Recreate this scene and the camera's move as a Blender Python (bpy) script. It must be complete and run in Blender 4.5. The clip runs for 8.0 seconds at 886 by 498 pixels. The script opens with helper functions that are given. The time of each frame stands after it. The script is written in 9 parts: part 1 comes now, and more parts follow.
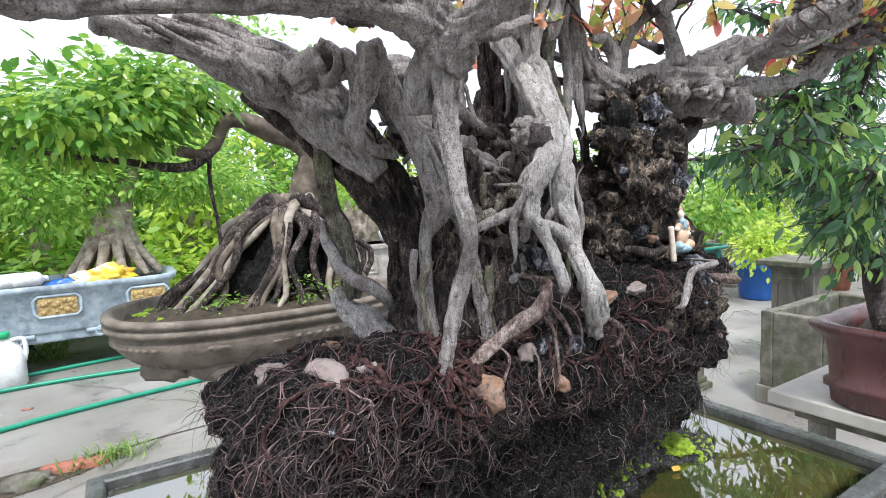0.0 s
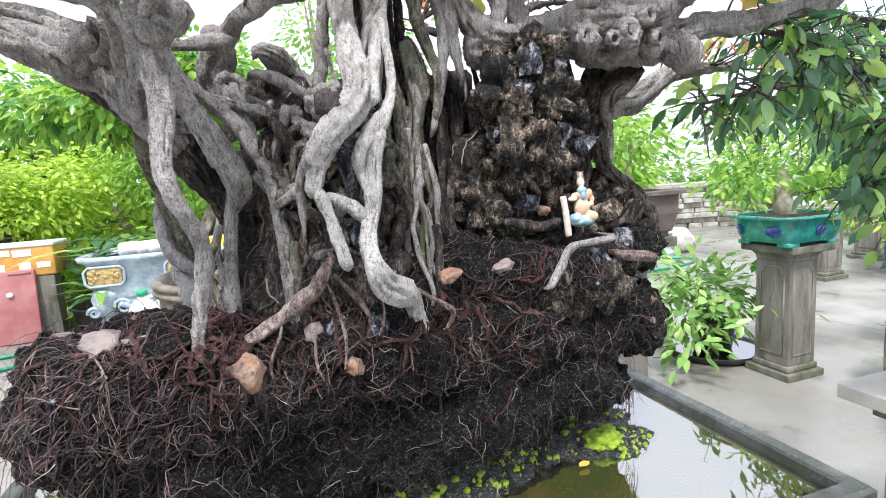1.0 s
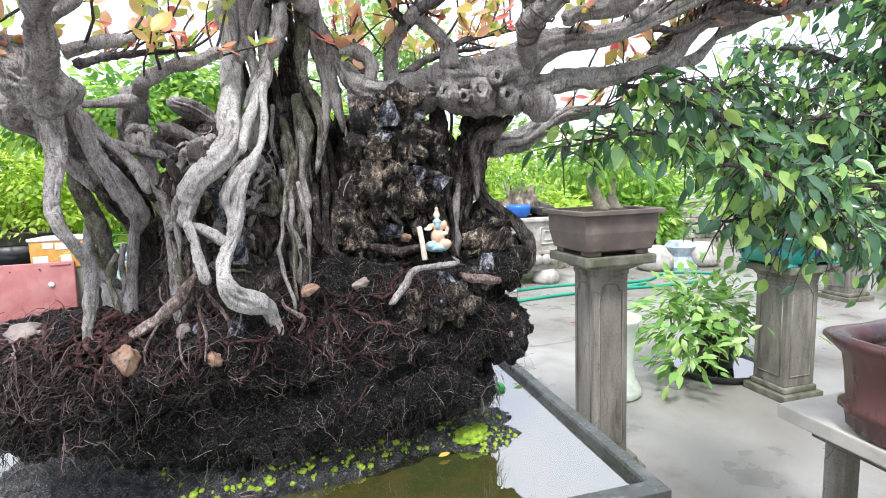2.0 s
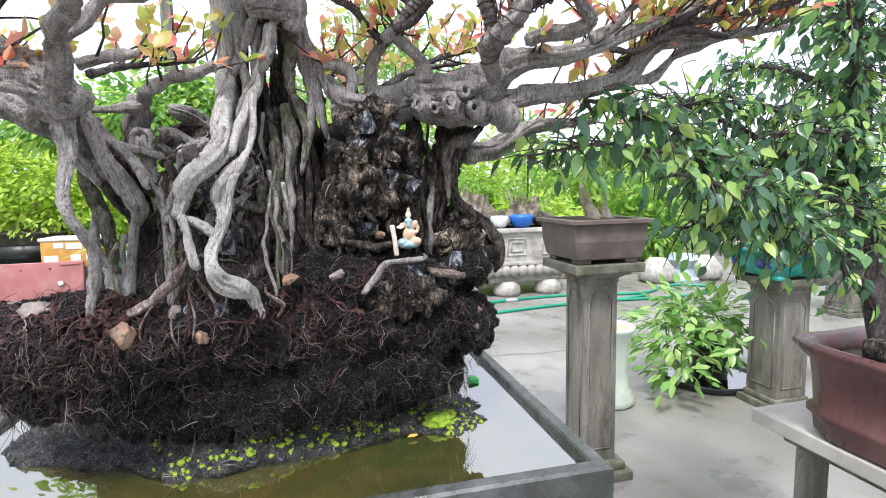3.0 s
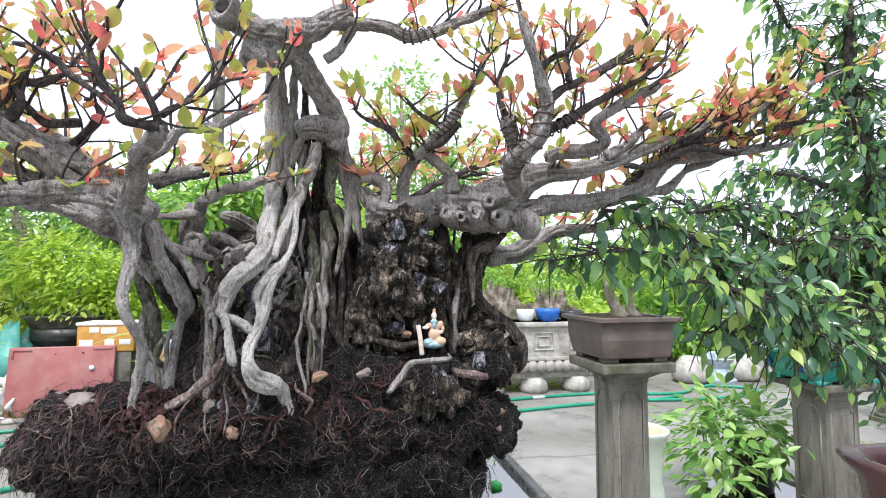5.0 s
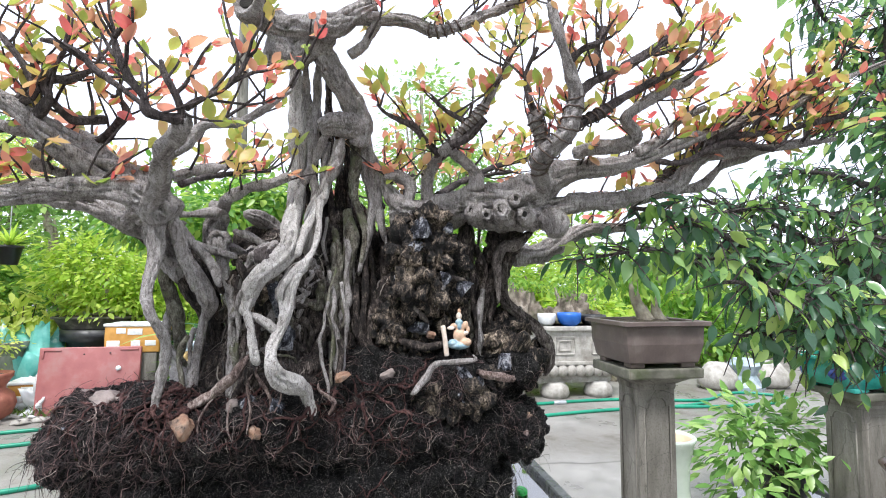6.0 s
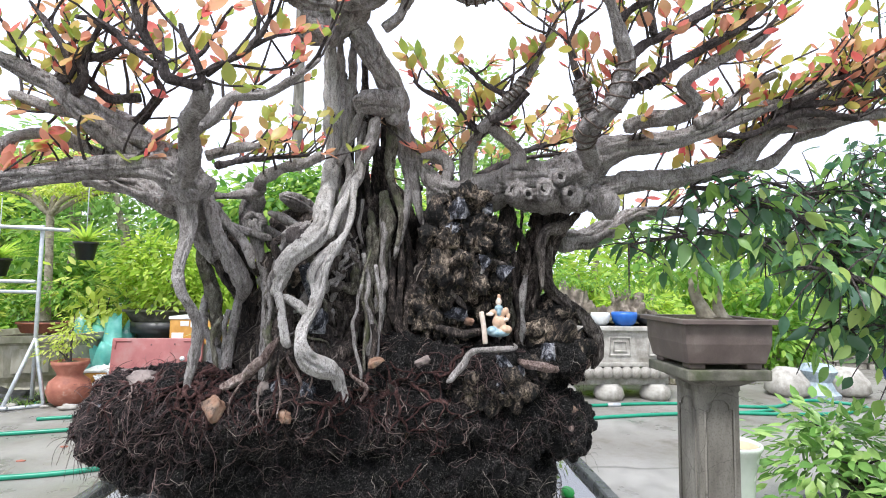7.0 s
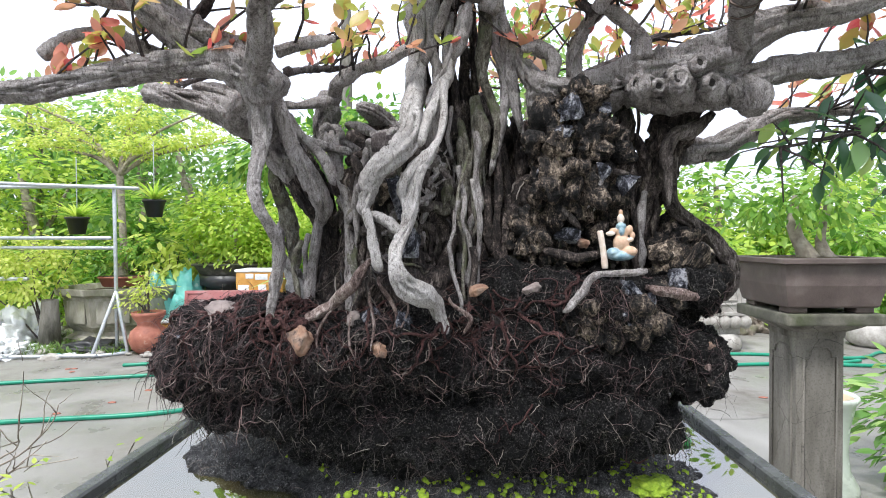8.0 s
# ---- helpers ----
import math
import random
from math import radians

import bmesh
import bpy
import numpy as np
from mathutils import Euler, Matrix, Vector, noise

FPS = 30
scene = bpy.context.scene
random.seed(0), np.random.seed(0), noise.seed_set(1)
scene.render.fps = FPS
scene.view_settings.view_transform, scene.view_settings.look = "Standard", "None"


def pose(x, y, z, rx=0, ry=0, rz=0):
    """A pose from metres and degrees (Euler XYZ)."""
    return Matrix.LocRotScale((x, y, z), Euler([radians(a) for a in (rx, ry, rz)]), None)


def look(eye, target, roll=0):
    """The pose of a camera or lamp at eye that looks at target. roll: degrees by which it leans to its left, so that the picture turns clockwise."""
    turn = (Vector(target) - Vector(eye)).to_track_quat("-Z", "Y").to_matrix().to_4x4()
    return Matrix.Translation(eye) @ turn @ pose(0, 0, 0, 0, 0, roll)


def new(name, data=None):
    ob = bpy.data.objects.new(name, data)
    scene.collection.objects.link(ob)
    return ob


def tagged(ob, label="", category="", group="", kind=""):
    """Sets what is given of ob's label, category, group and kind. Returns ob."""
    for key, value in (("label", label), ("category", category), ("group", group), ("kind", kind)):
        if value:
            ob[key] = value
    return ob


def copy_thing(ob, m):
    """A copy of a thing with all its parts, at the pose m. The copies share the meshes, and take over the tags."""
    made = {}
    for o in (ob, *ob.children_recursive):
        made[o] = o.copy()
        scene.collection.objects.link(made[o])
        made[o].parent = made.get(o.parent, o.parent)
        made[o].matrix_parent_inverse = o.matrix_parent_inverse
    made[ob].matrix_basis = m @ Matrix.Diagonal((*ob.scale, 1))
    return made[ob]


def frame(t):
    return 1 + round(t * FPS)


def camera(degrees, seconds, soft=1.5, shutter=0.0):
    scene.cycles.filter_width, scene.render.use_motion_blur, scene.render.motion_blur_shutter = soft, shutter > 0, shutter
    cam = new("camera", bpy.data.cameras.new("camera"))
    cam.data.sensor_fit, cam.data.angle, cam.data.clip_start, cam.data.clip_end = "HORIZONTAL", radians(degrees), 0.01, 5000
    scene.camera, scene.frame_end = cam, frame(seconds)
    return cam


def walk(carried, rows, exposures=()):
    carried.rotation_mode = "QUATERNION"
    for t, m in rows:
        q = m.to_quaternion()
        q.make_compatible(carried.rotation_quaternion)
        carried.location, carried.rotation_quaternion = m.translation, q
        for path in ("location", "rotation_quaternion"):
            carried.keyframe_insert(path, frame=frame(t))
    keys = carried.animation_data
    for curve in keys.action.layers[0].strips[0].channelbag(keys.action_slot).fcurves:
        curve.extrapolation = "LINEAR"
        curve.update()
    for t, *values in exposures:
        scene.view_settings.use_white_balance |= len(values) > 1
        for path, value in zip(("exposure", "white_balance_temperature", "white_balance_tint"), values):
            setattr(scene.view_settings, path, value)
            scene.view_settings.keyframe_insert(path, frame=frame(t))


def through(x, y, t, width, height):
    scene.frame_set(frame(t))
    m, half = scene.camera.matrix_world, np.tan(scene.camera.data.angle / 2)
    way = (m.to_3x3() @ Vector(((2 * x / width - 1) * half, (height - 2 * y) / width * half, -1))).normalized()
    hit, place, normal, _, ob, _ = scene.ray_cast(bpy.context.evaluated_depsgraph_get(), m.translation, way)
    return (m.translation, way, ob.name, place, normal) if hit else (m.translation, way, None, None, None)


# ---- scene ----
cam = camera(81.2, 8.0, soft=1.0)
PATH = [
    (0, (0.036, -0.009, 1.413), (1.073, 1.692, 1.234), -2.4),
    (0.5, (0.209, -0.06, 1.416), (1.099, 1.711, 1.152), -3.0),
    (1, (0.325, -0.112, 1.401), (0.953, 1.767, 1.122), -3.7),
    (1.5, (0.417, -0.146, 1.415), (0.884, 1.779, 1.142), -3.9),
    (2, (0.503, -0.288, 1.429), (1.007, 1.63, 1.173), -2.2),
    (2.2, (0.518, -0.33, 1.422), (1.02, 1.589, 1.17), -1.4),
    (3.3, (0.539, -0.382, 1.418), (1.012, 1.55, 1.211), -1.0),
    (3.5, (0.538, -0.392, 1.42), (1.003, 1.544, 1.227), -0.7),
    (4, (0.548, -0.415, 1.432), (0.985, 1.536, 1.387), -0.4),
    (4.5, (0.542, -0.416, 1.438), (0.949, 1.54, 1.513), -0.2),
    (5.8, (0.521, -0.401, 1.432), (0.861, 1.565, 1.581), -0.0),
    (6, (0.526, -0.394, 1.43), (0.84, 1.576, 1.575), 0.1),
    (6.5, (0.548, -0.382, 1.42), (0.767, 1.6, 1.564), 0.4),
    (7, (0.552, -0.352, 1.407), (0.669, 1.64, 1.547), 0.6),
    (7.5, (0.516, -0.277, 1.38), (0.488, 1.721, 1.456), 0.4),
    (8, (0.484, -0.236, 1.359), (0.406, 1.762, 1.321), -0.4),
]
walk(cam, [(t, look(eye, target, roll)) for t, eye, target, roll in PATH],
     ((0, 0.36), (0.5, 0.55), (1, 0.69), (1.5, 0.83), (2, 0.65), (3.5, 0.46), (4.5, 0.35), (6.5, 0.37), (8, 0.3)))


# ---- sky and sun: bright overcast ----
world = bpy.data.worlds.new("overcast_sky")
scene.world = world
world.use_nodes = True
wn, wl = world.node_tree.nodes, world.node_tree.links
sky = wn.new("ShaderNodeTexSky")
sky.sky_type = "NISHITA"
sky.sun_disc = False
sky.sun_elevation, sky.sun_rotation = radians(62), radians(200)
sky.air_density, sky.dust_density, sky.ozone_density = 1.0, 6.0, 1.0
veil = wn.new("ShaderNodeMixRGB")
veil.inputs[0].default_value = 0.86
veil.inputs[2].default_value = (10.5, 11.1, 13.0, 1)
wl.new(sky.outputs[0], veil.inputs[1])
wl.new(veil.outputs[0], wn["Background"].inputs[0])
wn["Background"].inputs[1].default_value = 0.118
sun = new("sun", bpy.data.lights.new("sun", "SUN"))
sun.data.energy, sun.data.angle, sun.data.color = 3.7, radians(13), (0.98, 0.985, 1.0)
sun.matrix_world = look((-1.6, -3.4, 8.0), (0.4, 0.5, 0.0))


# ---- helpers for building ----
def thing(name, label, category, loc=(0, 0, 0), group="", kind="", turn=0.0):
    ob = new(name)
    ob.empty_display_size = 0.05
    ob.matrix_basis = pose(*loc, 0, 0, turn)
    return tagged(ob, label, category, group, kind)


def mesh_of(name, bm, material, smooth=True):
    me = bpy.data.meshes.new(name)
    bm.to_mesh(me)
    bm.free()
    for m in (material if isinstance(material, (list, tuple)) else [material]):
        me.materials.append(m)
    if smooth:
        me.shade_smooth()
    return me


def part(name, bm, material, parent, label="", smooth=True, kind=""):
    """One mesh under a thing, in the thing's own coordinates."""
    me = bm if isinstance(bm, bpy.types.Mesh) else mesh_of(name, bm, material, smooth)
    ob = new(name, me)
    ob.parent = parent
    return tagged(ob, label, "", "", kind)


def put(ob, x=0, y=0, z=0, rx=0, ry=0, rz=0):
    ob.matrix_basis = pose(x, y, z, rx, ry, rz)
    return ob


def box(bm, x0, x1, y0, y1, z0, z1, bevel=0.0, seg=2, taper=0.0):
    r = bmesh.ops.create_cube(bm, size=1.0)
    for v in r["verts"]:
        k = 1.0 - taper if v.co.z < 0 else 1.0
        v.co = Vector(((x0 + x1) / 2 + v.co.x * k * (x1 - x0), (y0 + y1) / 2 + v.co.y * k * (y1 - y0), (z0 + z1) / 2 + v.co.z * (z1 - z0)))
    if bevel:
        es = list({e for v in r["verts"] for e in v.link_edges})
        bmesh.ops.bevel(bm, geom=es, offset=bevel, segments=seg, affect="EDGES", profile=0.6)
    return bm


def lathe(bm, profile, seg=32, sx=1.0, sy=1.0, power=2.0, close=True):
    """A turned form from (radius, height) pairs; power above 2 squares the plan."""
    rings = []
    for r, z in profile:
        ring = []
        for i in range(seg):
            a = 2 * math.pi * i / seg
            c, s = math.cos(a), math.sin(a)
            k = (abs(c) ** power + abs(s) ** power) ** (-1.0 / power)
            ring.append(bm.verts.new((sx * r * k * c, sy * r * k * s, z)))
        rings.append(ring)
    for a, b in zip(rings, rings[1:]):
        for i in range(seg):
            bm.faces.new((a[i], a[(i + 1) % seg], b[(i + 1) % seg], b[i]))
    if close:
        bm.faces.new(rings[0][::-1])
        bm.faces.new(rings[-1])
    return bm


def spline(pts, step):
    """Catmull-Rom through rows of numbers, resampled about every step metres."""
    p = np.array(pts, float)
    p = np.vstack([2 * p[0] - p[1], p, 2 * p[-1] - p[-2]])
    out = []
    for i in range(1, len(p) - 2):
        n = max(2, int(np.linalg.norm(p[i + 1, :3] - p[i, :3]) / step))
        for k in range(n):
            t = k / n
            out.append(0.5 * (2 * p[i] + (p[i + 1] - p[i - 1]) * t + (2 * p[i - 1] - 5 * p[i] + 4 * p[i + 1] - p[i + 2]) * t * t
                              + (3 * p[i] - p[i - 1] - 3 * p[i + 1] + p[i + 2]) * t ** 3))
    out.append(p[-2])
    return np.array(out)


def tube(bm, pts, seg=10, step=0.0, rough=0.0, cap=True, origin=(0, 0, 0), grain=26.0):
    """A limb along rows of (x, y, z, radius), with lumps and ridges of its own."""
    rows = spline(pts, step) if step else np.array(pts, float)
    c = [Vector(r[:3]) - Vector(origin) for r in rows]
    rad = [max(1e-4, r[3]) for r in rows]
    side = None
    rings = []
    run = 0.0
    for i, at in enumerate(c):
        run += (at - c[i - 1]).length if i else 0.0
        d = (c[min(i + 1, len(c) - 1)] - c[max(i - 1, 0)])
        d = d.normalized() if d.length > 1e-9 else Vector((0, 0, 1))
        if side is None:
            side = d.orthogonal().normalized()
        side = (side - d * side.dot(d))
        side = side.normalized() if side.length > 1e-6 else d.orthogonal().normalized()
        other = d.cross(side)
        ring = []
        for k in range(seg):
            a = 2 * math.pi * k / seg
            n = side * math.cos(a) + other * math.sin(a)
            r = rad[i]
            if rough:
                q = at + n * r
                f = noise.noise(q * grain * 0.5) * 1.1 + noise.noise(q * grain * 1.6) * 0.5 + noise.noise(q * grain * 4.5) * 0.28
                ridge = noise.noise(Vector((math.cos(a) * 2.6, math.sin(a) * 2.6, i * 0.05 + len(c) * 0.37)))
                knuckle = noise.noise(Vector((run / (2.6 * rad[i] + 0.004), len(c) * 0.71, 3.1)))
                groove = abs(noise.noise(Vector((math.cos(a) * 4.2, math.sin(a) * 4.2, run * 14.0 + len(c) * 0.53))))
                r *= 1.0 + rough * (f + 1.15 * ridge + 0.8 * knuckle - 1.3 * max(0.0, 1.0 - groove / 0.09))
            ring.append(bm.verts.new(at + n * r))
        rings.append(ring)
    for a, b in zip(rings, rings[1:]):
        for k in range(seg):
            bm.faces.new((a[k], a[(k + 1) % seg], b[(k + 1) % seg], b[k]))
    if cap:
        for end, flip in ((0, True), (len(c) - 1, False)):
            ring = rings[end]
            out = c[0] - c[1] if flip else c[-1] - c[-2]
            out = out.normalized() * rad[end] if out.length > 1e-9 else Vector((0, 0, 0))
            for f, k in ((0.35, 0.8), (0.55, 0.42)):
                nxt = [bm.verts.new(c[end] + (v.co - c[end]) * (k if f < 0.5 else k / 0.8) + out * (0.35 if f < 0.5 else 0.2)) for v in ring]
                for q in range(seg):
                    face = (ring[q], ring[(q + 1) % seg], nxt[(q + 1) % seg], nxt[q])
                    bm.faces.new(face[::-1] if flip else face)
                ring = nxt
            bm.faces.new(ring[::-1] if flip else ring)
    return bm


# ---- materials ----
def ramp(nt, stops, fac):
    r = nt.nodes.new("ShaderNodeValToRGB")
    while len(r.color_ramp.elements) < len(stops):
        r.color_ramp.elements.new(0.5)
    for e, (p, c) in zip(r.color_ramp.elements, stops):
        e.position, e.color = p, (*c, 1)
    nt.links.new(fac, r.inputs[0])
    return r.outputs[0]


def surface(name, stops, scale=20.0, rough=0.8, bump=0.3, fine=None, stain=None, stain_scale=2.0, metal=0.0, stretch=(1, 1, 1),
            random=0.0, island=False, spec=0.5, clear=0.0, bump_dist=0.004, through=0.0, stain_lo=0.5, stain_hi=0.68, rough_var=0.12):
    """Colour over coarse noise, fine grain, stains of a second scale, relief."""
    m = bpy.data.materials.new(name)
    m.use_nodes = True
    nt = m.node_tree
    b = nt.nodes["Principled BSDF"]
    tc = nt.nodes.new("ShaderNodeTexCoord")
    mp = nt.nodes.new("ShaderNodeMapping")
    mp.inputs["Scale"].default_value = stretch
    nt.links.new(tc.outputs["Object"], mp.inputs[0])

    def noise_node(s, detail=6.0, r=0.6):
        n = nt.nodes.new("ShaderNodeTexNoise")
        n.inputs["Scale"].default_value, n.inputs["Detail"].default_value, n.inputs["Roughness"].default_value = s, detail, r
        nt.links.new(mp.outputs[0], n.inputs["Vector"])
        return n.outputs["Fac"]

    coarse = noise_node(scale)
    fac = coarse
    if random or island:
        src = nt.nodes.new("ShaderNodeNewGeometry").outputs["Random Per Island"] if island else nt.nodes.new("ShaderNodeObjectInfo").outputs["Random"]
        mx = nt.nodes.new("ShaderNodeMixRGB")
        mx.inputs[0].default_value = random or 0.75
        nt.links.new(fac, mx.inputs[1])
        nt.links.new(src, mx.inputs[2])
        fac = mx.outputs[0]
    col = ramp(nt, stops, fac)
    if stain:
        s = noise_node(stain_scale, 8.0, 0.65)
        k = ramp(nt, [(stain_lo, (0, 0, 0)), (stain_hi, (1, 1, 1))], s)
        mx = nt.nodes.new("ShaderNodeMixRGB")
        nt.links.new(k, mx.inputs[0])
        nt.links.new(col, mx.inputs[1])
        mx.inputs[2].default_value = (*stain, 1)
        col = mx.outputs[0]
    nt.links.new(col, b.inputs["Base Color"])
    b.inputs["Metallic"].default_value = metal
    b.inputs["Specular IOR Level"].default_value = spec
    b.inputs["Coat Weight"].default_value = clear
    rr = nt.nodes.new("ShaderNodeMapRange")
    rr.inputs[1].default_value, rr.inputs[2].default_value = 0.3, 0.7
    rr.inputs[3].default_value, rr.inputs[4].default_value = max(0.02, rough - rough_var), min(1.0, rough + rough_var)
    nt.links.new(coarse, rr.inputs[0])
    nt.links.new(rr.outputs[0], b.inputs["Roughness"])
    if bump:
        f = noise_node(fine or scale * 4, 8.0, 0.7)
        bp = nt.nodes.new("ShaderNodeBump")
        bp.inputs["Strength"].default_value, bp.inputs["Distance"].default_value = bump, bump_dist
        nt.links.new(f, bp.inputs["Height"])
        nt.links.new(bp.outputs[0], b.inputs["Normal"])
    if through:
        b.inputs["Transmission Weight"].default_value = 0.0
        tr = nt.nodes.new("ShaderNodeBsdfTranslucent")
        ad = nt.nodes.new("ShaderNodeMixShader")
        ad.inputs[0].default_value = through
        nt.links.new(col, tr.inputs[0])
        nt.links.new(b.outputs[0], ad.inputs[1])
        nt.links.new(tr.outputs[0], ad.inputs[2])
        nt.links.new(ad.outputs[0], nt.nodes["Material Output"].inputs[0])
    return m


def bark(name, stops, crack, moss=None, fine=1.0, contrast=1.5):
    """Fissured bark: patches, fine fibres along the limb, dark cracks, relief at three scales."""
    m = bpy.data.materials.new(name)
    m.use_nodes = True
    nt = m.node_tree
    b = nt.nodes["Principled BSDF"]
    tc = nt.nodes.new("ShaderNodeTexCoord")

    def nz(scale, detail, r, dist=0.0, stretch=None):
        n = nt.nodes.new("ShaderNodeTexNoise")
        n.inputs["Scale"].default_value, n.inputs["Detail"].default_value, n.inputs["Roughness"].default_value, n.inputs["Distortion"].default_value = scale, detail, r, dist
        src = tc.outputs["Object"]
        if stretch:
            mp = nt.nodes.new("ShaderNodeMapping")
            mp.inputs["Scale"].default_value = stretch
            nt.links.new(src, mp.inputs[0])
            src = mp.outputs[0]
        nt.links.new(src, n.inputs["Vector"])
        return n.outputs["Fac"]

    def math_node(op, a, c, clamp=False):
        n = nt.nodes.new("ShaderNodeMath")
        n.operation, n.use_clamp = op, clamp
        for k, v in enumerate((a, c)):
            if isinstance(v, (int, float)):
                n.inputs[k].default_value = v
            else:
                nt.links.new(v, n.inputs[k])
        return n.outputs[0]

    patch = nz(28, 5, 0.6)
    fibre = nz(190 * fine, 6, 0.7, 0.6, (1, 1, 0.35))
    grit = nz(620 * fine, 4, 0.75)
    mix = math_node("ADD", math_node("MULTIPLY", patch, 0.30), math_node("ADD", math_node("MULTIPLY", fibre, 0.44), math_node("MULTIPLY", grit, 0.26)))
    mix = math_node("ADD", math_node("MULTIPLY", math_node("SUBTRACT", mix, 0.5), contrast), 0.5, True)
    col = ramp(nt, stops, mix)
    vo = nt.nodes.new("ShaderNodeTexVoronoi")
    vo.feature = "DISTANCE_TO_EDGE"
    vo.inputs["Scale"].default_value = 130 * fine
    wob = nt.nodes.new("ShaderNodeMixRGB")
    wob.inputs[0].default_value = 0.05
    wn_ = nt.nodes.new("ShaderNodeTexNoise")
    wn_.inputs["Scale"].default_value = 60
    nt.links.new(tc.outputs["Object"], wn_.inputs["Vector"])
    nt.links.new(tc.outputs["Object"], wob.inputs[1])
    nt.links.new(wn_.outputs["Color"], wob.inputs[2])
    nt.links.new(wob.outputs[0], vo.inputs["Vector"])
    edge = ramp(nt, [(0.0, (1, 1, 1)), (0.10, (0, 0, 0))], vo.outputs["Distance"])
    where = ramp(nt, [(0.5, (0, 0, 0)), (0.66, (1, 1, 1))], nz(46, 4, 0.6))
    ck = math_node("MULTIPLY", edge, where)
    mx = nt.nodes.new("ShaderNodeMixRGB")
    nt.links.new(math_node("MULTIPLY", ck, 0.16), mx.inputs[0])
    nt.links.new(col, mx.inputs[1])
    mx.inputs[2].default_value = (*crack, 1)
    col = mx.outputs[0]
    speck = nt.nodes.new("ShaderNodeMixRGB")
    speck.blend_type = "MULTIPLY"
    speck.inputs[0].default_value = 1.0
    nt.links.new(col, speck.inputs[1])
    nt.links.new(ramp(nt, [(0.36, (0.36, 0.34, 0.325)), (0.45, (0.92, 0.92, 0.92)), (0.53, (1.0, 1.0, 1.0))], nz(880 * fine, 3, 0.7, 0.4, (1, 1, 0.6))), speck.inputs[2])
    col = speck.outputs[0]
    fissure = nt.nodes.new("ShaderNodeMixRGB")
    fissure.blend_type = "MULTIPLY"
    fissure.inputs[0].default_value = 0.65
    nt.links.new(col, fissure.inputs[1])
    lines = nz(260 * fine, 4, 0.62, 0.9, (1, 1, 0.16))
    nt.links.new(ramp(nt, [(0.37, (0.26, 0.24, 0.225)), (0.43, (0.95, 0.95, 0.95)), (0.5, (1, 1, 1))], lines), fissure.inputs[2])
    col = fissure.outputs[0]
    if moss:
        mm = nt.nodes.new("ShaderNodeMixRGB")
        nt.links.new(ramp(nt, [(0.52, (0, 0, 0)), (0.66, (1, 1, 1))], nz(34, 6, 0.65)), mm.inputs[0])
        nt.links.new(col, mm.inputs[1])
        mm.inputs[2].default_value = (*moss, 1)
        col = mm.outputs[0]
    flake = nt.nodes.new("ShaderNodeMixRGB")
    nt.links.new(math_node("MULTIPLY", ramp(nt, [(0.55, (0, 0, 0)), (0.61, (1, 1, 1))], nz(70, 7, 0.72, 1.2, (1, 1, 0.55))), 0.5), flake.inputs[0])
    nt.links.new(col, flake.inputs[1])
    flake.inputs[2].default_value = (*(0.35 * k + 0.65 * c for k, c in zip(stops[0][1], stops[1][1])), 1)
    col = flake.outputs[0]
    nt.links.new(col, b.inputs["Base Color"])
    b.inputs["Roughness"].default_value = 0.82
    b.inputs["Specular IOR Level"].default_value = 0.3
    wrinkle = nz(300 * fine, 3, 0.6, 0.5, (0.3, 0.3, 1.6))
    h = math_node("SUBTRACT", math_node("ADD", math_node("MULTIPLY", fibre, 0.55), math_node("ADD", math_node("MULTIPLY", patch, 0.7), math_node("ADD", math_node("MULTIPLY", grit, 0.3), math_node("ADD", math_node("MULTIPLY", lines, 0.5), math_node("MULTIPLY", wrinkle, 0.35))))), math_node("MULTIPLY", ck, 0.25))
    bp = nt.nodes.new("ShaderNodeBump")
    bp.inputs["Strength"].default_value, bp.inputs["Distance"].default_value = 1.0, 0.007
    nt.links.new(h, bp.inputs["Height"])
    nt.links.new(bp.outputs[0], b.inputs["Normal"])
    return m


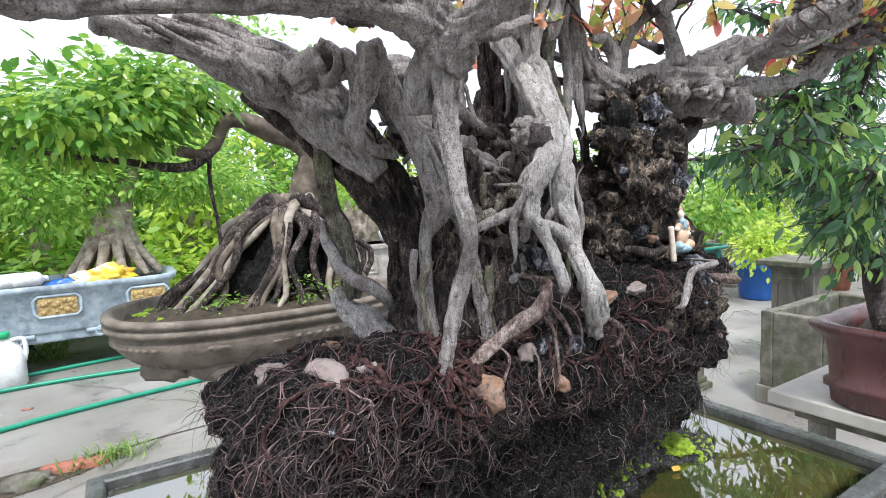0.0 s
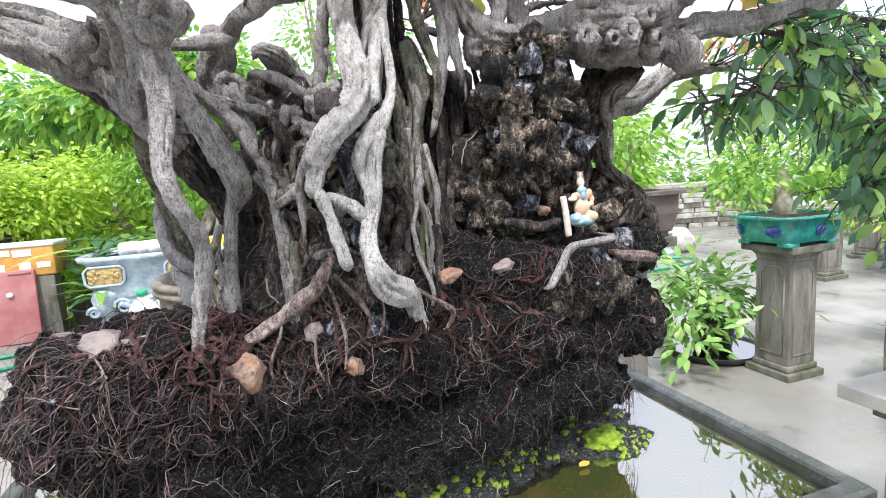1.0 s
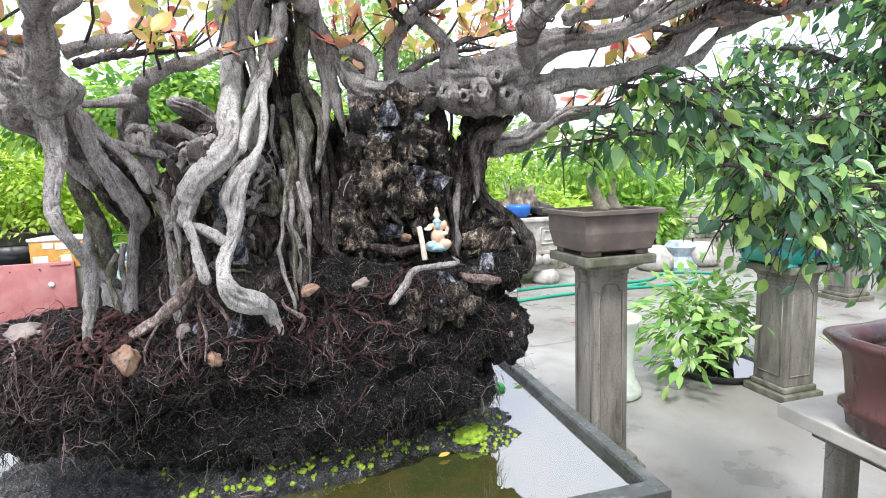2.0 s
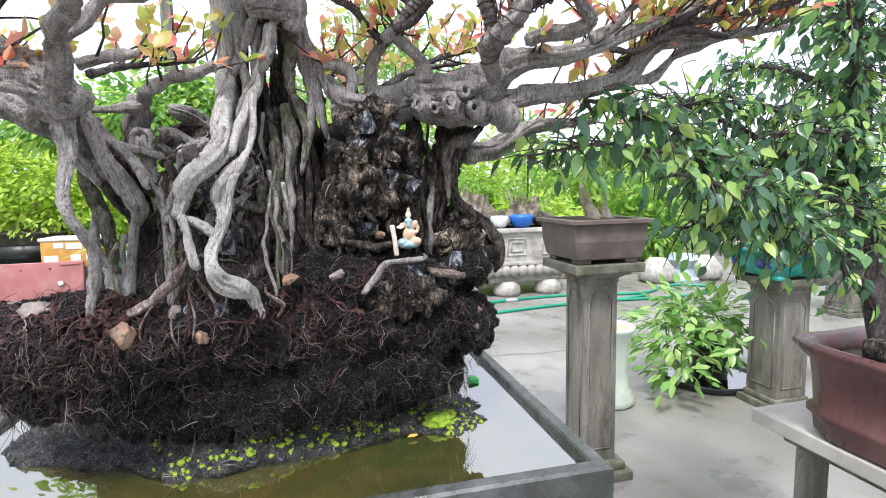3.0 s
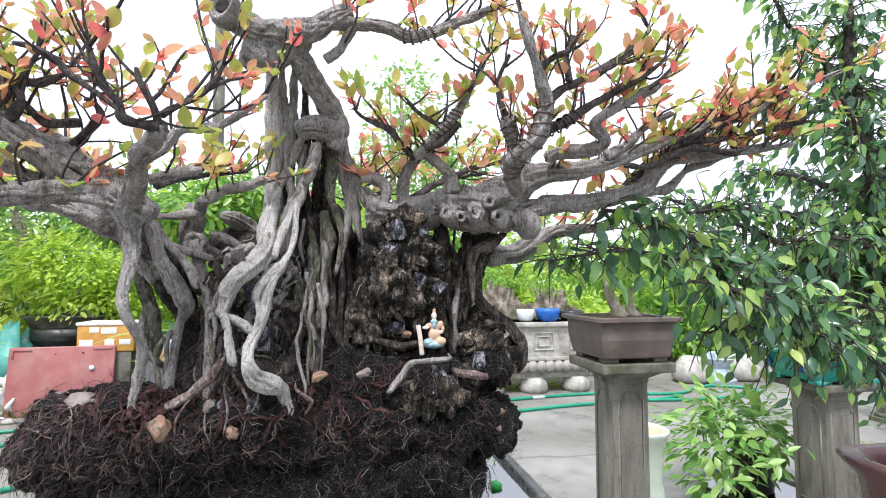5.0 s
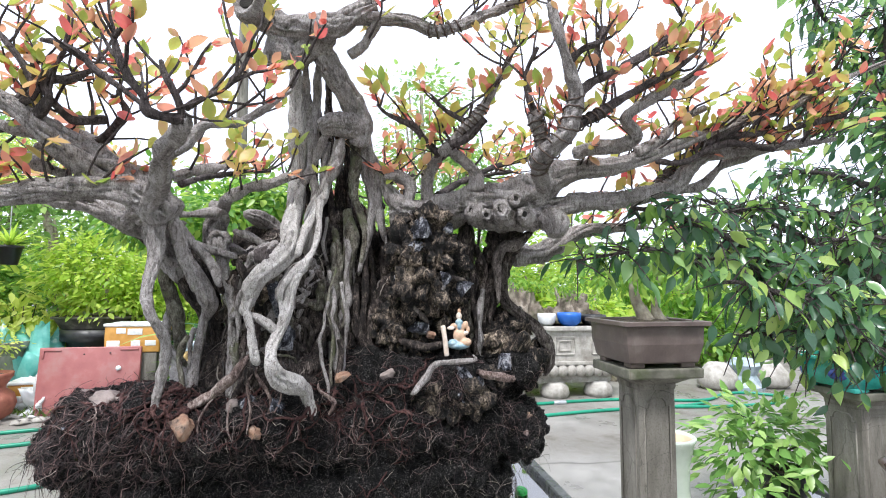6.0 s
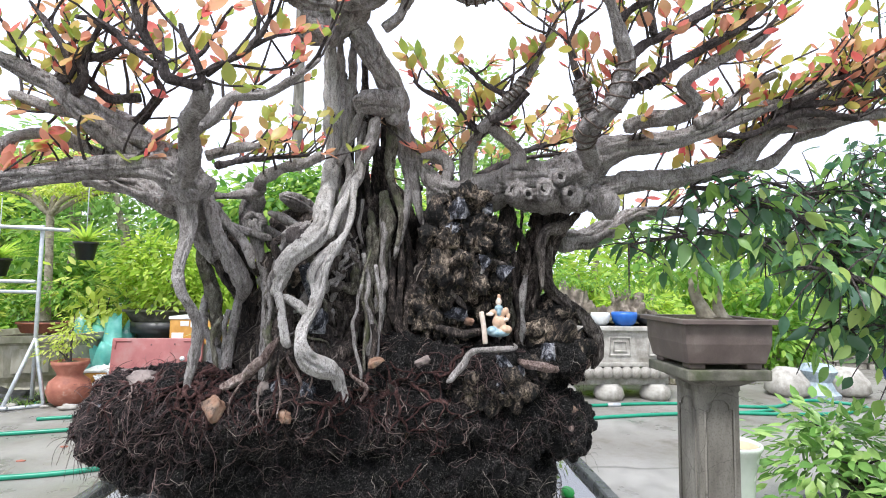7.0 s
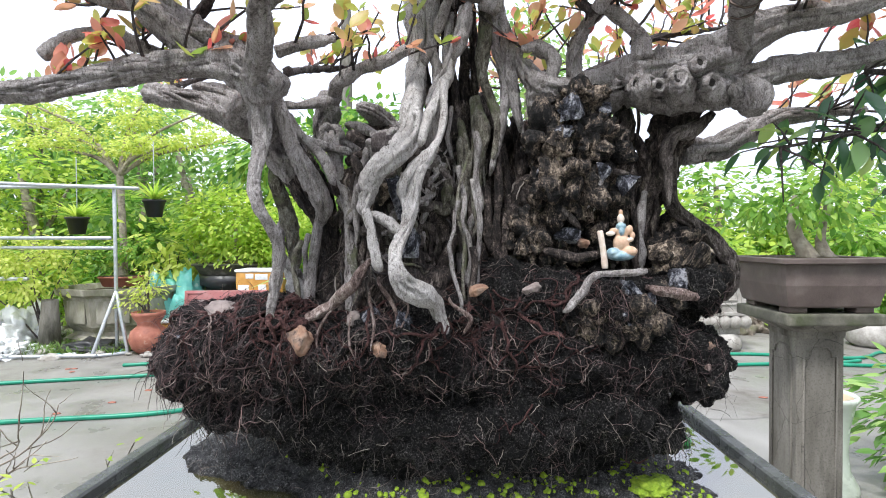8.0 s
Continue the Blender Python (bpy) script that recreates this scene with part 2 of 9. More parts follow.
def peat(name, dark, mid, fleck, rough=0.75, spec=0.2):
    """Black crumbly earth: clods, crumbs and scattered pale flecks of bark and grit."""
    m = bpy.data.materials.new(name)
    m.use_nodes = True
    nt = m.node_tree
    b = nt.nodes["Principled BSDF"]
    tc = nt.nodes.new("ShaderNodeTexCoord")

    def nz(scale, detail, r):
        n = nt.nodes.new("ShaderNodeTexNoise")
        n.inputs["Scale"].default_value, n.inputs["Detail"].default_value, n.inputs["Roughness"].default_value = scale, detail, r
        nt.links.new(tc.outputs["Object"], n.inputs["Vector"])
        return n.outputs["Fac"]

    crumb, clod = nz(430, 3, 0.6), nz(60, 6, 0.65)
    col = ramp(nt, [(0.36, dark), (0.54, mid), (0.66, fleck), (0.76, tuple(min(0.6, 2.6 * k) for k in fleck))], crumb)
    mx = nt.nodes.new("ShaderNodeMixRGB")
    nt.links.new(ramp(nt, [(0.44, (0, 0, 0)), (0.62, (1, 1, 1))], clod), mx.inputs[0])
    nt.links.new(col, mx.inputs[1])
    mx.inputs[2].default_value = (*dark, 1)
    nt.links.new(mx.outputs[0], b.inputs["Base Color"])
    b.inputs["Roughness"].default_value = rough
    b.inputs["Specular IOR Level"].default_value = spec
    ad = nt.nodes.new("ShaderNodeMath")
    ad.operation = "ADD"
    nt.links.new(nz(260, 6, 0.7), ad.inputs[0])
    nt.links.new(clod, ad.inputs[1])
    bp = nt.nodes.new("ShaderNodeBump")
    bp.inputs["Strength"].default_value, bp.inputs["Distance"].default_value = 1.0, 0.016
    nt.links.new(ad.outputs[0], bp.inputs["Height"])
    nt.links.new(bp.outputs[0], b.inputs["Normal"])
    return m


BARK = bark("grey_bark", [(0.30, (0.1160, 0.0998, 0.0914)), (0.43, (0.3016, 0.2738, 0.2619)), (0.55, (0.4640, 0.4315, 0.4202)), (0.68, (0.62, 0.587, 0.576))], (0.05, 0.043, 0.038), contrast=1.6)
PALE_BARK = bark("pale_bark", [(0.28, (0.1908, 0.1696, 0.1543)), (0.40, (0.4664, 0.4367, 0.4134)), (0.55, (0.6466, 0.6169, 0.5953)), (0.68, (0.7844, 0.7579, 0.7386))], (0.13, 0.115, 0.10), contrast=1.55)
GREEN_BARK = bark("lichen_bark", [(0.34, (0.0420, 0.0364, 0.0293)), (0.47, (0.1680, 0.1512, 0.1201)), (0.57, (0.3080, 0.2940, 0.2387)), (0.68, (0.5040, 0.4900, 0.4312))], (0.03, 0.026, 0.02), (0.15, 0.165, 0.09), contrast=1.9)
# bark for inner and rear wood, its colour darkened to carry the shade there
DARK_SHADE_BARK = bark("dark_bark_painted_shade", [(0.36, (0.0105, 0.0088, 0.0083)), (0.5, (0.0525, 0.0411, 0.0368)), (0.6, (0.1488, 0.1173, 0.1029)), (0.72, (0.3850, 0.3255, 0.2885))], (0.01, 0.00808, 0.00756), contrast=2.2)
RED_ROOT = bark("red_brown_root", [(0.34, (0.0660, 0.0418, 0.0374)), (0.47, (0.2090, 0.1485, 0.1320)), (0.57, (0.3740, 0.2915, 0.2640)), (0.7, (0.5940, 0.5170, 0.4730))], (0.03, 0.018, 0.016), contrast=2.0)
MAROON_ROOT = bark("maroon_root", [(0.34, (0.018, 0.009, 0.008)), (0.48, (0.066, 0.028, 0.026)), (0.6, (0.14, 0.066, 0.060)), (0.72, (0.27, 0.165, 0.145))], (0.015, 0.009, 0.008))
BROWN_BARK = bark("brown_root_bark", [(0.34, (0.0234, 0.0182, 0.0162)), (0.46, (0.0975, 0.0806, 0.0717)), (0.57, (0.1950, 0.1677, 0.1514)), (0.7, (0.3510, 0.3159, 0.2934))], (0.02, 0.016, 0.013), contrast=2.0)
TWIG = bark("dark_twig", [(0.34, (0.02, 0.01616, 0.0162)), (0.47, (0.075, 0.0606, 0.0594)), (0.58, (0.15, 0.1263, 0.1242)), (0.7, (0.26, 0.2323, 0.2268))], (0.02, 0.01515, 0.01512))
SOIL = peat("black_peat", (0.003, 0.0029, 0.003), (0.0145, 0.0136, 0.0136), (0.14, 0.131, 0.124), 0.68, 0.2)
MUD = peat("wet_black_mud", (0.030, 0.0305, 0.032), (0.115, 0.116, 0.118), (0.33, 0.325, 0.315), 0.55, 0.4)
CONCRETE = surface("worn_concrete", [(0.3, (0.150, 0.142, 0.128)), (0.5, (0.250, 0.240, 0.222)), (0.7, (0.352, 0.340, 0.318))], 2.2, 0.42, 0.35, 60, (0.125, 0.112, 0.092), 1.1, rough_var=0.26, stain_lo=0.45, stain_hi=0.66)


def crack_lines(m, scale, width, colour):
    """Hairline cracks and fine grit over a finished surface material."""
    nt = m.node_tree
    b = nt.nodes["Principled BSDF"]
    old = b.inputs["Base Color"].links[0].from_socket
    tc = nt.nodes.new("ShaderNodeTexCoord")
    wob = nt.nodes.new("ShaderNodeMixRGB")
    wob.inputs[0].default_value = 0.25
    n1, n2 = nt.nodes.new("ShaderNodeTexNoise"), nt.nodes.new("ShaderNodeTexNoise")
    n1.inputs["Scale"].default_value, n1.inputs["Detail"].default_value = 1.7, 6
    n2.inputs["Scale"].default_value, n2.inputs["Detail"].default_value = 150, 4
    vo = nt.nodes.new("ShaderNodeTexVoronoi")
    vo.feature = "DISTANCE_TO_EDGE"
    vo.inputs["Scale"].default_value = scale
    nt.links.new(tc.outputs["Object"], n1.inputs["Vector"])
    nt.links.new(tc.outputs["Object"], n2.inputs["Vector"])
    nt.links.new(tc.outputs["Object"], wob.inputs[1])
    nt.links.new(n1.outputs["Color"], wob.inputs[2])
    nt.links.new(wob.outputs[0], vo.inputs["Vector"])
    mx = nt.nodes.new("ShaderNodeMixRGB")
    nt.links.new(ramp(nt, [(0.0, (0.8, 0.8, 0.8)), (width, (0, 0, 0))], vo.outputs["Distance"]), mx.inputs[0])
    nt.links.new(old, mx.inputs[1])
    mx.inputs[2].default_value = (*colour, 1)
    gr = nt.nodes.new("ShaderNodeMixRGB")
    gr.blend_type = "MULTIPLY"
    gr.inputs[0].default_value = 0.8
    nt.links.new(mx.outputs[0], gr.inputs[1])
    nt.links.new(ramp(nt, [(0.3, (0.62, 0.61, 0.6)), (0.5, (1, 1, 1)), (0.68, (1.0, 1.0, 1.0))], n2.outputs["Fac"]), gr.inputs[2])
    nt.links.new(gr.outputs[0], b.inputs["Base Color"])


OLD_CEMENT = surface("weathered_cement", [(0.3, (0.11, 0.10, 0.082)), (0.5, (0.20, 0.186, 0.16)), (0.72, (0.31, 0.292, 0.255))], 9, 0.85, 0.6, 130, (0.062, 0.056, 0.042), 7, stretch=(1, 1, 0.22), stain_lo=0.46, stain_hi=0.66)
MOSS_CEMENT = surface("mossy_cement", [(0.3, (0.055, 0.055, 0.04)), (0.5, (0.125, 0.12, 0.095)), (0.72, (0.24, 0.225, 0.185))], 12, 0.9, 0.6, 120, (0.06, 0.075, 0.03), 5)
TRAY_STONE = surface("dark_wet_cement", [(0.3, (0.03, 0.032, 0.032)), (0.55, (0.075, 0.079, 0.079)), (0.75, (0.155, 0.16, 0.157))], 22, 0.27, 0.35, 200, (0.04, 0.046, 0.034), 6)
crack_lines(OLD_CEMENT, 3.0, 0.004, (0.06, 0.055, 0.045))
crack_lines(CONCRETE, 0.24, 0.0016, (0.09, 0.085, 0.075))



# ---- ground ----
bm = bmesh.new()
bmesh.ops.create_grid(bm, x_segments=60, y_segments=60, size=120)
ground = tagged(new("ground", mesh_of("ground", bm, CONCRETE)), "pale worn concrete yard with damp stains", "ground", kind="structure")


# ---- the shallow water tray on its plinth ----
TX0, TX1, TY0, TY1, TZ, RIM = -0.045, 0.937, 0.243, 0.905, 1.026, 0.025
WATER_Z = 1.012
tray = thing("water_tray", "shallow dark cement bonsai tray filled with water", "tray", (0.446, 0.574, 0.94))
bm = bmesh.new()
outer = [(TX0, TY0), (TX1, TY0), (TX1, TY1), (TX0, TY1)]
def loop(inset, z):
    return [bm.verts.new((x + (inset if x < 0.4 else -inset) - 0.446, y + (inset if y < 0.5 else -inset) - 0.574, z - 0.94)) for x, y in outer]
rings = [loop(0.02, 0.94), loop(0.0, 0.955), loop(0.0, TZ - 0.004), loop(0.004, TZ), loop(RIM - 0.003, TZ), loop(RIM, TZ - 0.003), loop(RIM + 0.004, 0.975)]
for a, b in zip(rings, rings[1:]):
    for i in range(4):
        bm.faces.new((a[i], a[(i + 1) % 4], b[(i + 1) % 4], b[i]))
bm.faces.new(rings[0][::-1])
bm.faces.new(rings[-1])
bmesh.ops.subdivide_edges(bm, edges=bm.edges[:], cuts=5, use_grid_fill=True)
for v in bm.verts:
    v.co += noise.noise_vector(v.co * 9) * 0.0012
part("basin", bm, TRAY_STONE, tray, smooth=False)
bm = bmesh.new()
box(bm, TX0 + 0.12 - 0.446, TX1 - 0.12 - 0.446, TY0 + 0.1 - 0.574, TY1 - 0.1 - 0.574, -0.94, 0.0, 0.01)
part("plinth", bm, OLD_CEMENT, tray, smooth=False)

ALGAE = surface("olive_sediment", [(0.3, (0.05, 0.055, 0.012)), (0.55, (0.12, 0.105, 0.03)), (0.75, (0.17, 0.11, 0.04))], 14, 0.8, 0.5, 90, (0.04, 0.07, 0.012), 6)
bm = bmesh.new()
bmesh.ops.create_grid(bm, x_segments=40, y_segments=30, size=0.5)
for v in bm.verts:
    v.co = Vector((v.co.x * (TX1 - TX0 - 2 * RIM - 0.012), v.co.y * (TY1 - TY0 - 2 * RIM - 0.012), 0.041 + 0.004 * noise.noise(Vector((v.co.x * 12, v.co.y * 9, 0)))))
part("sediment", bm, ALGAE, tray, "olive algae and silt on the tray floor")

WATER = bpy.data.materials.new("still_tray_water")
WATER.use_nodes = True
wb = WATER.node_tree.nodes["Principled BSDF"]
wb.inputs["Base Color"].default_value = (0.62, 0.62, 0.42, 1)
wb.inputs["Roughness"].default_value = 0.02
wb.inputs["IOR"].default_value = 4.0
wb.inputs["Transmission Weight"].default_value = 1.0
bm = bmesh.new()
bmesh.ops.create_grid(bm, x_segments=2, y_segments=2, size=0.5)
for v in bm.verts:
    v.co = Vector((v.co.x * (TX1 - TX0 - 2 * RIM - 0.002), v.co.y * (TY1 - TY0 - 2 * RIM - 0.002), 0))
water = new("tray_water", mesh_of("tray_water", bm, WATER))
water.location = (0.446, 0.574, WATER_Z)
water.visible_shadow = False
tagged(water, "still clear water reflecting the white sky", "water", kind="structure")



# ---- the root-over-rock ficus ----
TREE = (0.45, 0.52, 1.0)
tree = thing("ficus_bonsai", "old grey ficus bonsai gripping a rock, with red young leaves", "bonsai tree", TREE)


def lump(c, r, sub=3):
    return (c, r, sub)


def rock_mass(name, lumps, voxel, rough, grain, material, parent, label="", origin=TREE, fine=0.0, chunk=0.0, chunk_scale=30.0):
    """Lumps melted together into one uneven skin."""
    bm = bmesh.new()
    for c, r, sub in lumps:
        made = bmesh.ops.create_icosphere(bm, subdivisions=sub, radius=1.0)
        for v in made["verts"]:
            n = v.co.copy()
            q = Vector(c) + Vector((n.x * r[0], n.y * r[1], n.z * r[2]))
            k = 1.0 + 0.28 * noise.noise(q * 9) + 0.12 * noise.noise(q * 23)
            v.co = Vector(c) + Vector((n.x * r[0], n.y * r[1], n.z * r[2])) * k - Vector(origin)
    me = bpy.data.meshes.new(name)
    bm.to_mesh(me)
    bm.free()
    tmp = new(name, me)
    mod = tmp.modifiers.new("melt", "REMESH")
    mod.mode, mod.voxel_size = "VOXEL", voxel
    done = bpy.data.meshes.new_from_object(tmp.evaluated_get(bpy.context.evaluated_depsgraph_get()))
    bpy.data.objects.remove(tmp)
    bm = bmesh.new()
    bm.from_mesh(done)
    bm.normal_update()
    for v in bm.verts:
        q = v.co
        d = noise.noise(q * grain) * rough + abs(noise.noise(q * grain * 2.3)) * rough * 0.6
        if chunk:
            near = noise.voronoi(q * chunk_scale)[0]
            d += chunk * (min(0.45, near[1] - near[0]) - 0.2)
        if fine:
            d += noise.noise(q * grain * 6) * fine + noise.noise(q * grain * 13) * fine * 0.6
        v.co = q + v.normal * d
    return part(name, bm, material, parent, label)


BALL = [((0.42, 0.56, 1.085), (0.25, 0.13, 0.07), 3), ((0.60, 0.54, 1.075), (0.13, 0.10, 0.06), 3), ((0.45, 0.512, 1.20), (0.30, 0.12, 0.072), 3), ((0.175, 0.455, 1.235), (0.09, 0.09, 0.040), 3), ((0.148, 0.425, 1.205), (0.068, 0.065, 0.045), 3),
        ((0.28, 0.435, 1.215), (0.15, 0.09, 0.060), 3), ((0.27, 0.418, 1.24), (0.10, 0.068, 0.042), 3), ((0.39, 0.425, 1.23), (0.09, 0.078, 0.056), 3), ((0.52, 0.485, 1.21), (0.17, 0.09, 0.072), 3), ((0.72, 0.512, 1.20), (0.10, 0.088, 0.078), 3),
        ((0.798, 0.488, 1.186), (0.060, 0.06, 0.058), 3), ((0.715, 0.515, 1.105), (0.085, 0.075, 0.05), 3), ((0.265, 0.40, 1.262), (0.055, 0.048, 0.022), 3), ((0.43, 0.50, 1.12), (0.27, 0.11, 0.07), 3), ((0.22, 0.45, 1.15), (0.10, 0.075, 0.045), 3),
        ((0.64, 0.51, 1.13), (0.12, 0.10, 0.06), 3), ((0.69, 0.45, 1.275), (0.07, 0.055, 0.038), 3), ((0.6, 0.50, 1.285), (0.15, 0.1, 0.045), 3),
        ((0.44, 0.50, 1.26), (0.14, 0.1, 0.035), 3), ((0.79, 0.49, 1.285), (0.045, 0.06, 0.035), 3)]
ball = rock_mass("root_ball", BALL, 0.0038, 0.012, 24, SOIL, tree, "black peaty root ball over rock", fine=0.006, chunk=0.016, chunk_scale=38)
MOUND = [((0.44, 0.60, 1.0), (0.29, 0.19, 0.075), 3), ((0.12, 0.60, 1.005), (0.09, 0.085, 0.032), 3), ((0.2, 0.60, 1.02), (0.11, 0.10, 0.05), 3),
         ((0.69, 0.55, 1.0), (0.12, 0.10, 0.036), 3), ((0.765, 0.515, 0.998), (0.075, 0.085, 0.028), 3), ((0.36, 0.50, 0.995), (0.13, 0.10, 0.045), 3), ((0.56, 0.50, 0.995), (0.16, 0.075, 0.04), 3)]
mound = rock_mass("mud_mound", MOUND, 0.0045, 0.007, 30, MUD, tree, "wet black mud mound in the tray", fine=0.005, chunk=0.008, chunk_scale=55)


SHOOTS = []
COILS = []


def limb(name, material, rows, coil=None):
    """One root, trunk piece or branch; thin ones are kept to carry shoots."""
    if name in ("root", "aerial_root"):
        a, b, c, d = (Vector(rows[k][:3]) for k in (0, 1, -2, -1))
        away = Vector((0, 0.02, 0))
        rows = [(*(a + (a - b) * 0.3 + away * 2.5), rows[0][3] * 0.3), *((*r[:3], r[3] * (0.75 if k in (0, len(rows) - 1) else 1)) for k, r in enumerate(rows)), (*(d + (d - c) * 0.25 + away * 0.4), rows[-1][3] * 0.25)]
    bm, strands = bmesh.new(), []
    big = max(r[3] for r in rows)
    seg = 44 if big > 0.018 else 28 if big > 0.01 else 14
    tube(bm, rows, seg, max(0.0025, big * 0.16), (0.29 if big > 0.016 and name in ("limb", "trunk", "buttress") else 0.25) if big > 0.009 else 0.27, True, TREE, 52.0 if big > 0.012 else 80.0)
    if big > 0.0095 and name not in ("bulge", "knot", "stub", "foot", "leg"):
        # lesser strands grown into the limb, winding along it
        line = spline(rows, 0.008)
        sr = random.Random(int(1e4 * (rows[0][0] + rows[-1][2])))
        for _ in range(8 if big > 0.018 else 5):
            a0, turn = sr.uniform(0, 6.28), sr.uniform(-4.0, 4.0)
            i0 = int(sr.uniform(0, 0.35) * len(line))
            i1 = int(sr.uniform(0.6, 1.0) * len(line))
            if i1 - i0 < 5:
                continue
            pts, side = [], None
            thick = sr.uniform(0.18, 0.36)
            for i in range(i0, i1):
                d = Vector(line[min(i + 1, len(line) - 1)][:3]) - Vector(line[max(i - 1, 0)][:3])
                d = d.normalized()
                side = d.orthogonal().normalized() if side is None else (side - d * side.dot(d)).normalized()
                f = (i - i0) / (i1 - i0)
                ang = a0 + turn * f + 0.4 * noise.noise(Vector((i * 0.2, a0, 0)))
                n = side * math.cos(ang) + d.cross(side) * math.sin(ang)
                end = min(1.0, 6 * f, 6 * (1 - f))
                r = line[i][3]
                pts.append((*(Vector(line[i][:3]) + n * r * (0.66 + 0.2 * end)), r * thick * (0.55 + 0.45 * end)))
            strand = bmesh.new()
            tube(strand, pts, 9, 0.0, 0.14, True, TREE, 70.0)
            strands.append(strand)
    if name in ("branch", "limb") and rows[-1][2] > 1.48:
        SHOOTS.append((name, material is TWIG, spline(rows, 0.006)))
    if coil:
        COILS.append((spline(rows, 0.002), coil))
    ob = part(name, bm, material, tree)
    for strand in strands:
        part("strand", strand, material, ob)
    return ob



limb("leg", BARK, [(0.262, 0.338, 1.545, 0.0125), (0.259, 0.341, 1.526, 0.0114), (0.258, 0.34, 1.504, 0.0114), (0.258, 0.342, 1.484, 0.0116), (0.258, 0.341, 1.468, 0.0097), (0.257, 0.335, 1.454, 0.0083), (0.255, 0.328, 1.436, 0.0077), (0.256, 0.323, 1.417, 0.0072), (0.26, 0.32, 1.399, 0.0068), (0.266, 0.325, 1.384, 0.0069), (0.271, 0.335, 1.371, 0.0071), (0.272, 0.345, 1.355, 0.0068), (0.27, 0.353, 1.336, 0.007), (0.266, 0.357, 1.315, 0.0066), (0.262, 0.359, 1.294, 0.0061), (0.259, 0.359, 1.279, 0.0051), (0.258, 0.362, 1.262, 0.006)])
limb("leg", GREEN_BARK, [(0.212, 0.503, 1.492, 0.0105), (0.211, 0.506, 1.467, 0.0094), (0.212, 0.506, 1.448, 0.0094), (0.217, 0.515, 1.426, 0.0096), (0.224, 0.515, 1.403, 0.0097), (0.231, 0.515, 1.38, 0.0105), (0.236, 0.511, 1.356, 0.0105), (0.238, 0.511, 1.333, 0.0092), (0.237, 0.509, 1.317, 0.0079)])
limb("leg", BARK, [(0.216, 0.525, 1.399, 0.004), (0.215, 0.522, 1.381, 0.0063), (0.218, 0.508, 1.364, 0.0073), (0.222, 0.495, 1.348, 0.0072), (0.228, 0.478, 1.338, 0.0065), (0.238, 0.462, 1.332, 0.0064), (0.252, 0.462, 1.319, 0.0062), (0.265, 0.475, 1.305, 0.0045)])
limb("foot", PALE_BARK, [(0.224, 0.528, 1.322, 0.006), (0.229, 0.522, 1.308, 0.0095), (0.236, 0.513, 1.298, 0.0125), (0.247, 0.495, 1.288, 0.0145), (0.257, 0.475, 1.273, 0.0145), (0.262, 0.465, 1.258, 0.013)])
limb("trunk", BARK, [(0.236, 0.428, 1.556, 0.0108), (0.246, 0.430, 1.536, 0.0094), (0.251, 0.429, 1.520, 0.0095), (0.260, 0.424, 1.497, 0.0094), (0.270, 0.416, 1.474, 0.0099), (0.280, 0.417, 1.455, 0.0109), (0.292, 0.421, 1.432, 0.0121), (0.301, 0.428, 1.412, 0.0128), (0.300, 0.441, 1.397, 0.0101), (0.292, 0.443, 1.377, 0.0066), (0.289, 0.441, 1.353, 0.0061), (0.287, 0.436, 1.330, 0.0061), (0.285, 0.432, 1.307, 0.0061), (0.283, 0.426, 1.290, 0.0076), (0.280, 0.424, 1.270, 0.0120), (0.278, 0.426, 1.255, 0.0146)])
limb("limb", BARK, [(0.030, 0.500, 1.575, 0.0126), (0.085, 0.502, 1.563, 0.0151), (0.129, 0.504, 1.551, 0.0172), (0.157, 0.502, 1.538, 0.0195), (0.183, 0.509, 1.521, 0.0194), (0.209, 0.495, 1.494, 0.0178), (0.229, 0.477, 1.472, 0.0168), (0.250, 0.466, 1.445, 0.0151)])
# same limb further down, switched to bark with shade in its colour
limb("limb", DARK_SHADE_BARK, [(0.231, 0.485, 1.472, 0.0168), (0.252, 0.474, 1.445, 0.0151), (0.271, 0.471, 1.417, 0.0118), (0.281, 0.486, 1.386, 0.0097), (0.286, 0.500, 1.351, 0.0080), (0.286, 0.503, 1.302, 0.0088), (0.285, 0.498, 1.270, 0.0109)])
limb("limb", DARK_SHADE_BARK, [(0.15, 0.53, 1.53, 0.012), (0.19, 0.53, 1.503, 0.014), (0.225, 0.515, 1.468, 0.015), (0.255, 0.498, 1.43, 0.016), (0.283, 0.495, 1.39, 0.014), (0.302, 0.495, 1.34, 0.013), (0.306, 0.487, 1.28, 0.016)])
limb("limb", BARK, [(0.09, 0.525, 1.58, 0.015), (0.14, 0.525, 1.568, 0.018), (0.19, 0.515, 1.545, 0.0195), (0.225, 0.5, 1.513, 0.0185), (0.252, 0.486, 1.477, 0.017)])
limb("limb", DARK_SHADE_BARK, [(0.24, 0.495, 1.492, 0.017), (0.262, 0.485, 1.458, 0.018), (0.283, 0.48, 1.42, 0.017), (0.296, 0.478, 1.37, 0.015), (0.3, 0.472, 1.3, 0.016)])
limb("strut", BARK, [(0.227, 0.405, 1.545, 0.0125), (0.224, 0.415, 1.521, 0.0115), (0.221, 0.428, 1.497, 0.0085), (0.221, 0.44, 1.473, 0.0065)])
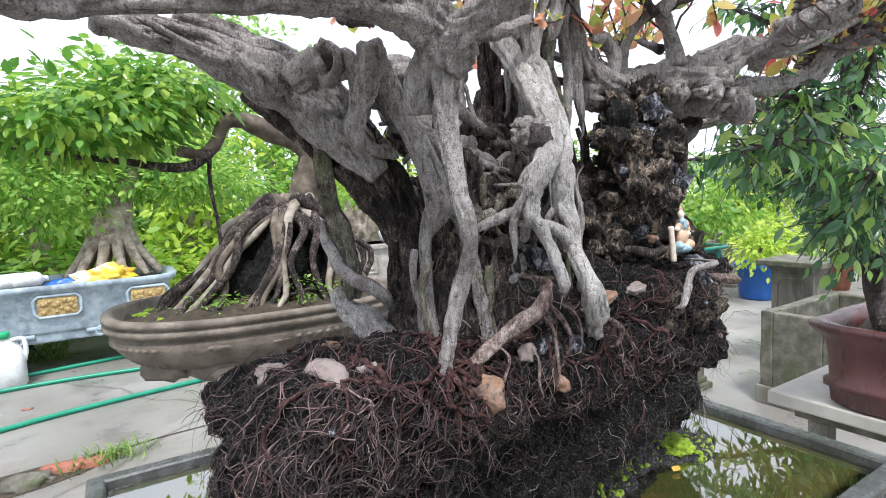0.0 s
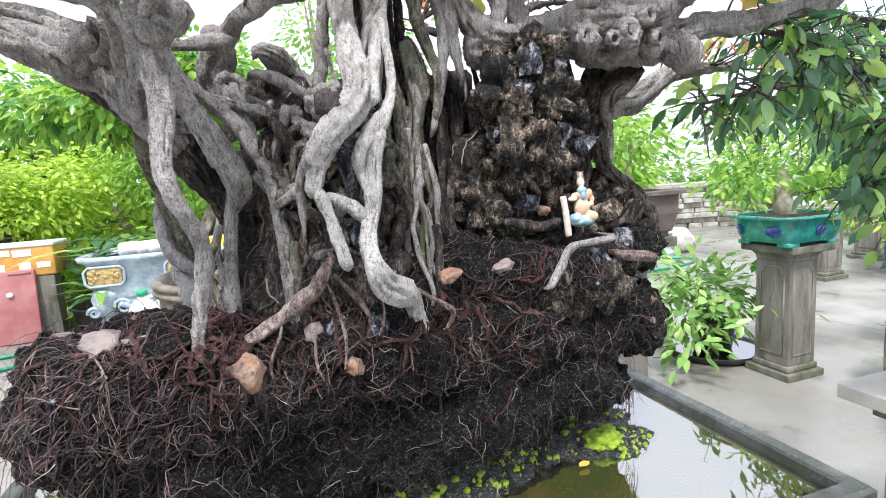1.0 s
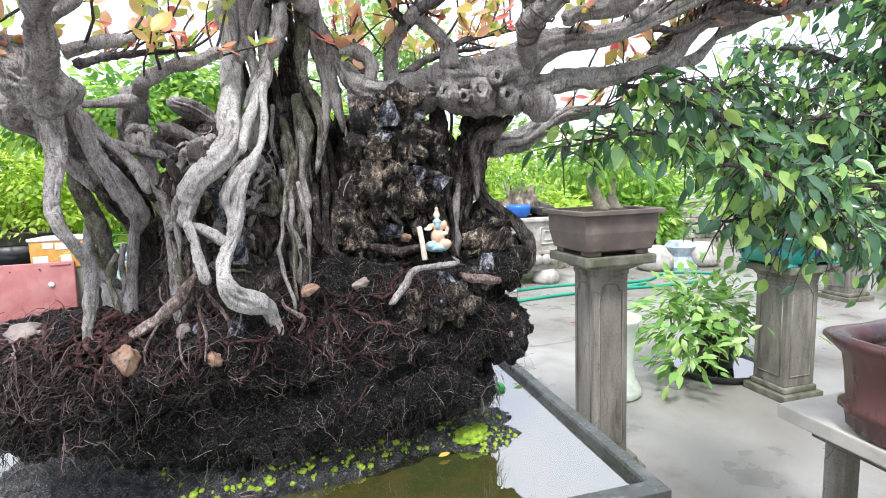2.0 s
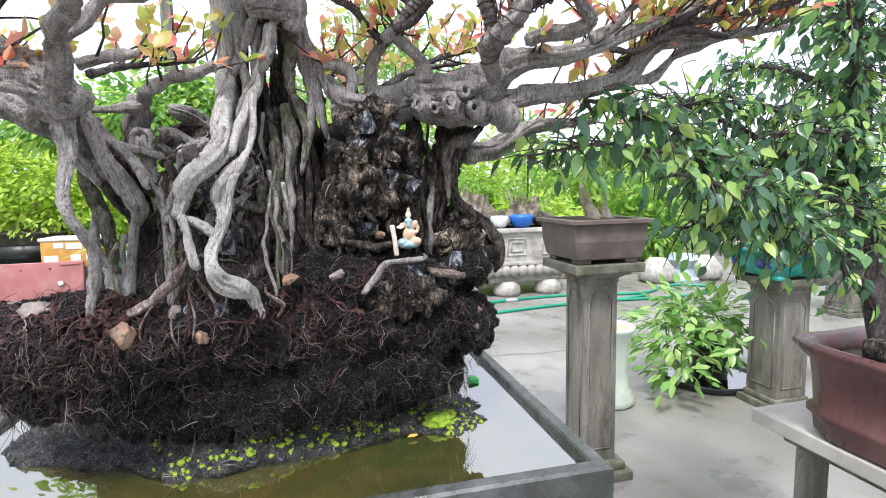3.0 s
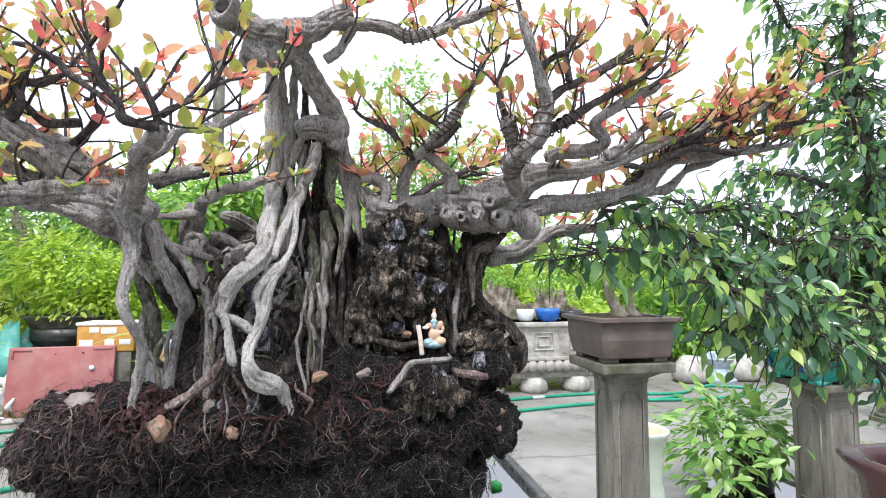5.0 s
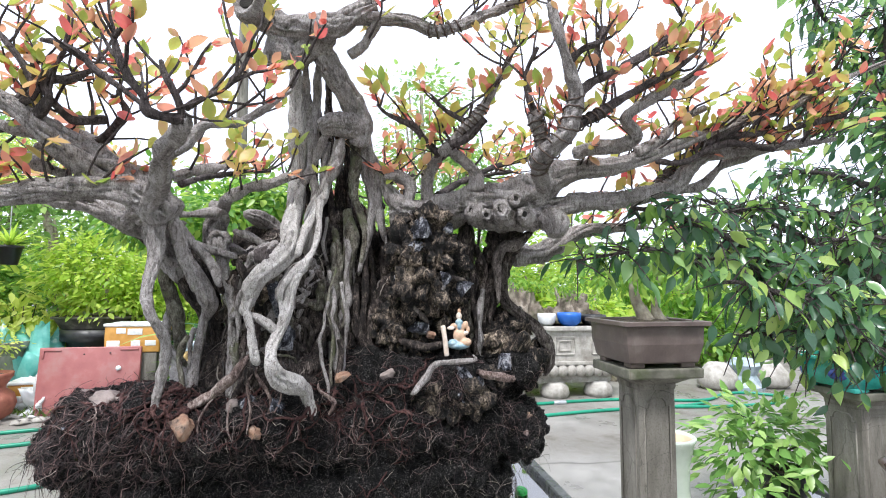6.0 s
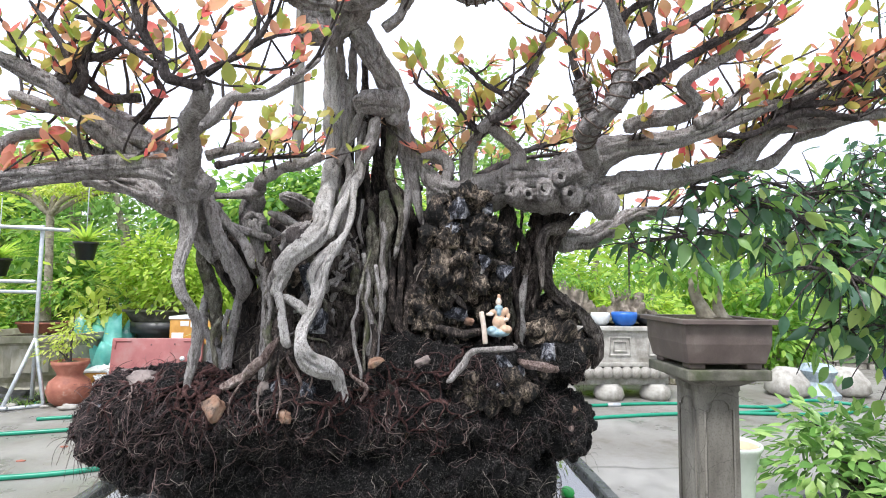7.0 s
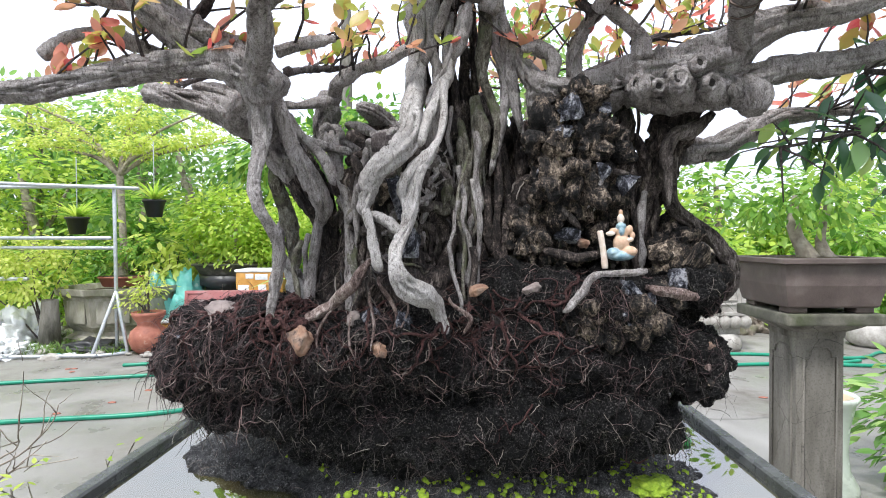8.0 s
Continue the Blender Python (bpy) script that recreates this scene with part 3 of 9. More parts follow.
limb("root", BARK, [(0.304, 0.476, 1.505, 0.0125), (0.309, 0.465, 1.484, 0.0105), (0.314, 0.458, 1.464, 0.0084), (0.32, 0.46, 1.44, 0.0085), (0.33, 0.451, 1.412, 0.0085), (0.336, 0.44, 1.391, 0.0078), (0.337, 0.433, 1.367, 0.0072), (0.339, 0.426, 1.344, 0.0071), (0.34, 0.42, 1.315, 0.0071), (0.341, 0.414, 1.288, 0.008), (0.343, 0.41, 1.265, 0.009)])
limb("root", BARK, [(0.336, 0.427, 1.384, 0.0062), (0.346, 0.41, 1.39, 0.006), (0.357, 0.394, 1.398, 0.0055), (0.366, 0.382, 1.405, 0.0055)])
limb("root", BARK, [(0.362, 0.372, 1.424, 0.0038), (0.357, 0.375, 1.407, 0.0042), (0.355, 0.382, 1.389, 0.004), (0.356, 0.382, 1.37, 0.0034), (0.355, 0.381, 1.353, 0.002)])
limb("aerial_root", PALE_BARK, [(0.416, 0.445, 1.8, 0.0125), (0.419, 0.475, 1.715, 0.0135), (0.421, 0.486, 1.655, 0.014), (0.422, 0.488, 1.62, 0.0135), (0.422, 0.477, 1.597, 0.0126), (0.42, 0.452, 1.566, 0.0115), (0.42, 0.43, 1.538, 0.0112), (0.42, 0.413, 1.512, 0.0121), (0.421, 0.401, 1.491, 0.0147), (0.411, 0.388, 1.471, 0.0149), (0.396, 0.378, 1.455, 0.014), (0.383, 0.37, 1.442, 0.0127), (0.374, 0.375, 1.426, 0.0118), (0.37, 0.375, 1.411, 0.0107), (0.366, 0.368, 1.395, 0.0101)])
limb("aerial_root", PALE_BARK, [(0.487, 0.462, 1.668, 0.0068), (0.48, 0.467, 1.642, 0.0065), (0.474, 0.469, 1.619, 0.0063), (0.468, 0.471, 1.601, 0.0076), (0.463, 0.472, 1.58, 0.0096), (0.453, 0.448, 1.55, 0.0068), (0.445, 0.427, 1.526, 0.0065), (0.438, 0.408, 1.502, 0.0081), (0.433, 0.395, 1.479, 0.0079)])
limb("aerial_root", PALE_BARK, [(0.461, 0.455, 1.57, 0.0075), (0.46, 0.439, 1.542, 0.0049), (0.46, 0.428, 1.517, 0.0048), (0.456, 0.413, 1.491, 0.0053), (0.449, 0.402, 1.472, 0.0058), (0.438, 0.395, 1.456, 0.008), (0.425, 0.388, 1.444, 0.009), (0.416, 0.382, 1.432, 0.0083), (0.411, 0.378, 1.418, 0.0066), (0.414, 0.381, 1.407, 0.0056), (0.419, 0.375, 1.39, 0.006)])
limb("aerial_root", PALE_BARK, [(0.458, 0.468, 1.586, 0.0055), (0.447, 0.46, 1.566, 0.0048), (0.441, 0.45, 1.547, 0.0042), (0.438, 0.44, 1.535, 0.003)])
limb("aerial_root", PALE_BARK, [(0.437, 0.39, 1.447, 0.0062), (0.428, 0.383, 1.426, 0.0067), (0.424, 0.381, 1.406, 0.0078), (0.421, 0.371, 1.388, 0.0077), (0.418, 0.365, 1.374, 0.0065), (0.413, 0.359, 1.362, 0.0065), (0.408, 0.347, 1.348, 0.0074), (0.408, 0.337, 1.333, 0.0078), (0.412, 0.334, 1.32, 0.0103), (0.418, 0.338, 1.308, 0.0126), (0.432, 0.346, 1.298, 0.0118), (0.448, 0.366, 1.288, 0.0105), (0.455, 0.374, 1.272, 0.0098), (0.458, 0.375, 1.254, 0.0092), (0.459, 0.378, 1.24, 0.006)])
limb("aerial_root", PALE_BARK, [(0.369, 0.372, 1.396, 0.0075), (0.378, 0.358, 1.371, 0.0063), (0.38, 0.354, 1.36, 0.0068), (0.383, 0.35, 1.345, 0.0073), (0.386, 0.348, 1.331, 0.0073), (0.389, 0.349, 1.325, 0.0053)])
limb("aerial_root", PALE_BARK, [(0.372, 0.378, 1.389, 0.005), (0.38, 0.368, 1.387, 0.0056), (0.393, 0.361, 1.381, 0.006), (0.404, 0.361, 1.373, 0.006), (0.413, 0.366, 1.362, 0.0058)])
limb("root", RED_ROOT, [(0.376, 0.358, 1.334, 0.005), (0.372, 0.356, 1.329, 0.0053), (0.366, 0.352, 1.32, 0.0063), (0.356, 0.356, 1.306, 0.0069), (0.342, 0.363, 1.296, 0.0069), (0.329, 0.373, 1.283, 0.0071), (0.313, 0.375, 1.273, 0.0068), (0.296, 0.376, 1.264, 0.006), (0.272, 0.38, 1.261, 0.005)])
limb("stump_root", GREEN_BARK, [(0.503, 0.515, 1.56, 0.008), (0.507, 0.503, 1.53, 0.0105), (0.51, 0.496, 1.507, 0.0115), (0.506, 0.499, 1.47, 0.0108), (0.503, 0.5, 1.437, 0.0102), (0.5, 0.508, 1.4, 0.0092), (0.499, 0.515, 1.379, 0.009), (0.508, 0.52, 1.352, 0.008), (0.521, 0.518, 1.332, 0.007), (0.533, 0.51, 1.315, 0.006)])
limb("root", BARK, [(0.335, 0.515, 1.552, 0.01), (0.352, 0.535, 1.547, 0.013), (0.372, 0.566, 1.535, 0.0145), (0.395, 0.575, 1.515, 0.015), (0.415, 0.57, 1.49, 0.016)])
limb("aerial_root", BARK, [(0.418, 0.535, 1.665, 0.006), (0.413, 0.538, 1.61, 0.0075), (0.409, 0.54, 1.57, 0.008), (0.405, 0.541, 1.54, 0.008), (0.398, 0.54, 1.513, 0.0065), (0.4, 0.53, 1.475, 0.004)])
limb("aerial_root", BARK, [(0.41, 0.54, 1.56, 0.0035), (0.416, 0.536, 1.535, 0.003), (0.423, 0.53, 1.505, 0.003)])
# rear strands, coloured dark as if shaded by the roots in front
limb("aerial_root", DARK_SHADE_BARK, [(0.424, 0.495, 1.76, 0.005), (0.429, 0.513, 1.69, 0.0058), (0.429, 0.525, 1.62, 0.0055), (0.436, 0.529, 1.55, 0.006), (0.432, 0.525, 1.47, 0.0055), (0.435, 0.521, 1.39, 0.006), (0.432, 0.513, 1.31, 0.007)])
limb("aerial_root", DARK_SHADE_BARK, [(0.437, 0.485, 1.748, 0.005), (0.446, 0.503, 1.69, 0.0058), (0.445, 0.515, 1.62, 0.0055), (0.449, 0.519, 1.55, 0.006), (0.442, 0.515, 1.47, 0.0055), (0.448, 0.511, 1.39, 0.006), (0.445, 0.503, 1.31, 0.007)])
limb("aerial_root", DARK_SHADE_BARK, [(0.45, 0.505, 1.736, 0.005), (0.455, 0.523, 1.69, 0.0058), (0.461, 0.535, 1.62, 0.0055), (0.462, 0.539, 1.55, 0.006), (0.458, 0.535, 1.47, 0.0055), (0.461, 0.531, 1.39, 0.006), (0.458, 0.523, 1.31, 0.007)])
limb("aerial_root", DARK_SHADE_BARK, [(0.464, 0.49, 1.724, 0.005), (0.473, 0.508, 1.69, 0.0058), (0.469, 0.52, 1.62, 0.0055), (0.476, 0.524, 1.55, 0.006), (0.469, 0.52, 1.47, 0.0055), (0.475, 0.516, 1.39, 0.006), (0.472, 0.508, 1.31, 0.007)])
limb("aerial_root", DARK_SHADE_BARK, [(0.479, 0.515, 1.712, 0.005), (0.484, 0.533, 1.69, 0.0058), (0.487, 0.545, 1.62, 0.0055), (0.491, 0.549, 1.55, 0.006), (0.487, 0.545, 1.47, 0.0055), (0.49, 0.541, 1.39, 0.006), (0.487, 0.533, 1.31, 0.007)])
limb("aerial_root", DARK_SHADE_BARK, [(0.49, 0.5, 1.7, 0.005), (0.499, 0.518, 1.69, 0.0058), (0.501, 0.53, 1.62, 0.0055), (0.502, 0.534, 1.55, 0.006), (0.495, 0.53, 1.47, 0.0055), (0.501, 0.526, 1.39, 0.006), (0.498, 0.518, 1.31, 0.007)])
limb("limb", BARK, [(-0.123, 0.295, 1.532, 0.0091), (-0.06, 0.314, 1.524, 0.0103), (-0.004, 0.323, 1.526, 0.0111), (0.054, 0.332, 1.538, 0.0118), (0.12, 0.332, 1.551, 0.013), (0.189, 0.332, 1.558, 0.0146), (0.232, 0.332, 1.552, 0.0183), (0.27, 0.337, 1.525, 0.018)])
limb("limb", BARK, [(0.276, 0.35, 1.532, 0.0157), (0.223, 0.35, 1.569, 0.022), (0.179, 0.35, 1.587, 0.0223), (0.152, 0.332, 1.608, 0.0192), (0.127, 0.314, 1.629, 0.0137), (0.105, 0.305, 1.649, 0.0112), (0.08, 0.295, 1.661, 0.0095), (0.044, 0.277, 1.678, 0.0069)])
limb("upright_branch", BARK, [(.248, .365, 1.489, .0117), (.246, .36, 1.512, .0107), (.253, .33, 1.534, .0112), (.277, .29, 1.556, .011), (.29, .26, 1.571, .0106), (.304, .22, 1.581, .0095), (.33, .18, 1.588, .0093), (.347, .15, 1.589, .0088), (.351, .14, 1.596, .0067)])
limb("branch", TWIG, [(.351, .14, 1.594, .006), (.337, .135, 1.594, .0054), (.322, .13, 1.598, .0053), (.318, .13, 1.611, .0044), (.309, .125, 1.623, .004), (.301, .12, 1.639, .0035), (.295, .12, 1.658, .0035), (.294, .12, 1.666, .0031)])
limb("branch", TWIG, [(.351, .14, 1.595, .005), (.348, .135, 1.609, .0041), (.342, .13, 1.624, .0036), (.335, .13, 1.637, .0031), (.332, .13, 1.648, .0027)])
limb("branch", TWIG, [(.353, .14, 1.606, .0041), (.366, .14, 1.615, .0037), (.387, .14, 1.627, .0032), (.403, .14, 1.646, .0028), (.41, .14, 1.661, .0023)])
limb("branch", BARK, [(.29, .26, 1.583, .0073), (.317, .25, 1.598, .0073), (.339, .25, 1.622, .0065), (.361, .25, 1.626, .0067), (.384, .25, 1.631, .0056), (.407, .25, 1.646, .0045), (.426, .25, 1.661, .0034), (.439, .25, 1.672, .0023)])
limb("branch", BARK, [(0.152, 0.332, 1.608, 0.0098), (0.11, 0.341, 1.629, 0.009), (0.083, 0.341, 1.632, 0.0076), (0.055, 0.341, 1.641, 0.0076), (0.026, 0.341, 1.651, 0.0062)])
limb("branch", BARK, [(0.204, 0.359, 1.586, 0.0093), (0.175, 0.378, 1.612, 0.0081), (0.154, 0.387, 1.632, 0.0082), (0.127, 0.396, 1.646, 0.0063), (0.108, 0.396, 1.637, 0.0067), (0.078, 0.396, 1.623, 0.0059)])
limb("branch", TWIG, [(0.152, 0.387, 1.629, 0.0072), (0.174, 0.378, 1.637, 0.0059), (0.193, 0.369, 1.656, 0.0059), (0.207, 0.359, 1.666, 0.0051), (0.199, 0.359, 1.682, 0.0038), (0.187, 0.359, 1.689, 0.0032)])
limb("branch", TWIG, [(0.105, 0.305, 1.649, 0.0064), (0.129, 0.295, 1.669, 0.0058), (0.124, 0.291, 1.688, 0.0052), (0.112, 0.286, 1.707, 0.004), (0.098, 0.286, 1.727, 0.0034), (0.081, 0.286, 1.748, 0.0023)])
limb("branch", TWIG, [(0.128, 0.305, 1.64, 0.0064), (0.145, 0.295, 1.662, 0.0052), (0.141, 0.291, 1.678, 0.004), (0.155, 0.286, 1.699, 0.0035), (0.164, 0.286, 1.717, 0.0029)])
limb("branch", TWIG, [(0.104, 0.305, 1.656, 0.0059), (0.134, 0.295, 1.683, 0.0052), (0.167, 0.295, 1.685, 0.0052), (0.198, 0.286, 1.697, 0.0029)])
limb("branch", TWIG, [(0.192, 0.332, 1.648, 0.0056), (0.162, 0.323, 1.643, 0.0067), (0.141, 0.323, 1.658, 0.0048), (0.125, 0.318, 1.677, 0.0036)])
limb("branch", TWIG, [(0.148, 0.268, 1.722, 0.0028), (0.167, 0.268, 1.719, 0.0039), (0.194, 0.268, 1.704, 0.0045), (0.207, 0.268, 1.69, 0.0045), (0.235, 0.268, 1.67, 0.0039), (0.261, 0.268, 1.651, 0.0028)])
limb("branch", BARK, [(-0.002, 0.35, 1.577, 0.0089), (0.031, 0.359, 1.602, 0.0081), (0.067, 0.369, 1.608, 0.0079), (0.097, 0.369, 1.593, 0.0074), (0.133, 0.369, 1.578, 0.007)])
limb("branch", BARK, [(0.264, 0.378, 1.585, 0.0082), (0.292, 0.387, 1.596, 0.0073), (0.312, 0.396, 1.603, 0.007), (0.328, 0.396, 1.605, 0.0048)])
limb("branch", BARK, [(.3, .488, 1.545, .0095), (.312, .462, 1.56, .0095), (.326, .44, 1.568, .0089), (.355, .44, 1.584, .0079), (.387, .43, 1.588, .0068), (.414, .42, 1.598, .0071)])
limb("stub", BARK, [(.296, .495, 1.562, .0168), (.293, .495, 1.54, .0176), (.291, .49, 1.516, .0183), (.297, .48, 1.498, .0164)])
limb("root", BARK, [(.236, .46, 1.54, .0074), (.268, .465, 1.543, .007), (.304, .46, 1.547, .0091)])
limb("root", BARK, [(.249, .45, 1.524, .0089), (.269, .455, 1.498, .0074), (.299, .455, 1.485, .0069), (.327, .45, 1.477, .0087)])
limb("root", BARK, [(.261, .44, 1.505, .0078), (.293, .435, 1.475, .0077), (.313, .42, 1.451, .0081), (.319, .415, 1.434, .007)])
limb("root", BARK, [(.33, .465, 1.516, .007), (.362, .46, 1.503, .007), (.384, .46, 1.487, .0081)])
limb("root", DARK_SHADE_BARK, [(.33, .47, 1.469, .0081), (.356, .47, 1.479, .0071), (.383, .47, 1.474, .0071)])
limb("root", DARK_SHADE_BARK, [(.342, .44, 1.463, .0071), (.356, .44, 1.433, .0071), (.353, .44, 1.398, .0078)])
limb("trunk", BARK, [(0.446, 0.432, 1.821, 0.0196), (0.475, 0.428, 1.784, 0.0183), (0.497, 0.443, 1.749, 0.0168), (0.518, 0.46, 1.718, 0.0158), (0.527, 0.459, 1.69, 0.0164), (0.52, 0.464, 1.666, 0.0127)])
limb("bulge", BARK, [(0.531, 0.459, 1.69, 0.0159), (0.506, 0.453, 1.693, 0.0182), (0.48, 0.451, 1.693, 0.0181), (0.462, 0.451, 1.687, 0.0132)])
limb("aerial_root", BARK, [(0.434, 0.443, 1.784, 0.0076), (0.435, 0.483, 1.718, 0.0085), (0.442, 0.479, 1.64, 0.0073), (0.435, 0.467, 1.603, 0.0091)])
limb("aerial_root", BARK, [(0.454, 0.453, 1.793, 0.0072), (0.449, 0.481, 1.737, 0.008), (0.446, 0.485, 1.68, 0.0086), (0.442, 0.478, 1.62, 0.0085), (0.452, 0.466, 1.58, 0.0083), (0.441, 0.458, 1.497, 0.0089)])
limb("aerial_root", BARK, [(0.469, 0.459, 1.68, 0.0072), (0.455, 0.469, 1.656, 0.0076), (0.446, 0.478, 1.63, 0.0061)])
limb("aerial_root", BARK, [(0.493, 0.456, 1.668, 0.0072), (0.487, 0.452, 1.634, 0.009), (0.476, 0.446, 1.604, 0.0089)])
limb("aerial_root", GREEN_BARK, [(0.514, 0.469, 1.676, 0.009), (0.516, 0.479, 1.642, 0.0085), (0.512, 0.494, 1.612, 0.0092), (0.514, 0.498, 1.583, 0.0075), (0.525, 0.496, 1.549, 0.0071), (0.535, 0.492, 1.52, 0.0063), (0.528, 0.487, 1.477, 0.0054)])
limb("aerial_root", BARK, [(0.529, 0.475, 1.678, 0.0085), (0.533, 0.489, 1.626, 0.0078), (0.544, 0.492, 1.579, 0.0078), (0.54, 0.492, 1.52, 0.0063), (0.526, 0.491, 1.463, 0.0054)])
limb("aerial_root", BARK, [(0.537, 0.475, 1.676, 0.0085), (0.547, 0.483, 1.615, 0.0094), (0.553, 0.487, 1.568, 0.0085), (0.562, 0.487, 1.52, 0.0055)])
limb("aerial_root", BARK, [(0.541, 0.49, 1.656, 0.0078), (0.562, 0.499, 1.61, 0.0088), (0.578, 0.503, 1.577, 0.0096)])
limb("buttress", BARK, [(0.545, 0.484, 1.64, 0.0086), (0.567, 0.489, 1.598, 0.0115), (0.596, 0.477, 1.566, 0.0148), (0.648, 0.477, 1.557, 0.0171)])
limb("aerial_root", DARK_SHADE_BARK, [(0.468, 0.495, 1.783, 0.0075), (0.467, 0.549, 1.679, 0.008), (0.464, 0.545, 1.576, 0.0078), (0.462, 0.536, 1.494, 0.0083), (0.468, 0.526, 1.425, 0.0087), (0.458, 0.515, 1.33, 0.0114)])
limb("aerial_root", DARK_SHADE_BARK, [(0.488, 0.537, 1.635, 0.0091), (0.486, 0.539, 1.565, 0.0091), (0.478, 0.532, 1.504, 0.0089), (0.486, 0.52, 1.445, 0.0096), (0.476, 0.515, 1.368, 0.0086)])
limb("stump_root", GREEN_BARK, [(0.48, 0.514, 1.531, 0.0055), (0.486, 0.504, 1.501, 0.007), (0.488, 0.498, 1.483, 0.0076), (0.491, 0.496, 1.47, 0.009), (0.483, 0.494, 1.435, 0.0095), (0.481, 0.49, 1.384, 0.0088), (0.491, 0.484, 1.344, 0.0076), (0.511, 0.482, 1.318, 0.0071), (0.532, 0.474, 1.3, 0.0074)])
limb("root", DARK_SHADE_BARK, [(0.537, 0.519, 1.503, 0.0099), (0.546, 0.514, 1.426, 0.0086), (0.543, 0.504, 1.37, 0.0079), (0.54, 0.499, 1.314, 0.0095), (0.525, 0.489, 1.278, 0.0099)])
limb("root", DARK_SHADE_BARK, [(0.564, 0.539, 1.526, 0.0101), (0.57, 0.529, 1.446, 0.0088), (0.558, 0.524, 1.383, 0.0095), (0.558, 0.514, 1.341, 0.0094), (0.575, 0.499, 1.314, 0.0073), (0.598, 0.489, 1.297, 0.0083)])
limb("root", DARK_SHADE_BARK, [(0.432, 0.519, 1.454, 0.0097), (0.442, 0.509, 1.388, 0.0084), (0.434, 0.499, 1.333, 0.0083), (0.427, 0.489, 1.281, 0.0098)])
limb("root", DARK_SHADE_BARK, [(0.46, 0.514, 1.482, 0.0074), (0.458, 0.504, 1.416, 0.0073), (0.45, 0.499, 1.361, 0.0072), (0.44, 0.489, 1.298, 0.0082)])
limb("root", DARK_SHADE_BARK, [(.401, .485, 1.37, .0094), (.401, .465, 1.318, .0096), (.414, .445, 1.277, .0104)])
limb("root", DARK_SHADE_BARK, [(0.518, 0.509, 1.426, 0.0097), (0.524, 0.499, 1.351, 0.0084), (0.557, 0.489, 1.316, 0.0072), (0.584, 0.479, 1.285, 0.0075)])
limb("limb", BARK, [(.582, .495, 1.55, .0217), (.64, .49, 1.554, .0276), (.708, .485, 1.571, .033), (.768, .47, 1.576, .0347), (.821, .465, 1.596, .0321), (.851, .45, 1.62, .024), (.888, .43, 1.631, .0159), (.942, .42, 1.635, .014), (.991, .41, 1.649, .0126), (1.049, .4, 1.67, .0107), (1.102, .39, 1.69, .0088), (1.169, .385, 1.713, .0091), (1.258, .38, 1.744, .0077), (1.349, .375, 1.79, .0054), (1.452, .37, 1.833, .0031)])
limb("limb", BARK, [(.737, .485, 1.554, .0265), (.814, .475, 1.556, .0284), (.869, .46, 1.571, .0183), (.919, .46, 1.58, .0152), (.978, .455, 1.584, .0139), (1.042, .45, 1.599, .0139), (1.078, .44, 1.614, .0152), (1.1, .43, 1.64, .0124), (1.133, .42, 1.662, .0098), (1.198, .41, 1.671, .0094), (1.273, .4, 1.679, .0063), (1.358, .39, 1.694, .0039)])
limb("branch", BARK, [(1.094, .45, 1.604, .0088), (1.137, .45, 1.616, .0083), (1.173, .44, 1.649, .0077), (1.214, .43, 1.663, .0076), (1.248, .42, 1.679, .0072), (1.325, .41, 1.699, .004)])
limb("knot", BARK, [(.845, .45, 1.549, .0213), (.851, .44, 1.536, .0219), (.851, .435, 1.521, .0151)])
limb("stub", BARK, [(.726, .47, 1.553, .0215), (.715, .455, 1.552, .0169), (.707, .443, 1.554, .0133)])
limb("stub", BARK, [(.763, .45, 1.551, .0219), (.756, .435, 1.554, .0182), (.752, .42, 1.553, .0155)])
limb("stub", BARK, [(.802, .45, 1.554, .0187), (.802, .435, 1.546, .0158)])
limb("stub", TWIG, [(.4, .41, 1.485, .0099), (.392, .39, 1.477, .0118), (.386, .374, 1.473, .0123)])
limb("branch", BARK, [(.819, .4, 1.593, .0134), (.791, .35, 1.609, .0136), (.787, .32, 1.62, .0135), (.797, .3, 1.631, .0137), (.812, .285, 1.65, .0125), (.818, .28, 1.676, .0116), (.821, .275, 1.698, .0101), (.803, .26, 1.738, .0072), (.786, .25, 1.774, .0073), (.777, .25, 1.812, .0055)], (.2, .62, 9))
limb("branch", BARK, [(.791, .33, 1.632, .0083), (.784, .32, 1.656, .0087), (.775, .315, 1.675, .0101), (.785, .31, 1.685, .0072)], (.1, .9, 6))
limb("branch", TWIG, [(.82, .275, 1.694, .0069), (.845, .275, 1.718, .0065), (.887, .27, 1.738, .0065), (.924, .27, 1.762, .007), (.958, .27, 1.786, .0058), (.988, .27, 1.819, .0039)])
limb("branch", TWIG, [(.821, .285, 1.655, .007), (.855, .29, 1.674, .0077), (.888, .29, 1.696, .0065), (.939, .29, 1.727, .0052), (.982, .29, 1.75, .004), (1.027, .29, 1.786, .0027)], (.02, .3, 5))
limb("branch", BARK, [(.875, .4, 1.649, .0098), (.893, .375, 1.653, .0111), (.926, .35, 1.652, .0108), (.944, .33, 1.662, .0085), (.92, .32, 1.683, .0081), (.932, .31, 1.697, .0074), (.976, .31, 1.725, .0081), (1.021, .31, 1.748, .0075), (1.049, .31, 1.776, .0048)])
limb("branch", BARK, [(.985, .4, 1.658, .009), (1.03, .4, 1.683, .0084), (1.06, .4, 1.713, .0069), (1.111, .4, 1.74, .0054)])
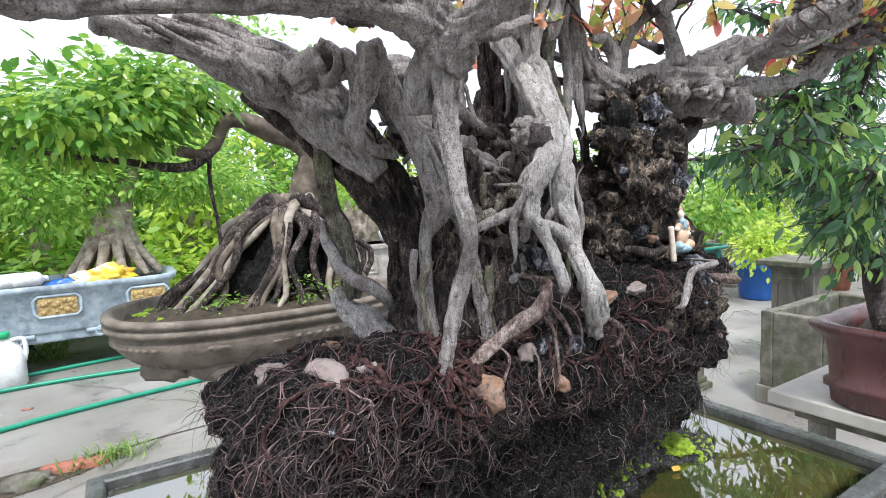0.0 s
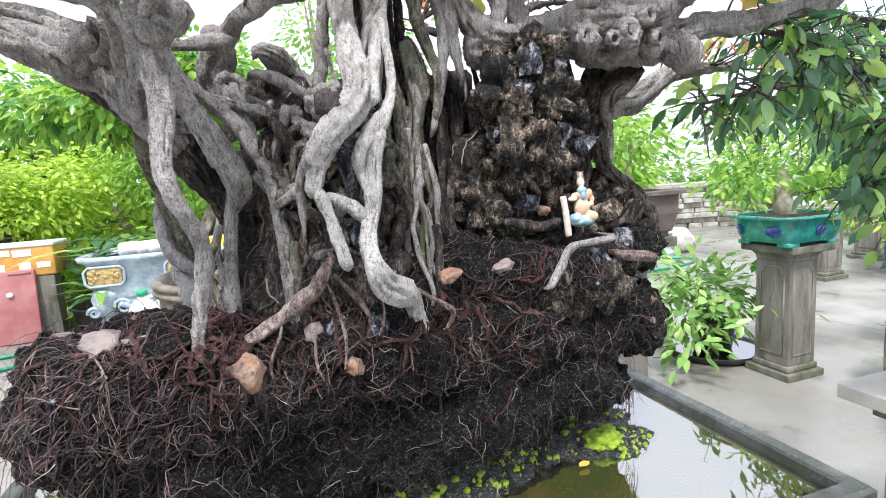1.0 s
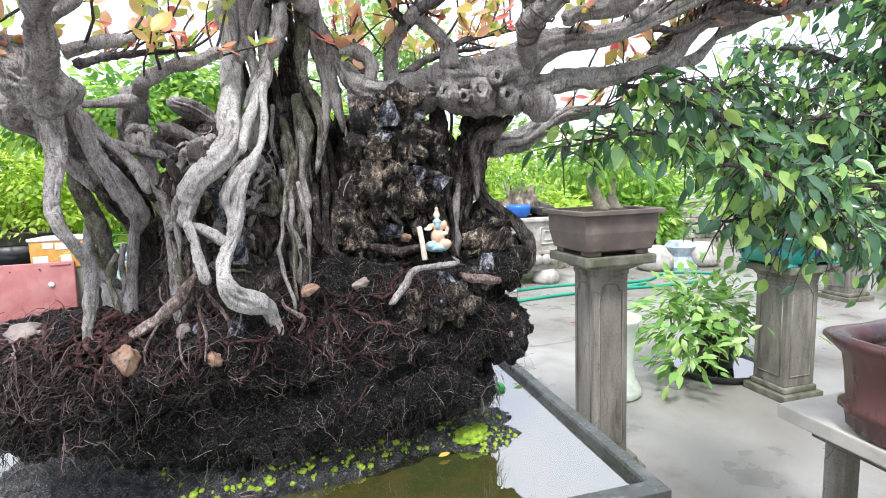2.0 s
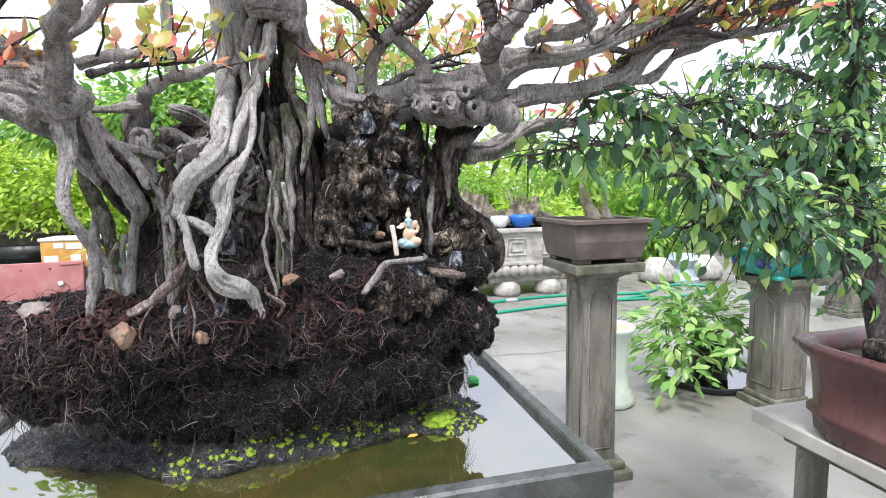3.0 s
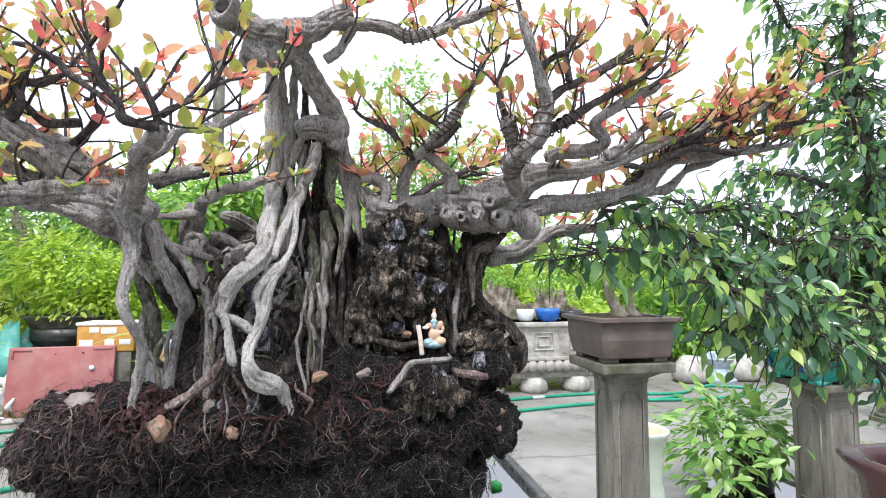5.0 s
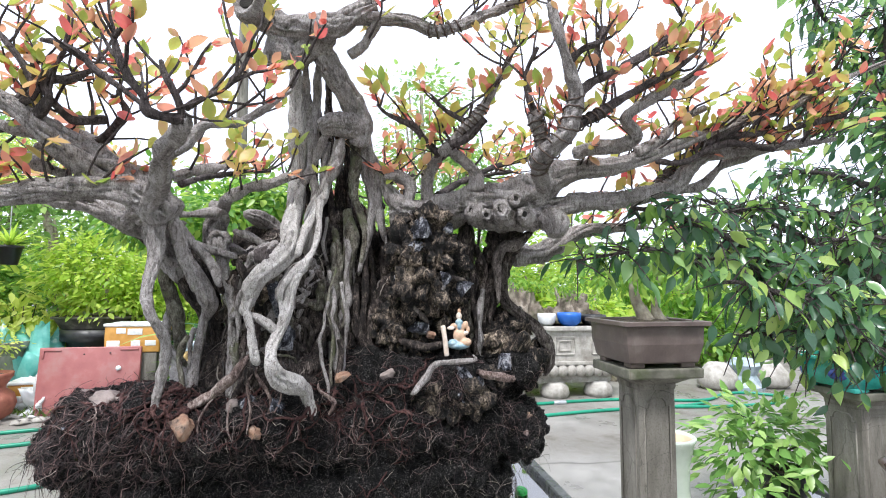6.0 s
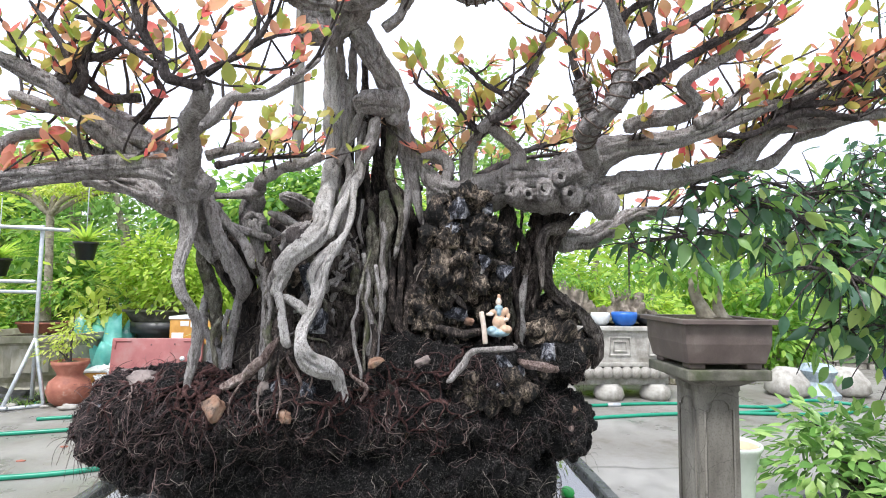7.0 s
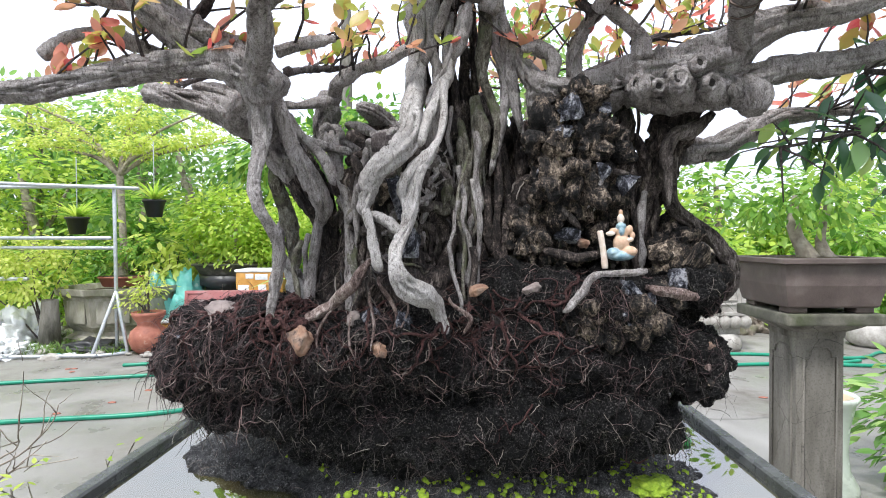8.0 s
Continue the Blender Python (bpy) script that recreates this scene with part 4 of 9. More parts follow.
limb("branch", TWIG, [(1.102, .39, 1.674, .0083), (1.139, .385, 1.693, .0076), (1.196, .38, 1.727, .0084), (1.248, .38, 1.748, .0077), (1.286, .375, 1.777, .0061), (1.303, .37, 1.814, .0038)])
limb("branch", TWIG, [(1.112, .39, 1.684, .0068), (1.209, .385, 1.696, .0053), (1.287, .38, 1.712, .0054), (1.366, .375, 1.733, .0039)])
limb("branch", TWIG, [(1.019, .4, 1.641, .0053), (1.061, .39, 1.64, .0053), (1.134, .38, 1.672, .0053), (1.224, .38, 1.666, .0046)])
limb("branch", TWIG, [(.803, .26, 1.738, .0055), (.825, .255, 1.756, .0043), (.846, .25, 1.766, .0043), (.854, .25, 1.786, .0037)])
limb("branch", TWIG, [(.855, .27, 1.73, .0057), (.851, .27, 1.765, .0044), (.857, .265, 1.795, .0031)])
limb("branch", TWIG, [(.778, .315, 1.675, .0063), (.764, .31, 1.705, .0046), (.76, .31, 1.738, .0033), (.774, .3, 1.775, .0026)])
limb("branch", TWIG, [(1.042, .45, 1.6, .0088), (1.077, .445, 1.64, .0088), (1.111, .44, 1.669, .008), (1.13, .43, 1.682, .0064)], (.1, .7, 6))
limb("branch", BARK, [(0.646, 0.49, 1.555, 0.0114), (0.638, 0.485, 1.594, 0.0101), (0.643, 0.48, 1.626, 0.0101), (0.652, 0.47, 1.645, 0.0092), (0.665, 0.46, 1.658, 0.009)])
limb("branch", BARK, [(.656, .435, 1.651, .0083), (.683, .41, 1.681, .007), (.708, .4, 1.704, .008), (.72, .395, 1.723, .0073), (.737, .38, 1.754, .0057), (.753, .375, 1.784, .0036), (.761, .37, 1.81, .0029)], (.2, .5, 8))
limb("branch", TWIG, [(.652, .44, 1.649, .0068), (.63, .445, 1.671, .0068), (.611, .45, 1.696, .0061), (.588, .45, 1.706, .0046), (.564, .45, 1.717, .0034), (.55, .45, 1.731, .0023)])
limb("branch", BARK, [(.719, .455, 1.596, .0147), (.718, .46, 1.621, .0108), (.702, .455, 1.639, .0079), (.682, .45, 1.653, .0092), (.664, .44, 1.657, .0068)])
limb("branch", BARK, [(.604, .47, 1.572, .0073), (.607, .47, 1.598, .0093), (.59, .47, 1.615, .0093), (.566, .47, 1.616, .0069)])
limb("branch", TWIG, [(.719, .4, 1.698, .0073), (.694, .41, 1.672, .0073), (.668, .42, 1.661, .0052)])
limb("branch", TWIG, [(.694, .41, 1.695, .0052), (.675, .41, 1.704, .0037), (.648, .41, 1.721, .0029), (.635, .41, 1.738, .0022)])
limb("trunk", BARK, [(0.418, 0.418, 1.783, 0.018), (0.449, 0.412, 1.811, 0.0191), (0.463, 0.397, 1.822, 0.0177), (0.438, 0.387, 1.82, 0.0174), (0.406, 0.382, 1.815, 0.0178), (0.374, 0.376, 1.827, 0.017)])
limb("limb", BARK, [(0.389, 0.392, 1.788, 0.023), (0.412, 0.402, 1.785, 0.0222), (0.436, 0.407, 1.808, 0.0178)])
limb("limb", BARK, [(0.439, 0.382, 1.823, 0.0161), (0.481, 0.376, 1.821, 0.0184), (0.51, 0.371, 1.84, 0.0144), (0.54, 0.366, 1.854, 0.0115)])
limb("limb", BARK, [(0.506, 0.371, 1.836, 0.0115), (0.557, 0.371, 1.838, 0.0098), (0.599, 0.361, 1.831, 0.0091), (0.632, 0.356, 1.816, 0.0086), (0.666, 0.351, 1.824, 0.0074), (0.707, 0.346, 1.842, 0.0076), (0.757, 0.341, 1.864, 0.0056)], (.45, .65, 5))
limb("branch", BARK, [(0.506, 0.392, 1.786, 0.0064), (0.528, 0.387, 1.803, 0.0077), (0.542, 0.376, 1.825, 0.0084), (0.548, 0.371, 1.84, 0.0083)])
# trunk and roots below the right limb, shade painted into their bark
limb("trunk", DARK_SHADE_BARK, [(.791, .5, 1.547, .0304), (.783, .53, 1.5, .0278), (.762, .55, 1.449, .0282), (.743, .56, 1.386, .0319), (.732, .56, 1.304, .0422)])
limb("root", DARK_SHADE_BARK, [(.71, .5, 1.526, .0177), (.7, .51, 1.457, .0148), (.691, .5, 1.388, .0146), (.682, .5, 1.312, .0173)])
limb("root", DARK_SHADE_BARK, [(.73, .5, 1.496, .0077), (.745, .52, 1.448, .0099), (.729, .53, 1.387, .0079), (.716, .53, 1.338, .009)])
limb("root", BROWN_BARK, [(.824, .49, 1.525, .0081), (.797, .485, 1.506, .0096), (.771, .48, 1.497, .0095), (.759, .475, 1.471, .0086), (.76, .47, 1.413, .0047)])
limb("root", BROWN_BARK, [(.786, .52, 1.499, .0079), (.782, .52, 1.448, .0079), (.785, .525, 1.408, .0091), (.813, .525, 1.38, .0097), (.844, .525, 1.358, .0103), (.856, .52, 1.338, .0103), (.868, .52, 1.318, .0099), (.871, .52, 1.293, .0074), (.862, .52, 1.273, .0058)])
limb("limb", BARK, [(.818, .56, 1.487, .018), (.871, .57, 1.494, .019), (.912, .575, 1.516, .017), (.96, .58, 1.54, .0127), (1.022, .59, 1.548, .0099), (1.111, .6, 1.557, .0066)])
limb("root", BARK, [(0.700, 0.386, 1.319, 0.0041), (0.672, 0.380, 1.318, 0.0043), (0.638, 0.378, 1.314, 0.0040), (0.623, 0.375, 1.295, 0.0046), (0.606, 0.370, 1.277, 0.0050)])
limb("root", BROWN_BARK, [(0.583, 0.445, 1.430, 0.0045), (0.602, 0.435, 1.407, 0.0055), (0.620, 0.435, 1.387, 0.0055), (0.632, 0.435, 1.374, 0.0034)])
limb("root", BROWN_BARK, [(0.619, 0.435, 1.463, 0.0039), (0.637, 0.430, 1.450, 0.0055), (0.663, 0.428, 1.444, 0.0050), (0.690, 0.430, 1.441, 0.0034)])
limb("root", BARK, [(0.662, 0.425, 1.444, 0.0039), (0.656, 0.420, 1.426, 0.0038), (0.651, 0.420, 1.400, 0.0027)])
limb("root", BARK, [(0.651, 0.425, 1.435, 0.0028), (0.645, 0.425, 1.405, 0.0025)])
limb("root", RED_ROOT, [(.716, .39, 1.296, .0083), (.741, .385, 1.292, .0066), (.76, .39, 1.288, .007)])
# added dark masses behind the roots, so the gaps look like shaded hollows
limb("body", DARK_SHADE_BARK, [(.459, .615, 1.491, .0581), (.462, .605, 1.405, .0714), (.475, .595, 1.322, .0891), (.487, .595, 1.23, .1073)])
limb("body", DARK_SHADE_BARK, [(0.503, 0.578, 1.572, 0.026), (0.507, 0.585, 1.553, 0.0427), (0.513, 0.595, 1.469, 0.0572), (0.526, 0.595, 1.364, 0.071), (0.533, 0.595, 1.239, 0.0798)])
limb("body", DARK_SHADE_BARK, [(.353, .525, 1.482, .0174), (.373, .525, 1.425, .0191), (.387, .515, 1.349, .0239), (.399, .515, 1.256, .0297)])
limb("body", DARK_SHADE_BARK, [(.586, .595, 1.534, .029), (.599, .605, 1.427, .0436), (.611, .605, 1.321, .0577)])
limb("root", GREEN_BARK, [(.33, .46, 1.384, .0046), (.334, .455, 1.344, .0046), (.337, .45, 1.3, .0052)])
limb("root", DARK_SHADE_BARK, [(.442, .465, 1.372, .0033), (.441, .455, 1.336, .0033), (.453, .445, 1.307, .0029)])
limb("root", GREEN_BARK, [(0.484, 0.494, 1.466, 0.0075), (0.481, 0.489, 1.409, 0.0074), (0.489, 0.484, 1.369, 0.0067)])
limb("root", DARK_SHADE_BARK, [(.47, .465, 1.356, .008), (.457, .45, 1.325, .0062), (.445, .435, 1.291, .006)])
limb("root", DARK_SHADE_BARK, [(.429, .465, 1.401, .0047), (.426, .455, 1.36, .0046), (.421, .445, 1.313, .0058)])
limb("root", BARK, [(.299, .485, 1.501, .0083), (.328, .49, 1.489, .0069), (.358, .49, 1.467, .0055)])
limb("root", DARK_SHADE_BARK, [(.34, .495, 1.452, .007), (.339, .485, 1.401, .0062), (.348, .475, 1.343, .0067)])
limb("root", DARK_SHADE_BARK, [(.374, .455, 1.384, .0059), (.372, .44, 1.337, .0064), (.372, .425, 1.292, .0075)])
limb("root", RED_ROOT, [(0.415, 0.368, 1.300, 0.0014), (0.420, 0.358, 1.278, 0.0013), (0.411, 0.353, 1.255, 0.0009)])
limb("root", RED_ROOT, [(0.354, 0.353, 1.268, 0.0016), (0.353, 0.348, 1.242, 0.0014), (0.358, 0.348, 1.226, 0.0008)])
limb("root", RED_ROOT, [(0.375, 0.358, 1.295, 0.0022), (0.381, 0.353, 1.262, 0.0019), (0.378, 0.348, 1.236, 0.0013)])
limb("branch", TWIG, [(.613, .52, 1.591, .0074), (.591, .6, 1.639, .0062), (.565, .66, 1.669, .0052), (.529, .72, 1.7, .004), (.491, .76, 1.718, .0026)])
limb("branch", TWIG, [(.663, .52, 1.593, .0074), (.717, .6, 1.635, .0063), (.781, .66, 1.664, .0053), (.859, .72, 1.69, .0041)])
limb("branch", TWIG, [(.718, .48, 1.621, .0064), (.781, .56, 1.661, .0053), (.854, .62, 1.69, .0042), (.942, .68, 1.721, .003)])
limb("branch", TWIG, [(.24, .48, 1.594, .0067), (.257, .55, 1.62, .0057), (.289, .61, 1.64, .0048), (.346, .66, 1.659, .0032)])
limb("branch", TWIG, [(.192, .46, 1.599, .0065), (.117, .54, 1.617, .0051), (.041, .6, 1.62, .0042), (-0.055, .66, 1.626, .0031)])
limb("branch", TWIG, [(.563, .52, 1.57, .0057), (.554, .62, 1.614, .0054), (.589, .7, 1.652, .0044), (.642, .76, 1.682, .0031)])
limb("root", DARK_SHADE_BARK, [(.596, .44, 1.342, .0088), (.626, .43, 1.334, .0069), (.653, .43, 1.338, .008)])
limb("root", RED_ROOT, [(0.471, 0.373, 1.282, 0.0029), (0.492, 0.368, 1.266, 0.0032), (0.485, 0.368, 1.250, 0.0022)])
limb("root", RED_ROOT, [(0.384, 0.368, 1.309, 0.0022), (0.400, 0.360, 1.287, 0.0024), (0.406, 0.360, 1.268, 0.0019), (0.399, 0.363, 1.243, 0.0010)])
limb("root", DARK_SHADE_BARK, [(.357, .405, 1.292, .0058), (.348, .395, 1.261, .0046), (.355, .39, 1.238, .0028)])
limb("root", DARK_SHADE_BARK, [(.411, .395, 1.265, .0051), (.427, .395, 1.237, .004), (.415, .4, 1.213, .0023)])
limb("root", RED_ROOT, [(0.325, 0.358, 1.271, 0.0019), (0.314, 0.353, 1.246, 0.0016), (0.318, 0.358, 1.219, 0.0009)])
limb("root", DARK_SHADE_BARK, [(.519, .41, 1.262, .0058), (.544, .41, 1.241, .0046), (.562, .415, 1.233, .0029)])
limb("root", DARK_SHADE_BARK, [(0.439, 0.489, 1.494, 0.0057), (0.442, 0.494, 1.432, 0.0058), (0.436, 0.494, 1.362, 0.0064), (0.444, 0.489, 1.3, 0.007)])
limb("root", BARK, [(0.462, 0.489, 1.447, 0.0045), (0.458, 0.489, 1.393, 0.0045), (0.463, 0.484, 1.339, 0.0051), (0.453, 0.479, 1.293, 0.005)])
limb("root", DARK_SHADE_BARK, [(0.532, 0.499, 1.487, 0.0058), (0.535, 0.499, 1.424, 0.0058), (0.53, 0.494, 1.361, 0.0058), (0.538, 0.489, 1.315, 0.0064)])
limb("aerial_root", BARK, [(0.425, 0.474, 1.662, 0.0056), (0.43, 0.477, 1.596, 0.0051), (0.427, 0.472, 1.527, 0.0044)])
limb("aerial_root", BARK, [(0.548, 0.489, 1.635, 0.0044), (0.559, 0.497, 1.568, 0.0045), (0.568, 0.491, 1.505, 0.0031)])
limb("aerial_root", BARK, [(0.468, 0.48, 1.663, 0.0063), (0.46, 0.477, 1.595, 0.0056), (0.448, 0.462, 1.531, 0.0049)])
limb("root", GREEN_BARK, [(0.481, 0.494, 1.494, 0.0064), (0.483, 0.494, 1.432, 0.007), (0.481, 0.489, 1.377, 0.0076)])
limb("stub", BARK, [(.174, .46, 1.528, .0145), (.186, .455, 1.537, .0136), (.194, .45, 1.542, .0122)])
limb("root", BARK, [(.221, .442, 1.548, .0077), (.23, .446, 1.509, .0094), (.224, .448, 1.484, .0088), (.24, .45, 1.468, .0084), (.266, .455, 1.462, .0067)])
limb("root", DARK_SHADE_BARK, [(.309, .46, 1.431, .0088), (.335, .46, 1.4, .0073), (.335, .45, 1.352, .0072), (.318, .44, 1.295, .0078)])


# old wood knitted together between the trunks, darkened in colour like shaded hollows
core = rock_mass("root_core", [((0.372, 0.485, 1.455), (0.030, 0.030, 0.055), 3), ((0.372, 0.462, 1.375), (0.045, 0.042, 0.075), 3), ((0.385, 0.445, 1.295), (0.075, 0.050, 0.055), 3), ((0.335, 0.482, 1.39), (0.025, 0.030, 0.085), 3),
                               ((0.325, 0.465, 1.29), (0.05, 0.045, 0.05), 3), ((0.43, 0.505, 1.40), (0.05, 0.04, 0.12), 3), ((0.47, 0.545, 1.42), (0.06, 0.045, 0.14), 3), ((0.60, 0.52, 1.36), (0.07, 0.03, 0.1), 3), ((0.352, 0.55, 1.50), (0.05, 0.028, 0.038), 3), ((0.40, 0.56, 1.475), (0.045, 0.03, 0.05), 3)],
                 0.0042, 0.010, 38, DARK_SHADE_BARK, tree, "knotted old wood and roots, shade painted into the dark bark", fine=0.003, chunk=0.02, chunk_scale=24)
rock_mass("burl", [((0.384, 0.392, 1.476), (0.0135, 0.012, 0.0125), 3), ((0.393, 0.402, 1.482), (0.012, 0.012, 0.012), 3)], 0.0016, 0.006, 90, BARK, tree, "dark pitted burl", fine=0.002, chunk=0.012, chunk_scale=85)


# rock burl gripped by the roots, and the stones in the ball
ROCK = bark("tan_black_rock", [(0.38, (0.006, 0.006, 0.006)), (0.50, (0.034, 0.029, 0.026)), (0.60, (0.125, 0.096, 0.074)), (0.72, (0.36, 0.29, 0.225))], (0.006, 0.005, 0.006), fine=0.6, contrast=2.9)
TAN_ROCK = bark("tan_brown_rock", [(0.38, (0.02, 0.016, 0.013)), (0.49, (0.09, 0.07, 0.053)), (0.58, (0.21, 0.165, 0.125)), (0.68, (0.46, 0.38, 0.30))], (0.01, 0.008, 0.007), fine=0.6, contrast=2.9)
CRAGS = ((0.594, 0.457, 1.54, 0.0223), (0.625, 0.442, 1.529, 0.0242), (0.662, 0.447, 1.526, 0.0205), (0.581, 0.462, 1.49, 0.0223), (0.606, 0.427, 1.478, 0.0242), (0.648, 0.442, 1.494, 0.0223), (0.681, 0.452, 1.481, 0.0167), (0.594, 0.442, 1.444, 0.0205), (0.625, 0.432, 1.426, 0.0279), (0.684, 0.442, 1.436, 0.0186), (0.608, 0.442, 1.4, 0.0223), (0.582, 0.457, 1.408, 0.0223), (0.622, 0.447, 1.364, 0.0205), (0.583, 0.462, 1.359, 0.0205), (0.639, 0.419, 1.269, 0.0194), (0.676, 0.414, 1.269, 0.0223), (0.619, 0.419, 1.248, 0.0178), (0.656, 0.419, 1.244, 0.0178), (0.710, 0.434, 1.256, 0.0164), (0.755, 0.472, 1.335, 0.026), (0.801, 0.482, 1.333, 0.0279), (0.826, 0.482, 1.305, 0.0223), (0.767, 0.462, 1.299, 0.0242), (0.805, 0.462, 1.281, 0.0205), (0.382, 0.412, 1.42, 0.0242), (0.374, 0.412, 1.399, 0.0205), (0.405, 0.412, 1.309, 0.0186), (0.414, 0.422, 1.349, 0.0186))
BLUE_ROCK = bark("blue_grey_rock", [(0.38, (0.012, 0.013, 0.018)), (0.48, (0.065, 0.068, 0.085)), (0.56, (0.16, 0.165, 0.19)), (0.66, (0.36, 0.365, 0.39))], (0.008, 0.008, 0.01), fine=0.6, contrast=2.9)
ORANGE_STONE = surface("orange_sandstone", [(0.34, (0.17, 0.085, 0.055)), (0.5, (0.40, 0.24, 0.16)), (0.66, (0.56, 0.41, 0.31))], 70, 0.85, 1.0, 220, (0.09, 0.06, 0.05), 34, stain_lo=0.48, stain_hi=0.62)
PALE_STONE = surface("pinkish_grey_stone", [(0.3, (0.15, 0.118, 0.108)), (0.5, (0.31, 0.255, 0.236)), (0.7, (0.48, 0.415, 0.388))], 60, 0.85, 0.8, 240, (0.05, 0.04, 0.036), 30)
rock_mass("rock_burl", [((0.635, 0.455, 1.54), (0.036, 0.032, 0.03), 3), ((0.60, 0.455, 1.49), (0.036, 0.03, 0.034), 3), ((0.645, 0.45, 1.485), (0.042, 0.034, 0.04), 3),
                        ((0.67, 0.455, 1.47), (0.03, 0.03, 0.03), 3), ((0.625, 0.455, 1.43), (0.047, 0.037, 0.044), 3), ((0.675, 0.470, 1.42), (0.044, 0.030, 0.035), 3),
                        ((0.655, 0.495, 1.36), (0.055, 0.036, 0.05), 3), ((0.60, 0.485, 1.36), (0.05, 0.04, 0.06), 3)], 0.0035, 0.016, 55, ROCK, tree, "dark pitted rock with tan patches", fine=0.006, chunk=0.045, chunk_scale=30)
rock_mass("rock_lump", [((0.80, 0.545, 1.345), (0.045, 0.04, 0.045), 3), ((0.79, 0.52, 1.30), (0.04, 0.03, 0.03), 3), ((0.835, 0.53, 1.30), (0.028, 0.03, 0.028), 3)], 0.005, 0.01, 40, ROCK, tree, "dark reddish rock", fine=0.004, chunk=0.04, chunk_scale=24)
rock_mass("rock_lump", [((0.645, 0.428, 1.268), (0.026, 0.024, 0.022), 3), ((0.70, 0.412, 1.262), (0.030, 0.024, 0.026), 3), ((0.665, 0.43, 1.238), (0.026, 0.024, 0.018), 3), ((0.735, 0.425, 1.285), (0.022, 0.02, 0.018), 3)], 0.0035, 0.008, 45, ROCK, tree, "dark jagged rock with tan faces", fine=0.004, chunk=0.03, chunk_scale=34)


def crag(loc, size, material, seed, name="rock_lump", points=15, smooth=False):
    """An angular, chipped chunk of rock."""
    rr = random.Random(seed)
    bm = bmesh.new()
    for _ in range(points):
        v = Vector((rr.gauss(0, 1), rr.gauss(0, 1), rr.gauss(0, 1))).normalized() * rr.uniform(0.8, 1.1)
        bm.verts.new((v.x * size[0], v.y * size[1], v.z * size[2]))
    made = bmesh.ops.convex_hull(bm, input=bm.verts[:])
    loose = [v for v in bm.verts if not v.link_faces]
    bmesh.ops.delete(bm, geom=loose, context="VERTS")
    bmesh.ops.subdivide_edges(bm, edges=bm.edges[:], cuts=4, use_grid_fill=True)
    k = Vector(loc) * 50
    for v in bm.verts:
        q = v.co / max(size)
        v.co += v.co * (0.16 * noise.noise(q * 3 + k) + 0.11 * noise.noise(q * 8 + k))
    ob = part(name, bm, material, tree, smooth=smooth)
    ob.matrix_basis = pose(loc[0] - TREE[0], loc[1] - TREE[1], loc[2] - TREE[2], rr.uniform(-25, 25), rr.uniform(-25, 25), rr.uniform(0, 360))
    return ob


for k, (x, y, z, r) in enumerate(CRAGS):
    crag((x, y, z), (r, r * 0.7, r * 0.85), (ROCK, ROCK, BLUE_ROCK, ROCK, TAN_ROCK)[k % 5], k)
for k, (x, y, z, rx, rz) in enumerate(((0.625, 0.422, 1.522, 0.02, 0.022), (0.612, 0.426, 1.493, 0.014, 0.015), (0.692, 0.432, 1.425, 0.022, 0.017), (0.684, 0.398, 1.293, 0.02, 0.021),
                                       (0.708, 0.40, 1.28, 0.013, 0.018), (0.405, 0.395, 1.415, 0.016, 0.034), (0.42, 0.405, 1.355, 0.018, 0.026), (0.66, 0.425, 1.44, 0.018, 0.014))):
    crag((x, y, z), (rx, 0.013, rz), BLUE_ROCK, 60 + k)


def stone(loc, size, material, label=""):
    ob = crag(loc, tuple(1.15 * k for k in size), material, int(1e5 * (loc[0] + loc[2])), "stone", 34, True)
    if label:
        tagged(ob, label)
    return ob


stone((0.290, 0.358, 1.240), (0.0215, 0.014, 0.018), ORANGE_STONE, "orange sandstone pebble")
stone((0.388, 0.356, 1.231), (0.011, 0.010, 0.008), ORANGE_STONE, "orange brick chip")
stone((0.518, 0.398, 1.223), (0.008, 0.010, 0.008), PALE_STONE)
stone((0.172, 0.414, 1.264), (0.031, 0.021, 0.014), PALE_STONE, "pinkish grey stone in the roots")
stone((0.135, 0.455, 1.264), (0.027, 0.021, 0.013), PALE_STONE)
stone((0.215, 0.400, 1.265), (0.022, 0.015, 0.011), PALE_STONE)
stone((0.195, 0.468, 1.272), (0.014, 0.012, 0.011), ORANGE_STONE)
stone((0.232, 0.42, 1.272), (0.010, 0.010, 0.008), ORANGE_STONE)
stone((0.355, 0.366, 1.266), (0.009, 0.008, 0.010), PALE_STONE)
stone((0.375, 0.366, 1.268), (0.012, 0.009, 0.013), BLUE_ROCK)
stone((0.415, 0.362, 1.262), (0.010, 0.009, 0.014), BLUE_ROCK)
stone((0.57, 0.41, 1.296), (0.014, 0.012, 0.007), PALE_STONE)
stone((0.50, 0.40, 1.296), (0.014, 0.011, 0.006), ORANGE_STONE)
stone((0.64, 0.44, 1.352), (0.008, 0.008, 0.006), ORANGE_STONE)
stone((0.745, 0.43, 1.205), (0.010, 0.010, 0.006), PALE_STONE)
stone((0.80, 0.45, 1.215), (0.012, 0.010, 0.008), ORANGE_STONE)
